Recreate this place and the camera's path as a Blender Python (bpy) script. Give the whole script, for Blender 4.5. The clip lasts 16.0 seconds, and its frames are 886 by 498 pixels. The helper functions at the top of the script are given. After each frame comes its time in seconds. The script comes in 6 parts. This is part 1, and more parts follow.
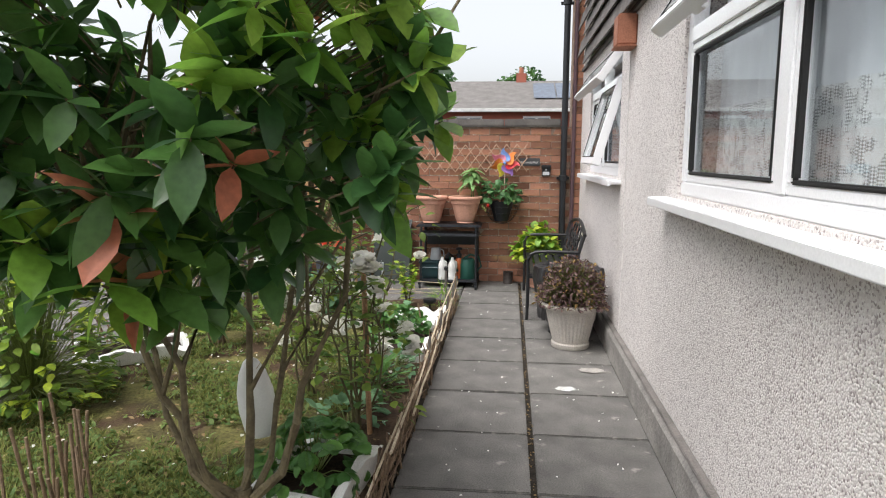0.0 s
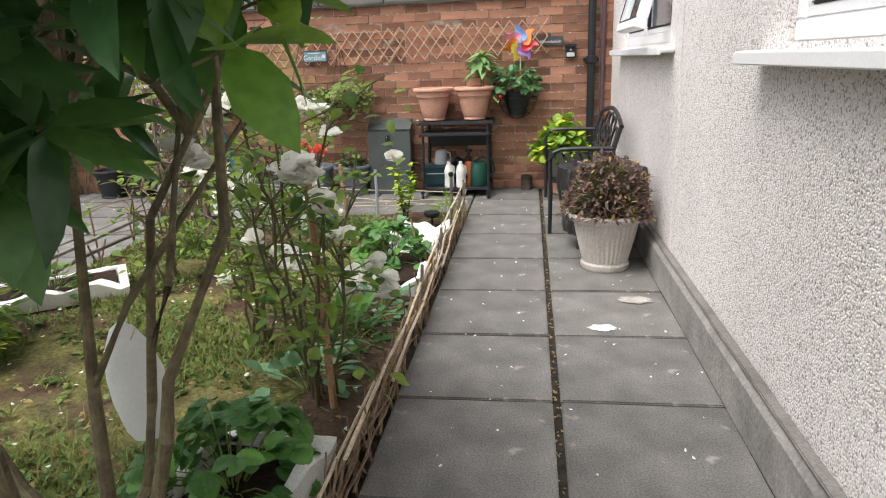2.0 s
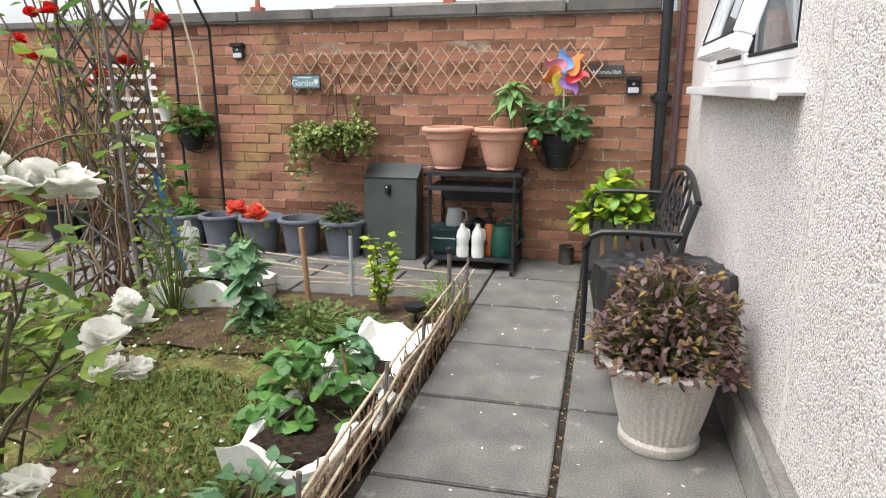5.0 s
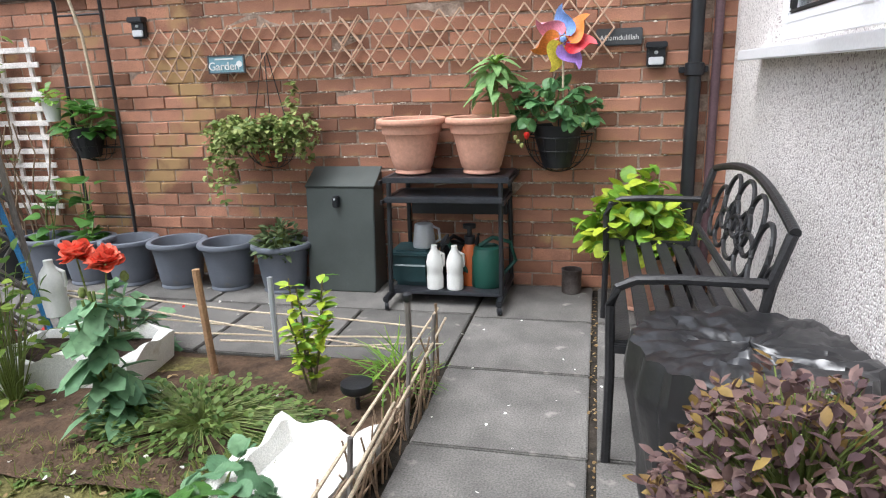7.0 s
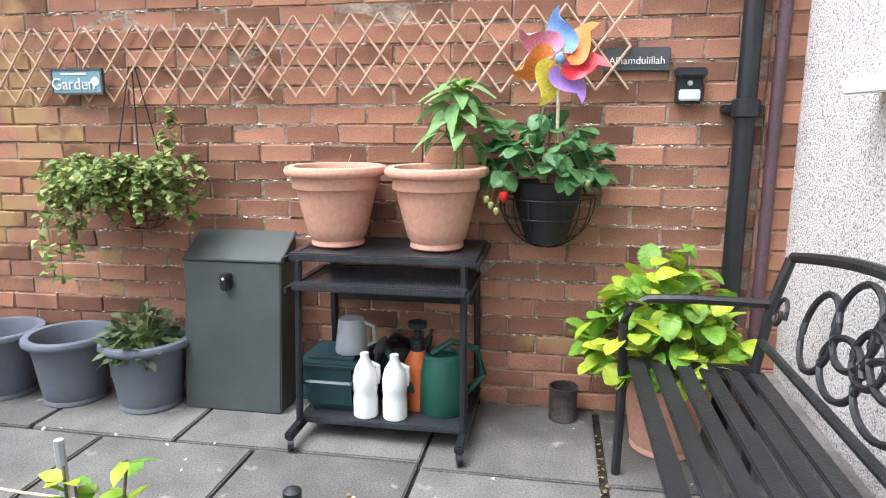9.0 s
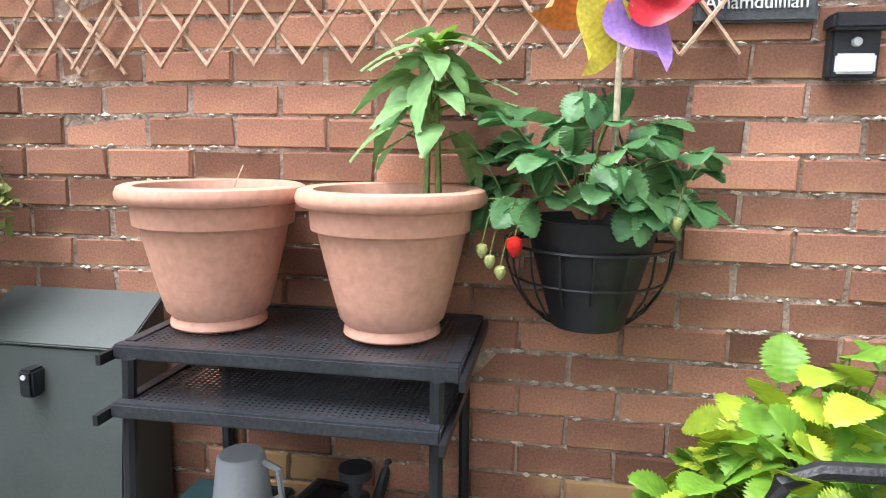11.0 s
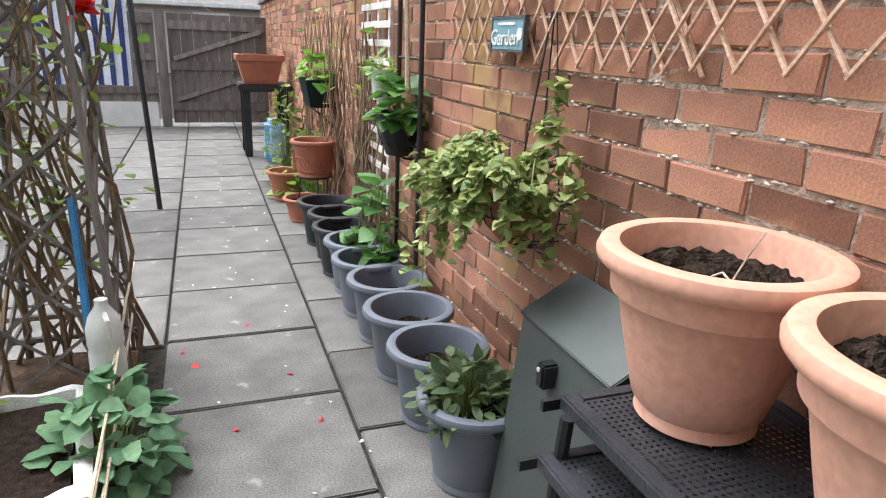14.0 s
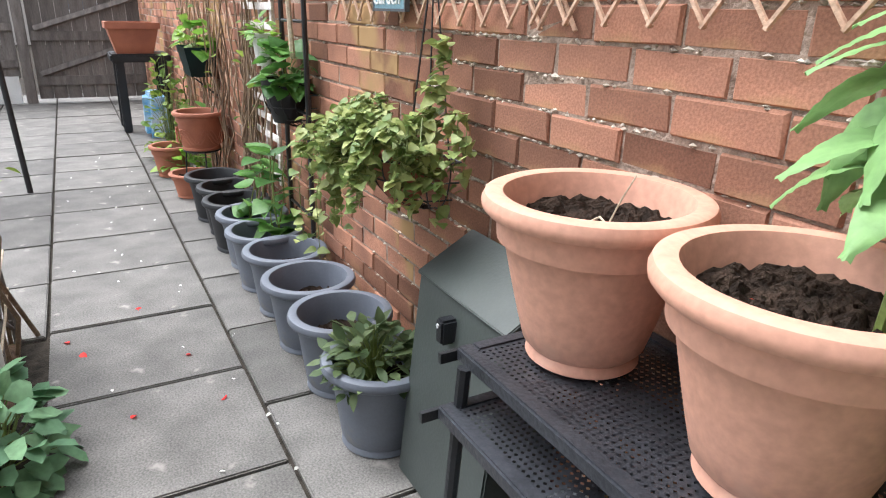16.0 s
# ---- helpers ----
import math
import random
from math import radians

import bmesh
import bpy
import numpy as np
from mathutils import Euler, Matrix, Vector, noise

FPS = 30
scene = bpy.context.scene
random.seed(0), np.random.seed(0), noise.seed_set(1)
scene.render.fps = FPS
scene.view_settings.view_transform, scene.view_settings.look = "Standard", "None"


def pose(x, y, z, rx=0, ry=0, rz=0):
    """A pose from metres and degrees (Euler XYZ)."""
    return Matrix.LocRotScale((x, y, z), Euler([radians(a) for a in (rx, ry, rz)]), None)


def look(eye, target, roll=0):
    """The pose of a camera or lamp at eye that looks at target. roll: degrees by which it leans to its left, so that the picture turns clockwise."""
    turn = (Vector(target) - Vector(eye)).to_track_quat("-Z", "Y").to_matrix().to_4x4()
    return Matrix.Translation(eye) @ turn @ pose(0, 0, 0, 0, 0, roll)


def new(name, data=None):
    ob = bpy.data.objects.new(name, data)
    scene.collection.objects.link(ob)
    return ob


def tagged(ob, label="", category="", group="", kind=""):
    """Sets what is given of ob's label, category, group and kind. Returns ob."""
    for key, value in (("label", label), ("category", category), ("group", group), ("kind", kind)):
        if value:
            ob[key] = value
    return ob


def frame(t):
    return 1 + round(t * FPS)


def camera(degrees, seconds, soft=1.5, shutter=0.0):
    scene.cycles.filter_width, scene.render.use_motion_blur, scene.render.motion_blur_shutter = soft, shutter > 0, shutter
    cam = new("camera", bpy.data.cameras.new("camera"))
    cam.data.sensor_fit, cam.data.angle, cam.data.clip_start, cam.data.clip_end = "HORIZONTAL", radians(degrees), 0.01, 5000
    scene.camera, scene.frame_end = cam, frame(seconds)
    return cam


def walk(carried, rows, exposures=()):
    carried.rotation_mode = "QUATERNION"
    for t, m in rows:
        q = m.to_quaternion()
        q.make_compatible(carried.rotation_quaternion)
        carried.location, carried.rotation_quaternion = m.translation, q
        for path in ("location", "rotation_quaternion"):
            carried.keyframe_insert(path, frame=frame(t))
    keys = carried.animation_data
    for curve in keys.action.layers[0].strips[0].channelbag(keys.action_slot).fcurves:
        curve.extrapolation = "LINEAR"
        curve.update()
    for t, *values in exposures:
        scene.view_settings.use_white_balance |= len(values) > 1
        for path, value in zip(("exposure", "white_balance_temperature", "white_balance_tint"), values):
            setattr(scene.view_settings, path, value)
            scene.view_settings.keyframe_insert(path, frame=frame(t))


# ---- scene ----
cam = camera(68.3, 16.0, soft=1.1)
PATH = [
    (0, (-0.127, 0.393, 1.409), (-0.327, 2.363, 1.129), 0.2),
    (0.5, (-0.145, 0.504, 1.359), (-0.433, 2.437, 0.932), -0.2),
    (1, (-0.1, 0.793, 1.246), (-0.351, 2.727, 0.802), 1.9),
    (1.5, (-0.122, 1.109, 1.212), (-0.371, 3.014, 0.654), 0.4),
    (2, (-0.099, 1.41, 1.228), (-0.363, 3.313, 0.671), -2.2),
    (2.5, (-0.061, 1.656, 1.238), (-0.469, 3.538, 0.7), 1.4),
    (3, (0.005, 1.947, 1.24), (-0.402, 3.838, 0.733), -1.6),
    (3.5, (0.029, 2.205, 1.215), (-0.455, 4.053, 0.622), -2.5),
    (4, (0.1, 2.488, 1.241), (-0.559, 4.29, 0.675), -2.1),
    (4.5, (0.141, 2.708, 1.24), (-0.454, 4.54, 0.7), -1.3),
    (5, (0.105, 2.977, 1.242), (-0.361, 4.862, 0.766), -0.2),
    (5.2, (0.155, 3.077, 1.199), (-0.353, 4.943, 0.687), 0.3),
    (7.3, (-0.029, 4.249, 1.173), (-0.478, 6.131, 0.667), -2.1),
    (7.5, (-0.037, 4.327, 1.164), (-0.51, 6.202, 0.651), 0.0),
    (8, (-0.081, 4.697, 1.175), (-0.584, 6.568, 0.682), -1.3),
    (8.5, (-0.168, 4.966, 1.168), (-0.472, 6.874, 0.651), -0.3),
    (8.7, (-0.171, 5.074, 1.162), (-0.509, 6.996, 0.725), -0.3),
    (10.8, (-0.309, 6.208, 1.054), (-0.608, 8.161, 0.739), 1.4),
    (11, (-0.293, 6.302, 1.069), (-0.62, 8.249, 0.749), 0.7),
    (11.5, (-0.283, 6.559, 1.144), (-0.603, 8.51, 0.836), -0.6),
    (12, (-0.245, 6.778, 1.213), (-0.775, 8.606, 0.598), 0.4),
    (12.5, (-0.201, 6.891, 1.235), (-1.319, 8.4, 0.548), 1.5),
    (13, (-0.192, 6.879, 1.259), (-1.759, 7.937, 0.608), 0.1),
    (13.5, (-0.212, 6.839, 1.287), (-2.003, 7.539, 0.739), -0.4),
    (14, (-0.226, 6.818, 1.263), (-2.016, 7.48, 0.665), 2.3),
    (14.5, (-0.229, 6.846, 1.229), (-1.884, 7.743, 0.553), 4.1),
    (15, (-0.218, 6.87, 1.218), (-1.754, 7.906, 0.465), 3.4),
    (15.5, (-0.2, 6.873, 1.226), (-1.702, 7.954, 0.469), 2.0),
    (16, (-0.207, 6.838, 1.25), (-1.849, 7.755, 0.568), 1.5),
]
EXPOSURES = [(0.0, -0.12, 6450, 10), (1.0, 0.08, 6500, 10), (4.0, 0.08, 6500, 10), (5.0, 0.12, 6450, 10), (7.5, 0.22, 6000, 10), (8.0, 0.4, 5950, 10), (11.0, 0.72, 6000, 10), (12.0, 0.56, 6150, 10), (13.0, 0.68, 6150, 10), (14.0, 0.42, 6150, 10), (15.0, 0.38, 6150, 10), (16.0, 0.52, 6100, 10)]
walk(cam, [(t, look(eye, target, roll)) for t, eye, target, roll in PATH], EXPOSURES)

# ---- light ----
world = bpy.data.worlds.new("overcast_sky")
scene.world = world
world.use_nodes = True
wn, wl = world.node_tree.nodes, world.node_tree.links
sky = wn.new("ShaderNodeTexSky")
sky.sky_type, sky.sun_disc = "NISHITA", False
sky.sun_elevation, sky.sun_rotation = radians(65), radians(228)
sky.air_density, sky.dust_density = 1.0, 4.0
soften = wn.new("ShaderNodeHueSaturation")
soften.inputs["Saturation"].default_value = 0.2
wl.new(sky.outputs[0], soften.inputs["Color"])
wl.new(soften.outputs[0], wn["Background"].inputs[0])
wn["Background"].inputs[1].default_value = 0.30
sun_data = bpy.data.lights.new("sun", "SUN")
sun_data.energy, sun_data.angle, sun_data.color = 2.1, radians(45), (1.0, 0.97, 0.94)
sun = new("sun", sun_data)
sun.matrix_world = look((0, 0, 0), (0.33, 0.3, -1.0))


# ---- materials ----
def mat(name, c1, c2=None, scale=8.0, rough=0.7, metal=0.0, bump=0.2, fine=120.0, island=0.0, objrand=0.0, stain=None, stain_scale=3.0, stain_at=0.62, spec=0.5, alpha=1.0, trans=0.0, stretch=(1, 1, 1), grain_by=0.2):
    """Two-scale procedural surface: broad mottling c1-c2, fine grain, optional stains, bump."""
    m = bpy.data.materials.new(name)
    m.use_nodes = True
    n, l = m.node_tree.nodes, m.node_tree.links
    b = n["Principled BSDF"]
    tc = n.new("ShaderNodeTexCoord")
    mp = n.new("ShaderNodeMapping")
    mp.inputs["Scale"].default_value = stretch
    l.new(tc.outputs["Object"], mp.inputs[0])
    n1 = n.new("ShaderNodeTexNoise")
    n1.inputs["Scale"].default_value, n1.inputs["Detail"].default_value = scale, 5
    n2 = n.new("ShaderNodeTexNoise")
    n2.inputs["Scale"].default_value, n2.inputs["Detail"].default_value = fine, 3
    l.new(mp.outputs[0], n1.inputs["Vector"])
    l.new(mp.outputs[0], n2.inputs["Vector"])
    ramp = n.new("ShaderNodeValToRGB")
    ramp.color_ramp.elements[0].position, ramp.color_ramp.elements[1].position = 0.32, 0.68
    c2 = c2 or tuple(v * 0.7 for v in c1)
    ramp.color_ramp.elements[0].color, ramp.color_ramp.elements[1].color = (*c2, 1), (*c1, 1)
    l.new(n1.outputs[0], ramp.inputs[0])
    col = ramp.outputs[0]
    grain = n.new("ShaderNodeMapRange")
    grain.inputs[1].default_value, grain.inputs[2].default_value = 0.3, 0.7
    grain.inputs[3].default_value, grain.inputs[4].default_value = 1 - grain_by, 1 + grain_by
    l.new(n2.outputs[0], grain.inputs[0])
    val = grain.outputs[0]
    for amount, kind in ((island, "island"), (objrand, "object")):
        if amount:
            if kind == "island":
                src = n.new("ShaderNodeNewGeometry").outputs["Random Per Island"]
            else:
                src = n.new("ShaderNodeObjectInfo").outputs["Random"]
            r = n.new("ShaderNodeMapRange")
            r.inputs[3].default_value, r.inputs[4].default_value = 1 - amount, 1 + amount
            l.new(src, r.inputs[0])
            mu = n.new("ShaderNodeMath")
            mu.operation = "MULTIPLY"
            l.new(val, mu.inputs[0])
            l.new(r.outputs[0], mu.inputs[1])
            val = mu.outputs[0]
    mul = n.new("ShaderNodeVectorMath")
    mul.operation = "SCALE"
    l.new(col, mul.inputs[0])
    l.new(val, mul.inputs["Scale"])
    col = mul.outputs[0]
    if stain:
        n3 = n.new("ShaderNodeTexNoise")
        n3.inputs["Scale"].default_value, n3.inputs["Detail"].default_value = stain_scale, 6
        l.new(tc.outputs["Object"], n3.inputs["Vector"])
        sr = n.new("ShaderNodeMapRange")
        sr.inputs[1].default_value, sr.inputs[2].default_value = stain_at, stain_at + 0.08
        l.new(n3.outputs[0], sr.inputs[0])
        mx = n.new("ShaderNodeMix")
        mx.data_type = "RGBA"
        l.new(sr.outputs[0], mx.inputs["Factor"])
        l.new(col, mx.inputs["A"])
        mx.inputs["B"].default_value = (*stain, 1)
        col = mx.outputs["Result"]
    l.new(col, b.inputs["Base Color"])
    b.inputs["Roughness"].default_value, b.inputs["Metallic"].default_value = rough, metal
    b.inputs["Specular IOR Level"].default_value = spec
    if trans:
        b.inputs["Transmission Weight"].default_value = trans
    if bump:
        add = n.new("ShaderNodeMath")
        l.new(n1.outputs[0], add.inputs[0])
        l.new(n2.outputs[0], add.inputs[1])
        bp = n.new("ShaderNodeBump")
        bp.inputs["Strength"].default_value, bp.inputs["Distance"].default_value = bump, 0.01
        l.new(add.outputs[0], bp.inputs["Height"])
        l.new(bp.outputs[0], b.inputs["Normal"])
    return m


def leaf_mat(name, c1, c2, rough=0.45, spec=0.4, through_light=0.22, vary=(0.55, 1.4)):
    """Leaf colour spread from blade to blade, with a little light passing through."""
    m = bpy.data.materials.new(name)
    m.use_nodes = True
    n, l = m.node_tree.nodes, m.node_tree.links
    b = n["Principled BSDF"]
    geo = n.new("ShaderNodeNewGeometry")
    ramp = n.new("ShaderNodeValToRGB")
    ramp.color_ramp.elements[0].color, ramp.color_ramp.elements[1].color = (*c1, 1), (*c2, 1)
    l.new(geo.outputs["Random Per Island"], ramp.inputs[0])
    tc = n.new("ShaderNodeTexCoord")
    nz = n.new("ShaderNodeTexNoise")
    nz.inputs["Scale"].default_value, nz.inputs["Detail"].default_value = 45, 4
    l.new(tc.outputs["Object"], nz.inputs["Vector"])
    mr = n.new("ShaderNodeMapRange")
    mr.inputs[3].default_value, mr.inputs[4].default_value = vary
    l.new(nz.outputs[0], mr.inputs[0])
    sc = n.new("ShaderNodeVectorMath")
    sc.operation = "SCALE"
    l.new(ramp.outputs[0], sc.inputs[0])
    l.new(mr.outputs[0], sc.inputs["Scale"])
    l.new(sc.outputs[0], b.inputs["Base Color"])
    b.inputs["Roughness"].default_value, b.inputs["Specular IOR Level"].default_value = rough, spec
    bp = n.new("ShaderNodeBump")
    bp.inputs["Strength"].default_value, bp.inputs["Distance"].default_value = 0.25, 0.004
    l.new(nz.outputs[0], bp.inputs["Height"])
    l.new(bp.outputs[0], b.inputs["Normal"])
    tr = n.new("ShaderNodeBsdfTranslucent")
    l.new(sc.outputs[0], tr.inputs[0])
    mix = n.new("ShaderNodeMixShader")
    mix.inputs[0].default_value = through_light
    l.new(b.outputs[0], mix.inputs[1])
    l.new(tr.outputs[0], mix.inputs[2])
    l.new(mix.outputs[0], n["Material Output"].inputs[0])
    return m


def glass_mat(name, tint=(0.9, 0.95, 0.97), rough=0.02):
    m = bpy.data.materials.new(name)
    m.use_nodes = True
    b = m.node_tree.nodes["Principled BSDF"]
    b.inputs["Base Color"].default_value = (*tint, 1)
    b.inputs["Roughness"].default_value, b.inputs["Transmission Weight"].default_value, b.inputs["IOR"].default_value = rough, 1.0, 1.45
    return m


def pebbledash_mat():
    """Small pale and grey stones set in cement."""
    m = bpy.data.materials.new("pebbledash")
    m.use_nodes = True
    n, l = m.node_tree.nodes, m.node_tree.links
    b = n["Principled BSDF"]
    tc = n.new("ShaderNodeTexCoord")
    v = n.new("ShaderNodeTexVoronoi")
    v.inputs["Scale"].default_value = 145
    l.new(tc.outputs["Object"], v.inputs["Vector"])
    ramp = n.new("ShaderNodeValToRGB")
    cr = ramp.color_ramp
    cr.interpolation = "LINEAR"
    cr.elements[0].position, cr.elements[0].color = 0.0, (0.36, 0.31, 0.30, 1)
    cr.elements[1].position, cr.elements[1].color = 1.0, (0.90, 0.85, 0.82, 1)
    for p, c in ((0.16, (0.55, 0.49, 0.47)), (0.3, (0.76, 0.70, 0.67)), (0.72, (0.84, 0.79, 0.76))):
        e = cr.elements.new(p)
        e.color = (*c, 1)
    sep = n.new("ShaderNodeSeparateColor")
    l.new(v.outputs["Color"], sep.inputs[0])
    l.new(sep.outputs[0], ramp.inputs[0])
    nz = n.new("ShaderNodeTexNoise")
    nz.inputs["Scale"].default_value, nz.inputs["Detail"].default_value = 1.3, 6
    l.new(tc.outputs["Object"], nz.inputs["Vector"])
    mr = n.new("ShaderNodeMapRange")
    mr.inputs[1].default_value, mr.inputs[2].default_value = 0.3, 0.7
    mr.inputs[3].default_value, mr.inputs[4].default_value = 0.84, 0.97
    l.new(nz.outputs[0], mr.inputs[0])
    sc = n.new("ShaderNodeVectorMath")
    sc.operation = "SCALE"
    l.new(ramp.outputs[0], sc.inputs[0])
    l.new(mr.outputs[0], sc.inputs["Scale"])
    l.new(sc.outputs[0], b.inputs["Base Color"])
    b.inputs["Roughness"].default_value = 0.85
    bp = n.new("ShaderNodeBump")
    bp.invert = True
    bp.inputs["Strength"].default_value, bp.inputs["Distance"].default_value = 0.7, 0.006
    l.new(v.outputs["Distance"], bp.inputs["Height"])
    l.new(bp.outputs[0], b.inputs["Normal"])
    return m


M_PEBBLE = pebbledash_mat()
M_SMOOTH = mat("painted_render", (0.74, 0.70, 0.67), (0.6, 0.56, 0.54), 3, 0.85, bump=0.3, fine=60)
M_PLINTH = mat("plinth_concrete", (0.34, 0.315, 0.29), (0.17, 0.16, 0.15), 4, 0.85, bump=0.5, fine=70, stain=(0.45, 0.42, 0.39), stain_scale=2.2, stain_at=0.58)
M_SLAB = mat("paving_slab", (0.176, 0.167, 0.154), (0.10, 0.095, 0.088), 5.0, 0.8, bump=0.32, fine=150, objrand=0.22, stain=(0.31, 0.29, 0.26), stain_scale=9, stain_at=0.64, grain_by=0.36)
M_SPILL = mat("dried_spill", (0.44, 0.41, 0.37), (0.28, 0.26, 0.235), 14, 0.85, bump=0.3)
M_JOINT = mat("joint_soil", (0.06, 0.05, 0.04), (0.025, 0.022, 0.018), 20, 0.95, bump=0.6, spec=0.12)
M_BRICK = mat("red_brick", (0.41, 0.20, 0.128), (0.255, 0.13, 0.09), 6, 0.88, bump=0.16, fine=190, objrand=0.48, stain=(0.40, 0.255, 0.125), stain_scale=2.2, stain_at=0.53, spec=0.12)
M_BRICK_J = mat("red_brick_joined", (0.41, 0.20, 0.128), (0.255, 0.13, 0.09), 6, 0.88, bump=0.16, fine=190, island=0.48, stain=(0.40, 0.255, 0.125), stain_scale=2.2, stain_at=0.53, spec=0.12)
M_LIME = mat("lime_mortar_lump", (0.66, 0.60, 0.52), (0.42, 0.36, 0.29), 30, 0.95, bump=0.5, island=0.25, spec=0.12)
M_MORTAR = mat("old_mortar", (0.42, 0.325, 0.26), (0.21, 0.15, 0.115), 22, 0.95, bump=0.8, fine=90, spec=0.12)
M_COPING = mat("coping_stone", (0.22, 0.20, 0.185), (0.13, 0.12, 0.11), 6, 0.9, bump=0.5, objrand=0.12)
M_SOIL = mat("garden_soil", (0.115, 0.075, 0.05), (0.05, 0.034, 0.024), 12, 0.95, bump=1.0, fine=60, spec=0.12)
M_COMPOST = mat("potting_compost", (0.05, 0.033, 0.024), (0.018, 0.013, 0.01), 40, 0.95, bump=1.0, fine=120, spec=0.12)
M_GROUND = mat("lawn_earth", (0.17, 0.16, 0.055), (0.07, 0.058, 0.03), 5.5, 0.95, bump=1.0, fine=60, stain=(0.085, 0.055, 0.036), stain_scale=1.5, stain_at=0.5, grain_by=0.4, spec=0.12)
M_UPVC = mat("white_upvc", (0.88, 0.88, 0.89), (0.84, 0.84, 0.85), 3, 0.3, bump=0.02, grain_by=0.04)
M_SEAL = mat("black_seal", (0.02, 0.02, 0.02), None, 5, 0.6, bump=0)
M_GLASS = glass_mat("window_glass")
M_LACE = mat("lace_net", (0.80, 0.80, 0.79), (0.7, 0.7, 0.69), 30, 0.9, bump=0.2)
M_ROOM = mat("room_plaster", (0.35, 0.33, 0.3), None, 4, 0.9, bump=0.1)
M_CLAD = mat("dark_hung_tile", (0.165, 0.15, 0.14), (0.10, 0.09, 0.085), 8, 0.85, bump=0.4, objrand=0.18)
M_TERRA_BOX = mat("terracotta_vent", (0.42, 0.17, 0.10), None, 8, 0.8)
M_BLACK = mat("black_paint", (0.016, 0.018, 0.022), (0.009, 0.010, 0.012), 9, 0.42, bump=0.15, spec=0.5, grain_by=0.04)
M_IRON = mat("painted_iron", (0.022, 0.022, 0.024), (0.012, 0.012, 0.013), 12, 0.45, bump=0.25)
M_PURPLE = mat("maroon_cable_duct", (0.11, 0.06, 0.07), None, 6, 0.6)
M_BOX = mat("dark_green_grey_metal", (0.068, 0.08, 0.075), (0.05, 0.06, 0.056), 5, 0.48, bump=0.08, stain=(0.10, 0.112, 0.105), stain_scale=4, stain_at=0.66, grain_by=0.04)
M_MESH = mat("perforated_metal_rim", (0.085, 0.09, 0.105), (0.05, 0.054, 0.064), 9, 0.34, metal=0.6, bump=0.15)
M_POT = mat("pink_terracotta_plastic", (0.64, 0.345, 0.25), (0.59, 0.31, 0.215), 4, 0.62, bump=0.08, fine=60, grain_by=0.1, stain=(0.66, 0.385, 0.29), stain_scale=5, stain_at=0.62)
M_TERRA = mat("terracotta", (0.42, 0.155, 0.085), (0.30, 0.11, 0.065), 6, 0.75, bump=0.25, grain_by=0.04)
M_GREYPOT = mat("grey_plastic_pot", (0.16, 0.178, 0.215), (0.12, 0.135, 0.165), 5, 0.52, bump=0.1, stain=(0.20, 0.19, 0.18), stain_scale=5, stain_at=0.63, grain_by=0.04)
M_DARKPOT = mat("black_plastic_pot", (0.014, 0.015, 0.018), None, 6, 0.5, bump=0.1, grain_by=0.04)
M_STONEPOT = mat("weathered_cream_planter", (0.60, 0.555, 0.50), (0.46, 0.42, 0.38), 6, 0.7, bump=0.3, stain=(0.38, 0.34, 0.29), stain_scale=5, stain_at=0.62)
M_FOAM = mat("white_polystyrene", (0.84, 0.84, 0.81), (0.74, 0.73, 0.69), 9, 0.8, bump=0.4, fine=220, stain=(0.55, 0.5, 0.42), stain_scale=6, stain_at=0.67)
M_BARK = mat("grey_brown_bark", (0.19, 0.155, 0.085), (0.095, 0.075, 0.045), 14, 0.85, bump=0.7, fine=60)
M_TWIG = mat("dry_twigs", (0.29, 0.20, 0.125), (0.15, 0.10, 0.065), 18, 0.85, bump=0.5, island=0.3)
M_CANE = mat("bleached_cane", (0.62, 0.52, 0.38), (0.46, 0.37, 0.26), 15, 0.7, bump=0.3)
M_STAKE = mat("brown_stake", (0.40, 0.235, 0.125), (0.28, 0.16, 0.085), 12, 0.8, bump=0.4)
M_GREYWOOD = mat("weathered_fence_wood", (0.23, 0.205, 0.185), (0.12, 0.105, 0.095), 5, 0.9, bump=0.5, fine=70, objrand=0.2, stretch=(3, 3, 0.5))
M_LATTICE = mat("lattice_willow", (0.66, 0.46, 0.33), (0.48, 0.31, 0.21), 22, 0.8, bump=0.3)
M_WHITEWOOD = mat("flaking_white_wood", (0.80, 0.76, 0.72), (0.6, 0.54, 0.5), 9, 0.8, bump=0.4)
M_BAG = mat("black_bin_bag", (0.016, 0.016, 0.018), (0.012, 0.012, 0.013), 4, 0.3, bump=0.6, fine=14, spec=1.0)
M_WHITEPLASTIC = mat("milky_plastic", (0.78, 0.78, 0.75), (0.68, 0.68, 0.65), 6, 0.45, bump=0.1, grain_by=0.04)
M_CLEARPLASTIC = mat("cloudy_clear_plastic", (0.62, 0.65, 0.68), (0.52, 0.55, 0.58), 6, 0.3, bump=0.1, trans=0.45, grain_by=0.04)
M_TEAL = mat("dark_teal_plastic", (0.012, 0.045, 0.05), (0.01, 0.03, 0.035), 6, 0.42, bump=0.1, grain_by=0.04)
M_GREENCAN = mat("green_plastic", (0.012, 0.085, 0.06), (0.01, 0.06, 0.045), 6, 0.42, bump=0.1, grain_by=0.04)
M_ORANGE = mat("orange_plastic", (0.55, 0.13, 0.03), None, 6, 0.45, bump=0.1, grain_by=0.04)
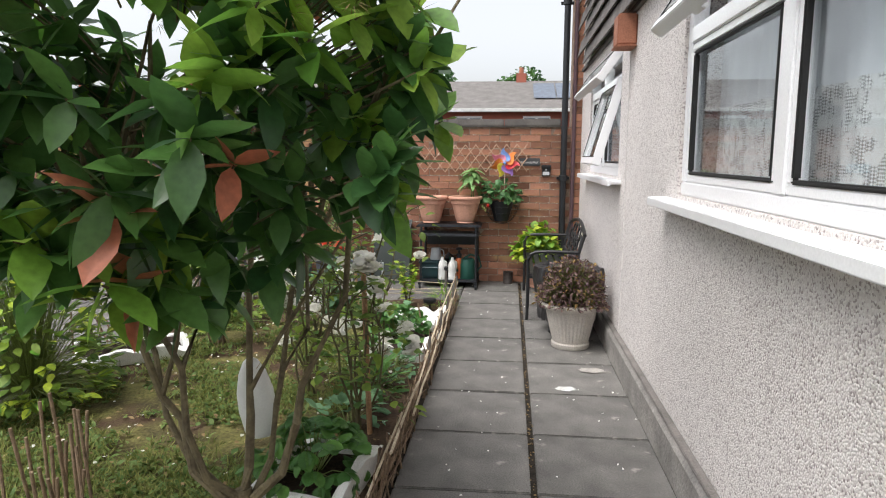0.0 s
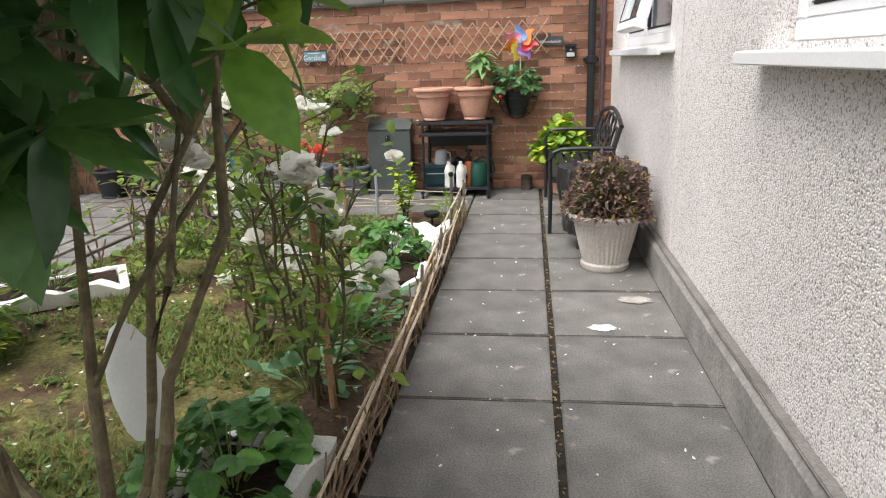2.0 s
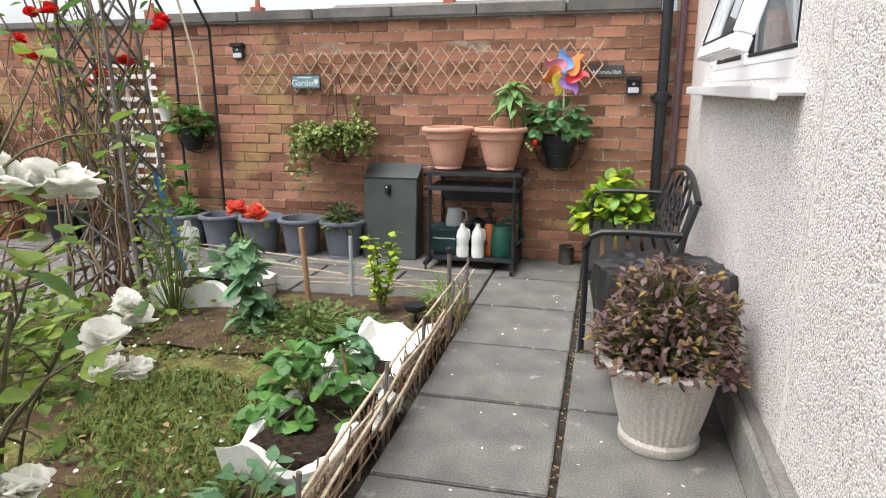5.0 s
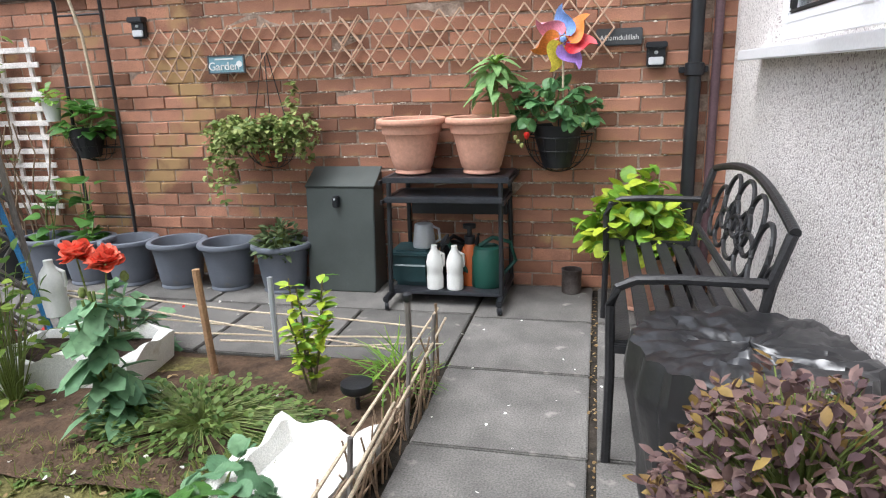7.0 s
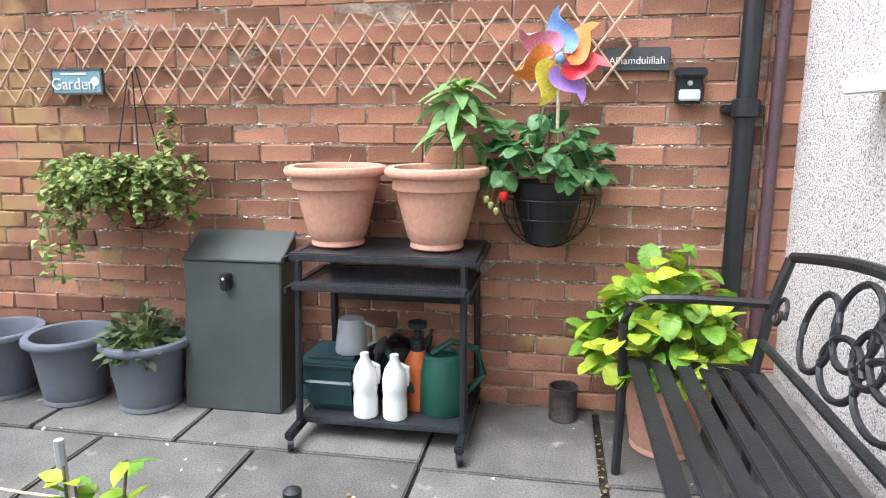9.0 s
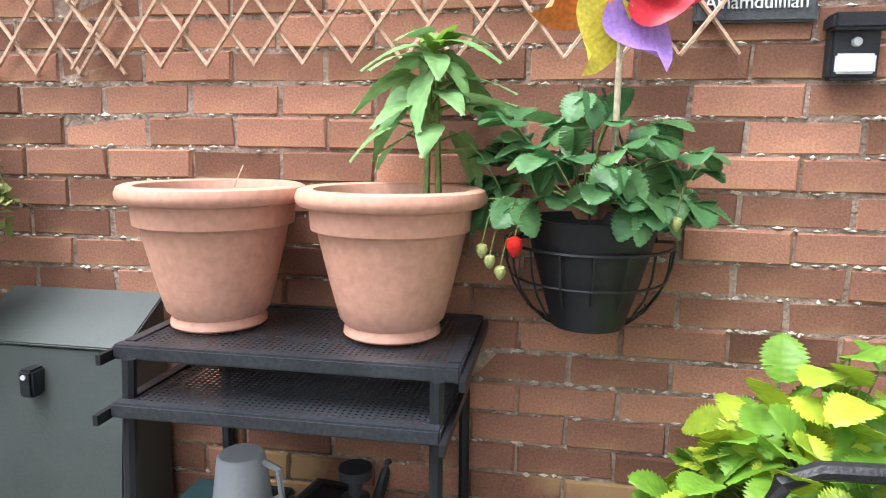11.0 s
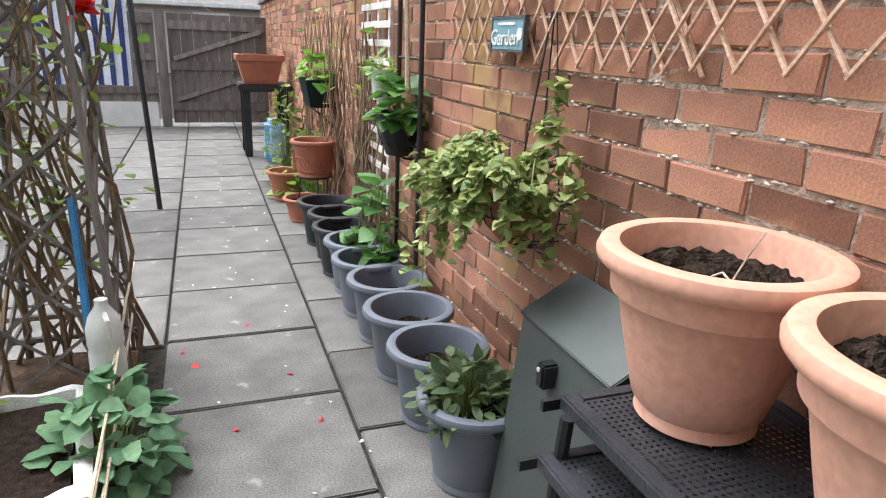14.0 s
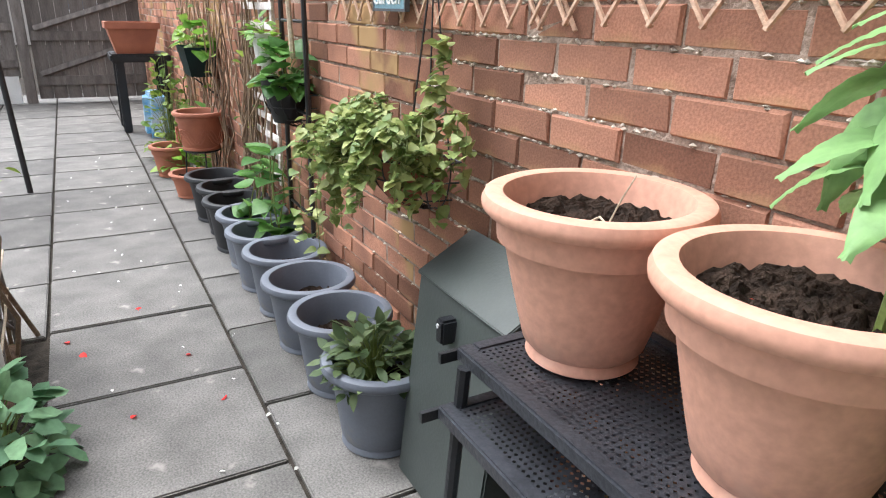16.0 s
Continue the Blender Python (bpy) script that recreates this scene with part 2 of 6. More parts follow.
M_TIN = mat("tarnished_tin", (0.16, 0.14, 0.13), (0.07, 0.055, 0.05), 12, 0.5, metal=0.5, bump=0.3)
M_SLATE = mat("slate_plaque", (0.075, 0.08, 0.085), None, 12, 0.7, bump=0.3)
M_SIGNBLUE = mat("pale_blue_sign", (0.20, 0.36, 0.42), (0.15, 0.28, 0.34), 10, 0.6)
M_LETTER = mat("white_lettering", (0.85, 0.85, 0.83), None, 10, 0.6, bump=0, grain_by=0.04)
M_LENS = mat("solar_lens", (0.7, 0.72, 0.74), None, 5, 0.25, bump=0, grain_by=0.04)
M_BLUE = mat("blue_plastic_pole", (0.05, 0.25, 0.55), None, 8, 0.5, bump=0.1)
M_BAGBLUE = mat("blue_printed_bag", (0.05, 0.33, 0.62), (0.55, 0.65, 0.72), 9, 0.45, bump=0.3)
M_CLOTH = mat("white_towel", (0.70, 0.72, 0.76), (0.6, 0.62, 0.68), 12, 0.9, bump=0.4)
M_CLOTHBLUE = mat("blue_towel_stripe", (0.10, 0.14, 0.36), None, 12, 0.9, bump=0.4)
M_WHITEWALL = mat("white_painted_wall", (0.78, 0.78, 0.76), (0.6, 0.6, 0.57), 4, 0.85, bump=0.3)
M_ROOF = mat("grey_roof_tiles", (0.20, 0.185, 0.175), (0.14, 0.13, 0.12), 3, 0.9, bump=0.4)
M_FARBRICK = mat("far_red_brick", (0.42, 0.13, 0.085), (0.33, 0.11, 0.075), 3, 0.9, bump=0.2)
M_FARWALL = mat("far_pale_wall", (0.55, 0.5, 0.45), (0.48, 0.44, 0.4), 3, 0.9, bump=0.2)
M_SOLAR = mat("solar_panel", (0.16, 0.19, 0.24), None, 4, 0.25, bump=0)
M_RED = mat("ripe_red", (0.60, 0.018, 0.012), (0.45, 0.012, 0.01), 30, 0.35, bump=0.2)
M_PALEGREEN = mat("unripe_berry", (0.42, 0.45, 0.16), None, 30, 0.4, bump=0.2)
M_STEM = mat("green_stem", (0.20, 0.26, 0.06), (0.13, 0.16, 0.05), 20, 0.6, bump=0.2)
M_TOY = {c: mat("toy_" + c, v, tuple(x * 0.85 for x in v), 6, 0.4, bump=0.05) for c, v in dict(orange=(0.85, 0.26, 0.05), red=(0.75, 0.03, 0.05), purple=(0.42, 0.24, 0.66), blue=(0.22, 0.38, 0.75), pink=(0.85, 0.30, 0.42), yellow=(0.85, 0.70, 0.08)).items()}
M_ROSEWOOD = mat("rose_stem", (0.13, 0.115, 0.045), (0.07, 0.055, 0.03), 16, 0.7, bump=0.3)
L_LAUREL = leaf_mat("dark_glossy_leaf", (0.035, 0.10, 0.035), (0.13, 0.28, 0.065), 0.3, 0.6, 0.42)
L_LIME = leaf_mat("fresh_green_leaf", (0.13, 0.31, 0.045), (0.33, 0.50, 0.075), 0.36, 0.5, 0.46)
L_COPPER = leaf_mat("copper_young_leaf", (0.45, 0.13, 0.07), (0.55, 0.21, 0.12), 0.42, 0.4)
L_STRAW = leaf_mat("strawberry_leaf", (0.055, 0.16, 0.035), (0.15, 0.33, 0.065), 0.45, 0.45, 0.3)
L_STRAWB = leaf_mat("bluish_strawberry_leaf", (0.06, 0.17, 0.06), (0.17, 0.34, 0.12), 0.42, 0.45)
L_BLUEGREEN = leaf_mat("glaucous_leaf", (0.11, 0.23, 0.12), (0.22, 0.38, 0.20), 0.6, 0.3)
L_SUN = leaf_mat("sunflower_leaf", (0.16, 0.32, 0.11), (0.27, 0.46, 0.17), 0.5, 0.35)
L_HYD = leaf_mat("yellowing_leaf", (0.12, 0.31, 0.035), (0.50, 0.57, 0.045), 0.42, 0.4)
L_IVY = leaf_mat("variegated_ivy", (0.12, 0.20, 0.045), (0.40, 0.44, 0.16), 0.5, 0.35)
L_PURPLE = leaf_mat("purple_brown_leaf", (0.085, 0.05, 0.055), (0.23, 0.145, 0.125), 0.55, 0.3)
L_BRONZE = leaf_mat("bronze_leaf", (0.20, 0.12, 0.045), (0.34, 0.24, 0.06), 0.55, 0.3)
L_GRASS = leaf_mat("grass_blade", (0.10, 0.135, 0.03), (0.23, 0.24, 0.07), 0.7, 0.2)
L_WEED = leaf_mat("weed_leaf", (0.06, 0.12, 0.025), (0.16, 0.23, 0.06), 0.6, 0.3)
L_ROSE = leaf_mat("rose_leaf", (0.075, 0.16, 0.035), (0.29, 0.39, 0.06), 0.5, 0.3, 0.4)
L_DEAD = leaf_mat("dead_leaf", (0.20, 0.13, 0.06), (0.38, 0.28, 0.15), 0.8, 0.1)
L_PETAL = leaf_mat("white_petal", (0.86, 0.85, 0.78), (0.94, 0.93, 0.90), 0.6, 0.2, 0.5, (0.98, 1.06))
L_REDPETAL = leaf_mat("red_petal", (0.62, 0.012, 0.015), (0.75, 0.04, 0.03), 0.5, 0.3)
L_POPPY = leaf_mat("coral_petal", (0.80, 0.13, 0.08), (0.88, 0.26, 0.17), 0.6, 0.2)
L_SAGE = leaf_mat("dark_sage_leaf", (0.06, 0.10, 0.04), (0.15, 0.20, 0.09), 0.55, 0.3)


# ---- mesh helpers ----
def part(name, bm, material, parent=None, label="", smooth=True):
    me = bpy.data.meshes.new(name)
    bm.to_mesh(me)
    bm.free()
    return part_mesh(name, me, material, parent, label, smooth)


def part_mesh(name, me, material, parent=None, label="", smooth=True):
    me.materials.append(material)
    if smooth:
        me.shade_smooth()
        me.set_sharp_from_angle(angle=radians(38))
    ob = new(name, me)
    ob.parent = parent
    if label:
        ob["label"] = label
    return ob


def thing(name, x, y, z, label, category, group="", rz=0.0):
    e = new(name)
    e.empty_display_size = 0.1
    e.matrix_basis = pose(x, y, z, 0, 0, rz)
    return tagged(e, label, category, group)


def structure(ob, label, category):
    return tagged(ob, label, category, kind="structure")


def boxm(bm, x0, y0, z0, x1, y1, z1, bevel=0.0):
    v = [bm.verts.new((x, y, z)) for z in (z0, z1) for y in (y0, y1) for x in (x0, x1)]
    fs = [bm.faces.new([v[i] for i in f]) for f in ((0, 2, 3, 1), (4, 5, 7, 6), (0, 1, 5, 4), (2, 6, 7, 3), (0, 4, 6, 2), (1, 3, 7, 5))]
    if bevel:
        bmesh.ops.bevel(bm, geom=list({e for f in fs for e in f.edges}), offset=bevel, segments=2, affect="EDGES")
    return bm


def box_part(name, dims, material, parent=None, bevel=0.0, label="", smooth=False):
    return part(name, boxm(bmesh.new(), *dims, bevel), material, parent, label, smooth)


def tube(bm, pts, r0, r1=None, n=6):
    r1 = r0 if r1 is None else r1
    pts = [Vector(p) for p in pts]
    rings = []
    for i, p in enumerate(pts):
        d = (pts[min(i + 1, len(pts) - 1)] - pts[max(i - 1, 0)]).normalized()
        side = d.cross(Vector((0.31, 0.2, 0.93)))
        if side.length < 0.15:
            side = d.cross(Vector((1, 0, 0)))
        side.normalize()
        up = d.cross(side)
        r = r0 + (r1 - r0) * i / max(1, len(pts) - 1)
        rings.append([bm.verts.new(p + r * (math.cos(2 * math.pi * k / n) * side + math.sin(2 * math.pi * k / n) * up)) for k in range(n)])
    for a, b in zip(rings, rings[1:]):
        for k in range(n):
            bm.faces.new((a[k], a[(k + 1) % n], b[(k + 1) % n], b[k]))
    bm.faces.new(rings[0][::-1])
    bm.faces.new(rings[-1])
    return bm


def lathe(bm, profile, n=32, x=0.0, y=0.0, flute=0.0, nf=24):
    rings = []
    for r, z in profile:
        ring = []
        for k in range(n):
            a = 2 * math.pi * k / n
            rr = r * (1 + flute * (math.cos(nf * a) if flute else 0))
            ring.append(bm.verts.new((x + rr * math.cos(a), y + rr * math.sin(a), z)))
        rings.append(ring)
    for a, b in zip(rings, rings[1:]):
        for k in range(n):
            bm.faces.new((a[k], a[(k + 1) % n], b[(k + 1) % n], b[k]))
    bm.faces.new(rings[0][::-1])
    bm.faces.new(rings[-1])
    return bm


def curve_pts(a, b, sag=0.0, wob=0.0, n=6, rng=random):
    a, b = Vector(a), Vector(b)
    out = []
    for i in range(n + 1):
        s = i / n
        p = a.lerp(b, s)
        p.z += sag * 4 * s * (1 - s)
        if 0 < i < n:
            p += Vector((rng.uniform(-wob, wob), rng.uniform(-wob, wob), rng.uniform(-wob, wob)))
        out.append(p)
    return out


# leaf outlines: (along, across) half profiles
OVAL = ((0.0, 0.02), (0.22, 0.75), (0.5, 1.0), (0.78, 0.62), (1.0, 0.0))
LANCE = ((0.0, 0.02), (0.3, 0.8), (0.6, 0.95), (0.85, 0.45), (1.0, 0.0))
ROUND = ((0.0, 0.1), (0.2, 0.85), (0.5, 1.05), (0.8, 0.85), (1.0, 0.25))
HEART = ((0.0, 0.35), (0.12, 0.95), (0.35, 1.05), (0.7, 0.6), (1.0, 0.0))
TOOTH = ((0.0, 0.15), (0.12, 0.62), (0.2, 0.58), (0.32, 0.88), (0.4, 0.82), (0.55, 1.0), (0.62, 0.92), (0.78, 0.8), (0.84, 0.68), (0.95, 0.42), (1.0, 0.1))
BLADE = ((0.0, 1.0), (0.5, 0.8), (1.0, 0.0))


def leaves(name, items, material, parent=None, shape=OVAL, fold=0.18, curl=0.15, label="", seed=1, toothed=0.0):
    """items: (base, direction, length, half width). One blade each: two half strips folded along a midrib."""
    rng = random.Random(seed)
    verts, faces = [], []
    for base, d, length, hw in items:
        base, d = Vector(base), Vector(d).normalized()
        side = d.cross(Vector((rng.uniform(-0.5, 0.5), rng.uniform(-0.5, 0.5), 1.0)))
        if side.length < 0.1:
            side = Vector((1, 0, 0))
        side.normalize()
        up = side.cross(d)
        o = len(verts)
        bend = curl * rng.uniform(0.4, 1.6)
        for k, (s, w) in enumerate(shape):
            mid = base + d * (length * s) - up * (bend * length * s * s)
            wid = w * hw * (1 + (toothed * (1 if k % 2 else -1)))
            verts += [mid, mid + side * wid + up * (fold * wid), mid - side * wid + up * (fold * wid)]
        for i in range(len(shape) - 1):
            a = o + 3 * i
            faces += [(a, a + 1, a + 4, a + 3), (a, a + 3, a + 5, a + 2)]
    me = bpy.data.meshes.new(name)
    me.from_pydata([tuple(v) for v in verts], [], faces)
    return part_mesh(name, me, material, parent, label)


def pleated(name, items, material, parent, label="", seed=1, teeth=8, notch=0.10, round_=1.5, veins=7, curl=0.35, fold=0.3):
    """Broad blades with a toothed edge and raised side veins."""
    rng = random.Random(seed)
    n, na = 2 * teeth + 2, 4
    verts, faces = [], []
    for base, d, length, hw in items:
        base, d = Vector(base), Vector(d).normalized()
        side = d.cross(Vector((rng.uniform(-0.5, 0.5), rng.uniform(-0.5, 0.5), 1.0))).normalized()
        up = side.cross(d)
        bend = curl * rng.uniform(0.5, 1.5)
        o = len(verts)
        for k in range(n + 1):
            s = k / n
            w = (math.sin(math.pi * min(1.0, 0.06 + 0.94 * s) ** (0.8 * round_)) ** (0.75 if round_ < 1.2 else 0.5) if s < 1 else 0.22) * hw * (1 - (notch if k % 2 else 0))
            w = max(w, 0.04 * hw)
            for q in range(-na, na + 1):
                u = q / na
                sv = s - 0.18 * abs(u)
                z = fold * abs(u) * w + 0.035 * length * (abs(math.sin(sv * veins * math.pi)) - 0.5) * (1 - abs(u) * 0.4) * min(1, 4 * abs(u)) - bend * length * s * s - 0.25 * bend * hw * u * u
                verts.append(base + d * (length * (s - 0.04 * abs(u))) + side * (w * u) + up * z)
        m = 2 * na + 1
        for k in range(n):
            for q in range(2 * na):
                a = o + k * m + q
                faces.append((a, a + 1, a + m + 1, a + m))
    me = bpy.data.meshes.new(name)
    me.from_pydata([tuple(v) for v in verts], [], faces)
    return part_mesh(name, me, material, parent, label)


def sphere_dir(rng, zmin=-1.0, zmax=1.0):
    z, a = rng.uniform(zmin, zmax), rng.uniform(0, 2 * math.pi)
    r = math.sqrt(max(0, 1 - z * z))
    return Vector((r * math.cos(a), r * math.sin(a), z))


def text_part(name, words, size, material, parent, m, depth=0.002):
    c = bpy.data.curves.new(name, "FONT")
    c.body, c.size, c.extrude, c.align_x, c.align_y = words, size, depth, "CENTER", "CENTER"
    tmp = bpy.data.objects.new(name, c)
    scene.collection.objects.link(tmp)
    me = bpy.data.meshes.new_from_object(tmp.evaluated_get(bpy.context.evaluated_depsgraph_get()))
    bpy.data.objects.remove(tmp)
    ob = part_mesh(name, me, material, parent, smooth=False)
    ob.matrix_basis = m
    return ob


# ---- setting ----
WY, HX = 7.75, 0.64  # face of the brick wall, face of the house
bm = bmesh.new()
v = [bm.verts.new(p) for p in ((-220, -220, -0.05), (220, -220, -0.05), (220, 220, -0.05), (-220, 220, -0.05))]
bm.faces.new(v)
structure(part("ground", bm, M_JOINT), "dark compacted earth under the paving", "ground")


def sheet(name, x0, y0, x1, y1, z, amp, step, material, label, category, scale=2.2):
    bm = bmesh.new()
    nx, ny = int((x1 - x0) / step), int((y1 - y0) / step)
    grid = [[bm.verts.new((x0 + (x1 - x0) * i / nx, y0 + (y1 - y0) * j / ny, z + amp * noise.noise(Vector((i * step * scale, j * step * scale, z * 7))) + 0.4 * amp * noise.noise(Vector((i * step * scale * 4, j * step * scale * 4, 3))))) for i in range(nx + 1)] for j in range(ny + 1)]
    for j in range(ny):
        for i in range(nx):
            bm.faces.new((grid[j][i], grid[j][i + 1], grid[j + 1][i + 1], grid[j + 1][i]))
    return structure(part(name, bm, material), label, category)


sheet("lawn", -2.95, -2.5, -0.66, 6.5, 0.005, 0.03, 0.06, M_GROUND, "patchy mossy lawn with bare earth", "lawn")
sheet("flower_bed", -2.9, 5.55, -0.66, 6.52, 0.03, 0.03, 0.05, M_SOIL, "dug brown soil border beside the paving", "flower bed")
sheet("path_border", -0.95, -2.5, -0.66, 5.6, 0.022, 0.03, 0.05, M_SOIL, "narrow soil border along the path", "flower bed")


def house_wall():
    bm = bmesh.new()
    boxm(bm, HX, -4, 0, HX + 0.26, 7.74, 1.24)
    boxm(bm, HX, -4, 2.24, HX + 0.26, 7.74, 2.5)
    for y0, y1 in ((-4, 0.55), (3.5, 5.18), (6.95, 7.74)):
        boxm(bm, HX, y0, 1.24, HX + 0.26, y1, 2.24)
    boxm(bm, HX, 5.18, 1.24, HX + 0.26, 6.95, 1.27)
    boxm(bm, HX, 5.18, 2.2, HX + 0.26, 6.95, 2.24)
    bmesh.ops.remove_doubles(bm, verts=bm.verts, dist=0.0005)
    w = structure(part("wall_house", bm, M_PEBBLE, smooth=False), "pale pebbledash house wall", "wall")
    bm = bmesh.new()  # sloped concrete plinth
    prof = ((0.592, 0.0), (0.59, 0.17), (0.605, 0.195), (0.639, 0.20), (0.639, 0.0))
    a = [bm.verts.new((x, -4, z)) for x, z in prof]
    b = [bm.verts.new((x, 7.74, z)) for x, z in prof]
    for i in range(5):
        bm.faces.new((a[i], a[(i + 1) % 5], b[(i + 1) % 5], b[i]))
    structure(part("plinth", bm, M_PLINTH, smooth=False), "stained grey concrete plinth along the wall foot", "plinth")
    structure(box_part("plinth_ledge", (0.6, -4, 0.2, 0.639, 7.74, 0.212), M_COPING, None, 0.004), "pale worn ledge on top of the plinth", "ledge")
    bm = bmesh.new()
    boxm(bm, HX + 0.26, -4, 0, HX + 4, -3.9, 2.5)
    boxm(bm, HX + 0.26, 7.6, 0, HX + 4, 7.7, 2.5)
    boxm(bm, HX + 4, -4, 0, HX + 4.1, 7.7, 2.5)
    boxm(bm, HX + 0.26, -3.9, -0.05, HX + 4, 7.6, 0.0)
    structure(part("wall_inside", bm, M_ROOM, smooth=False), "dim plain room walls behind the windows", "wall")
    structure(box_part("ceiling", (HX + 0.26, -3.9, 2.42, HX + 4, 7.6, 2.5), M_ROOM), "plain room ceiling", "ceiling")
    bm = bmesh.new()
    boxm(bm, HX, -4, 2.5, HX + 4.1, 7.74, 5.2)
    structure(part("wall_upper", bm, M_SMOOTH, smooth=False), "upper storey wall behind hung tiles", "wall")
    structure(box_part("trim", (HX - 0.004, 4.86, 0.2, HX + 0.001, 4.872, 2.3), M_SMOOTH), "vertical render bead", "trim")
    return w


house_wall()
clad = structure(box_part("cladding", (HX - 0.03, -4, 2.30, HX - 0.001, 7.6, 2.33), M_CLAD), "dark tile cladding on the upper storey", "cladding")
tile_bm = bmesh.new()
boxm(tile_bm, -0.012, 0, 0, 0.0, 0.995, 0.16)
for vv in tile_bm.verts:
    if vv.co.z < 0.01:
        vv.co.x -= 0.035
tile_me = bpy.data.meshes.new("tile_board")
tile_bm.to_mesh(tile_me)
tile_bm.free()
tile_me.materials.append(M_CLAD)
for r in range(14):
    for k in range(8):
        o = new("board", tile_me)
        o.parent = clad
        o.matrix_basis = pose(HX - 0.035, -0.4 + k + 0.5 * (r % 2) - 0.5, 2.31 + 0.135 * r)

# pipes at the corner
pier = structure(box_part("wall_pier", (0.53, 7.735, 0, 0.66, 7.99, 5.2), M_MORTAR), "brick corner of the house", "wall")
dp = thing("downpipe", 0.452, 7.69, 0, "black downpipe with collars fixed to the brick wall", "pipe")
part("pipe", lathe(bmesh.new(), ((0.034, 0), (0.034, 5.0)), 16), M_BLACK, dp)
for z in (1.15, 3.0):
    part("collar", lathe(bmesh.new(), ((0.037, z), (0.047, z + 0.005), (0.047, z + 0.06), (0.037, z + 0.065)), 16), M_BLACK, dp)
    part("bracket", boxm(bmesh.new(), -0.07, 0.03, z + 0.015, 0.07, 0.065, z + 0.045, 0.004), M_BLACK, dp)
dp2 = thing("waste_pipe", 0.555, 7.705, 0, "narrow maroon pipe beside the downpipe", "pipe")
part("pipe", lathe(bmesh.new(), ((0.022, 0), (0.022, 5.0)), 12), M_PURPLE, dp2)

# ---- windows ----
def lace_mat():
    m = bpy.data.materials.new("lace_curtain")
    m.use_nodes = True
    n, l = m.node_tree.nodes, m.node_tree.links
    b = n["Principled BSDF"]
    b.inputs["Base Color"].default_value, b.inputs["Roughness"].default_value = (0.8, 0.8, 0.79, 1), 0.9
    tc = n.new("ShaderNodeTexCoord")
    mp = n.new("ShaderNodeMapping")
    mp.inputs["Rotation"].default_value = (radians(45), 0, 0)
    v1 = n.new("ShaderNodeTexChecker")
    v1.inputs["Scale"].default_value = 150
    v2 = n.new("ShaderNodeTexNoise")
    v2.inputs["Scale"].default_value, v2.inputs["Detail"].default_value = 22, 3
    l.new(tc.outputs["Object"], mp.inputs[0])
    l.new(mp.outputs[0], v1.inputs["Vector"])
    l.new(tc.outputs["Object"], v2.inputs["Vector"])
    th = n.new("ShaderNodeMapRange")
    th.inputs[1].default_value, th.inputs[2].default_value = 0.46, 0.54
    th.inputs[3].default_value, th.inputs[4].default_value = 0.95, 0.35
    l.new(v2.outputs[0], th.inputs[0])
    mx = n.new("ShaderNodeMath")
    mx.operation = "MAXIMUM"
    l.new(th.outputs[0], mx.inputs[0])
    l.new(v1.outputs["Fac"], mx.inputs[1])
    sc = n.new("ShaderNodeMath")
    sc.operation = "MULTIPLY"
    sc.inputs[1].default_value = 0.85
    l.new(mx.outputs[0], sc.inputs[0])
    l.new(sc.outputs[0], b.inputs["Alpha"])
    return m


M_LACENET = lace_mat()
M_SHEER = mat("sheer_net", (0.66, 0.67, 0.69), (0.56, 0.57, 0.6), 12, 0.9, bump=0.1, grain_by=0.04)


def frame_ring(name, y0, y1, z0, z1, w, d0, d1, parent, m=None, material=M_UPVC, hole=None):
    bm = bmesh.new()
    for dims in ((d0, y0, z0, d1, y1, z0 + w), (d0, y0, z1 - w, d1, y1, z1), (d0, y0, z0 + w, d1, y0 + w, z1 - w), (d0, y1 - w, z0 + w, d1, y1, z1 - w)):
        boxm(bm, *dims, 0.005)
    o = part(name, bm, material, parent, smooth=False)
    if m:
        o.matrix_basis = m
    return o


def pane(y0, y1, z0, z1, x, parent, m=None):
    o = box_part("pane", (x, y0, z0, x + 0.006, y1, z1), M_GLASS, parent)
    o.visible_shadow = False
    if m:
        o.matrix_basis = m
    return o


def casement(y0, y1, zh, h, out, parent, name="opening_light"):
    """A top-hung light pushed out at the bottom; hinge at height zh."""
    ang = math.degrees(math.asin(min(0.95, out / h)))
    m = pose(HX + 0.02, 0, zh, 0, ang, 0)
    s = frame_ring(name, y0, y1, -h, 0, 0.055, -0.03, 0.03, parent, m)
    pane(y0 + 0.05, y1 - 0.05, -h + 0.05, -0.05, 0.0, s)
    sl = frame_ring("seal", y0 + 0.052, y1 - 0.052, -h + 0.052, -0.052, 0.008, -0.032, -0.026, s, None, M_SEAL)
    part("handle", boxm(bmesh.new(), 0.03, (y0 + y1) / 2 - 0.06, -h + 0.02, 0.055, (y0 + y1) / 2 + 0.06, -h + 0.04, 0.005), M_UPVC, s)
    return s


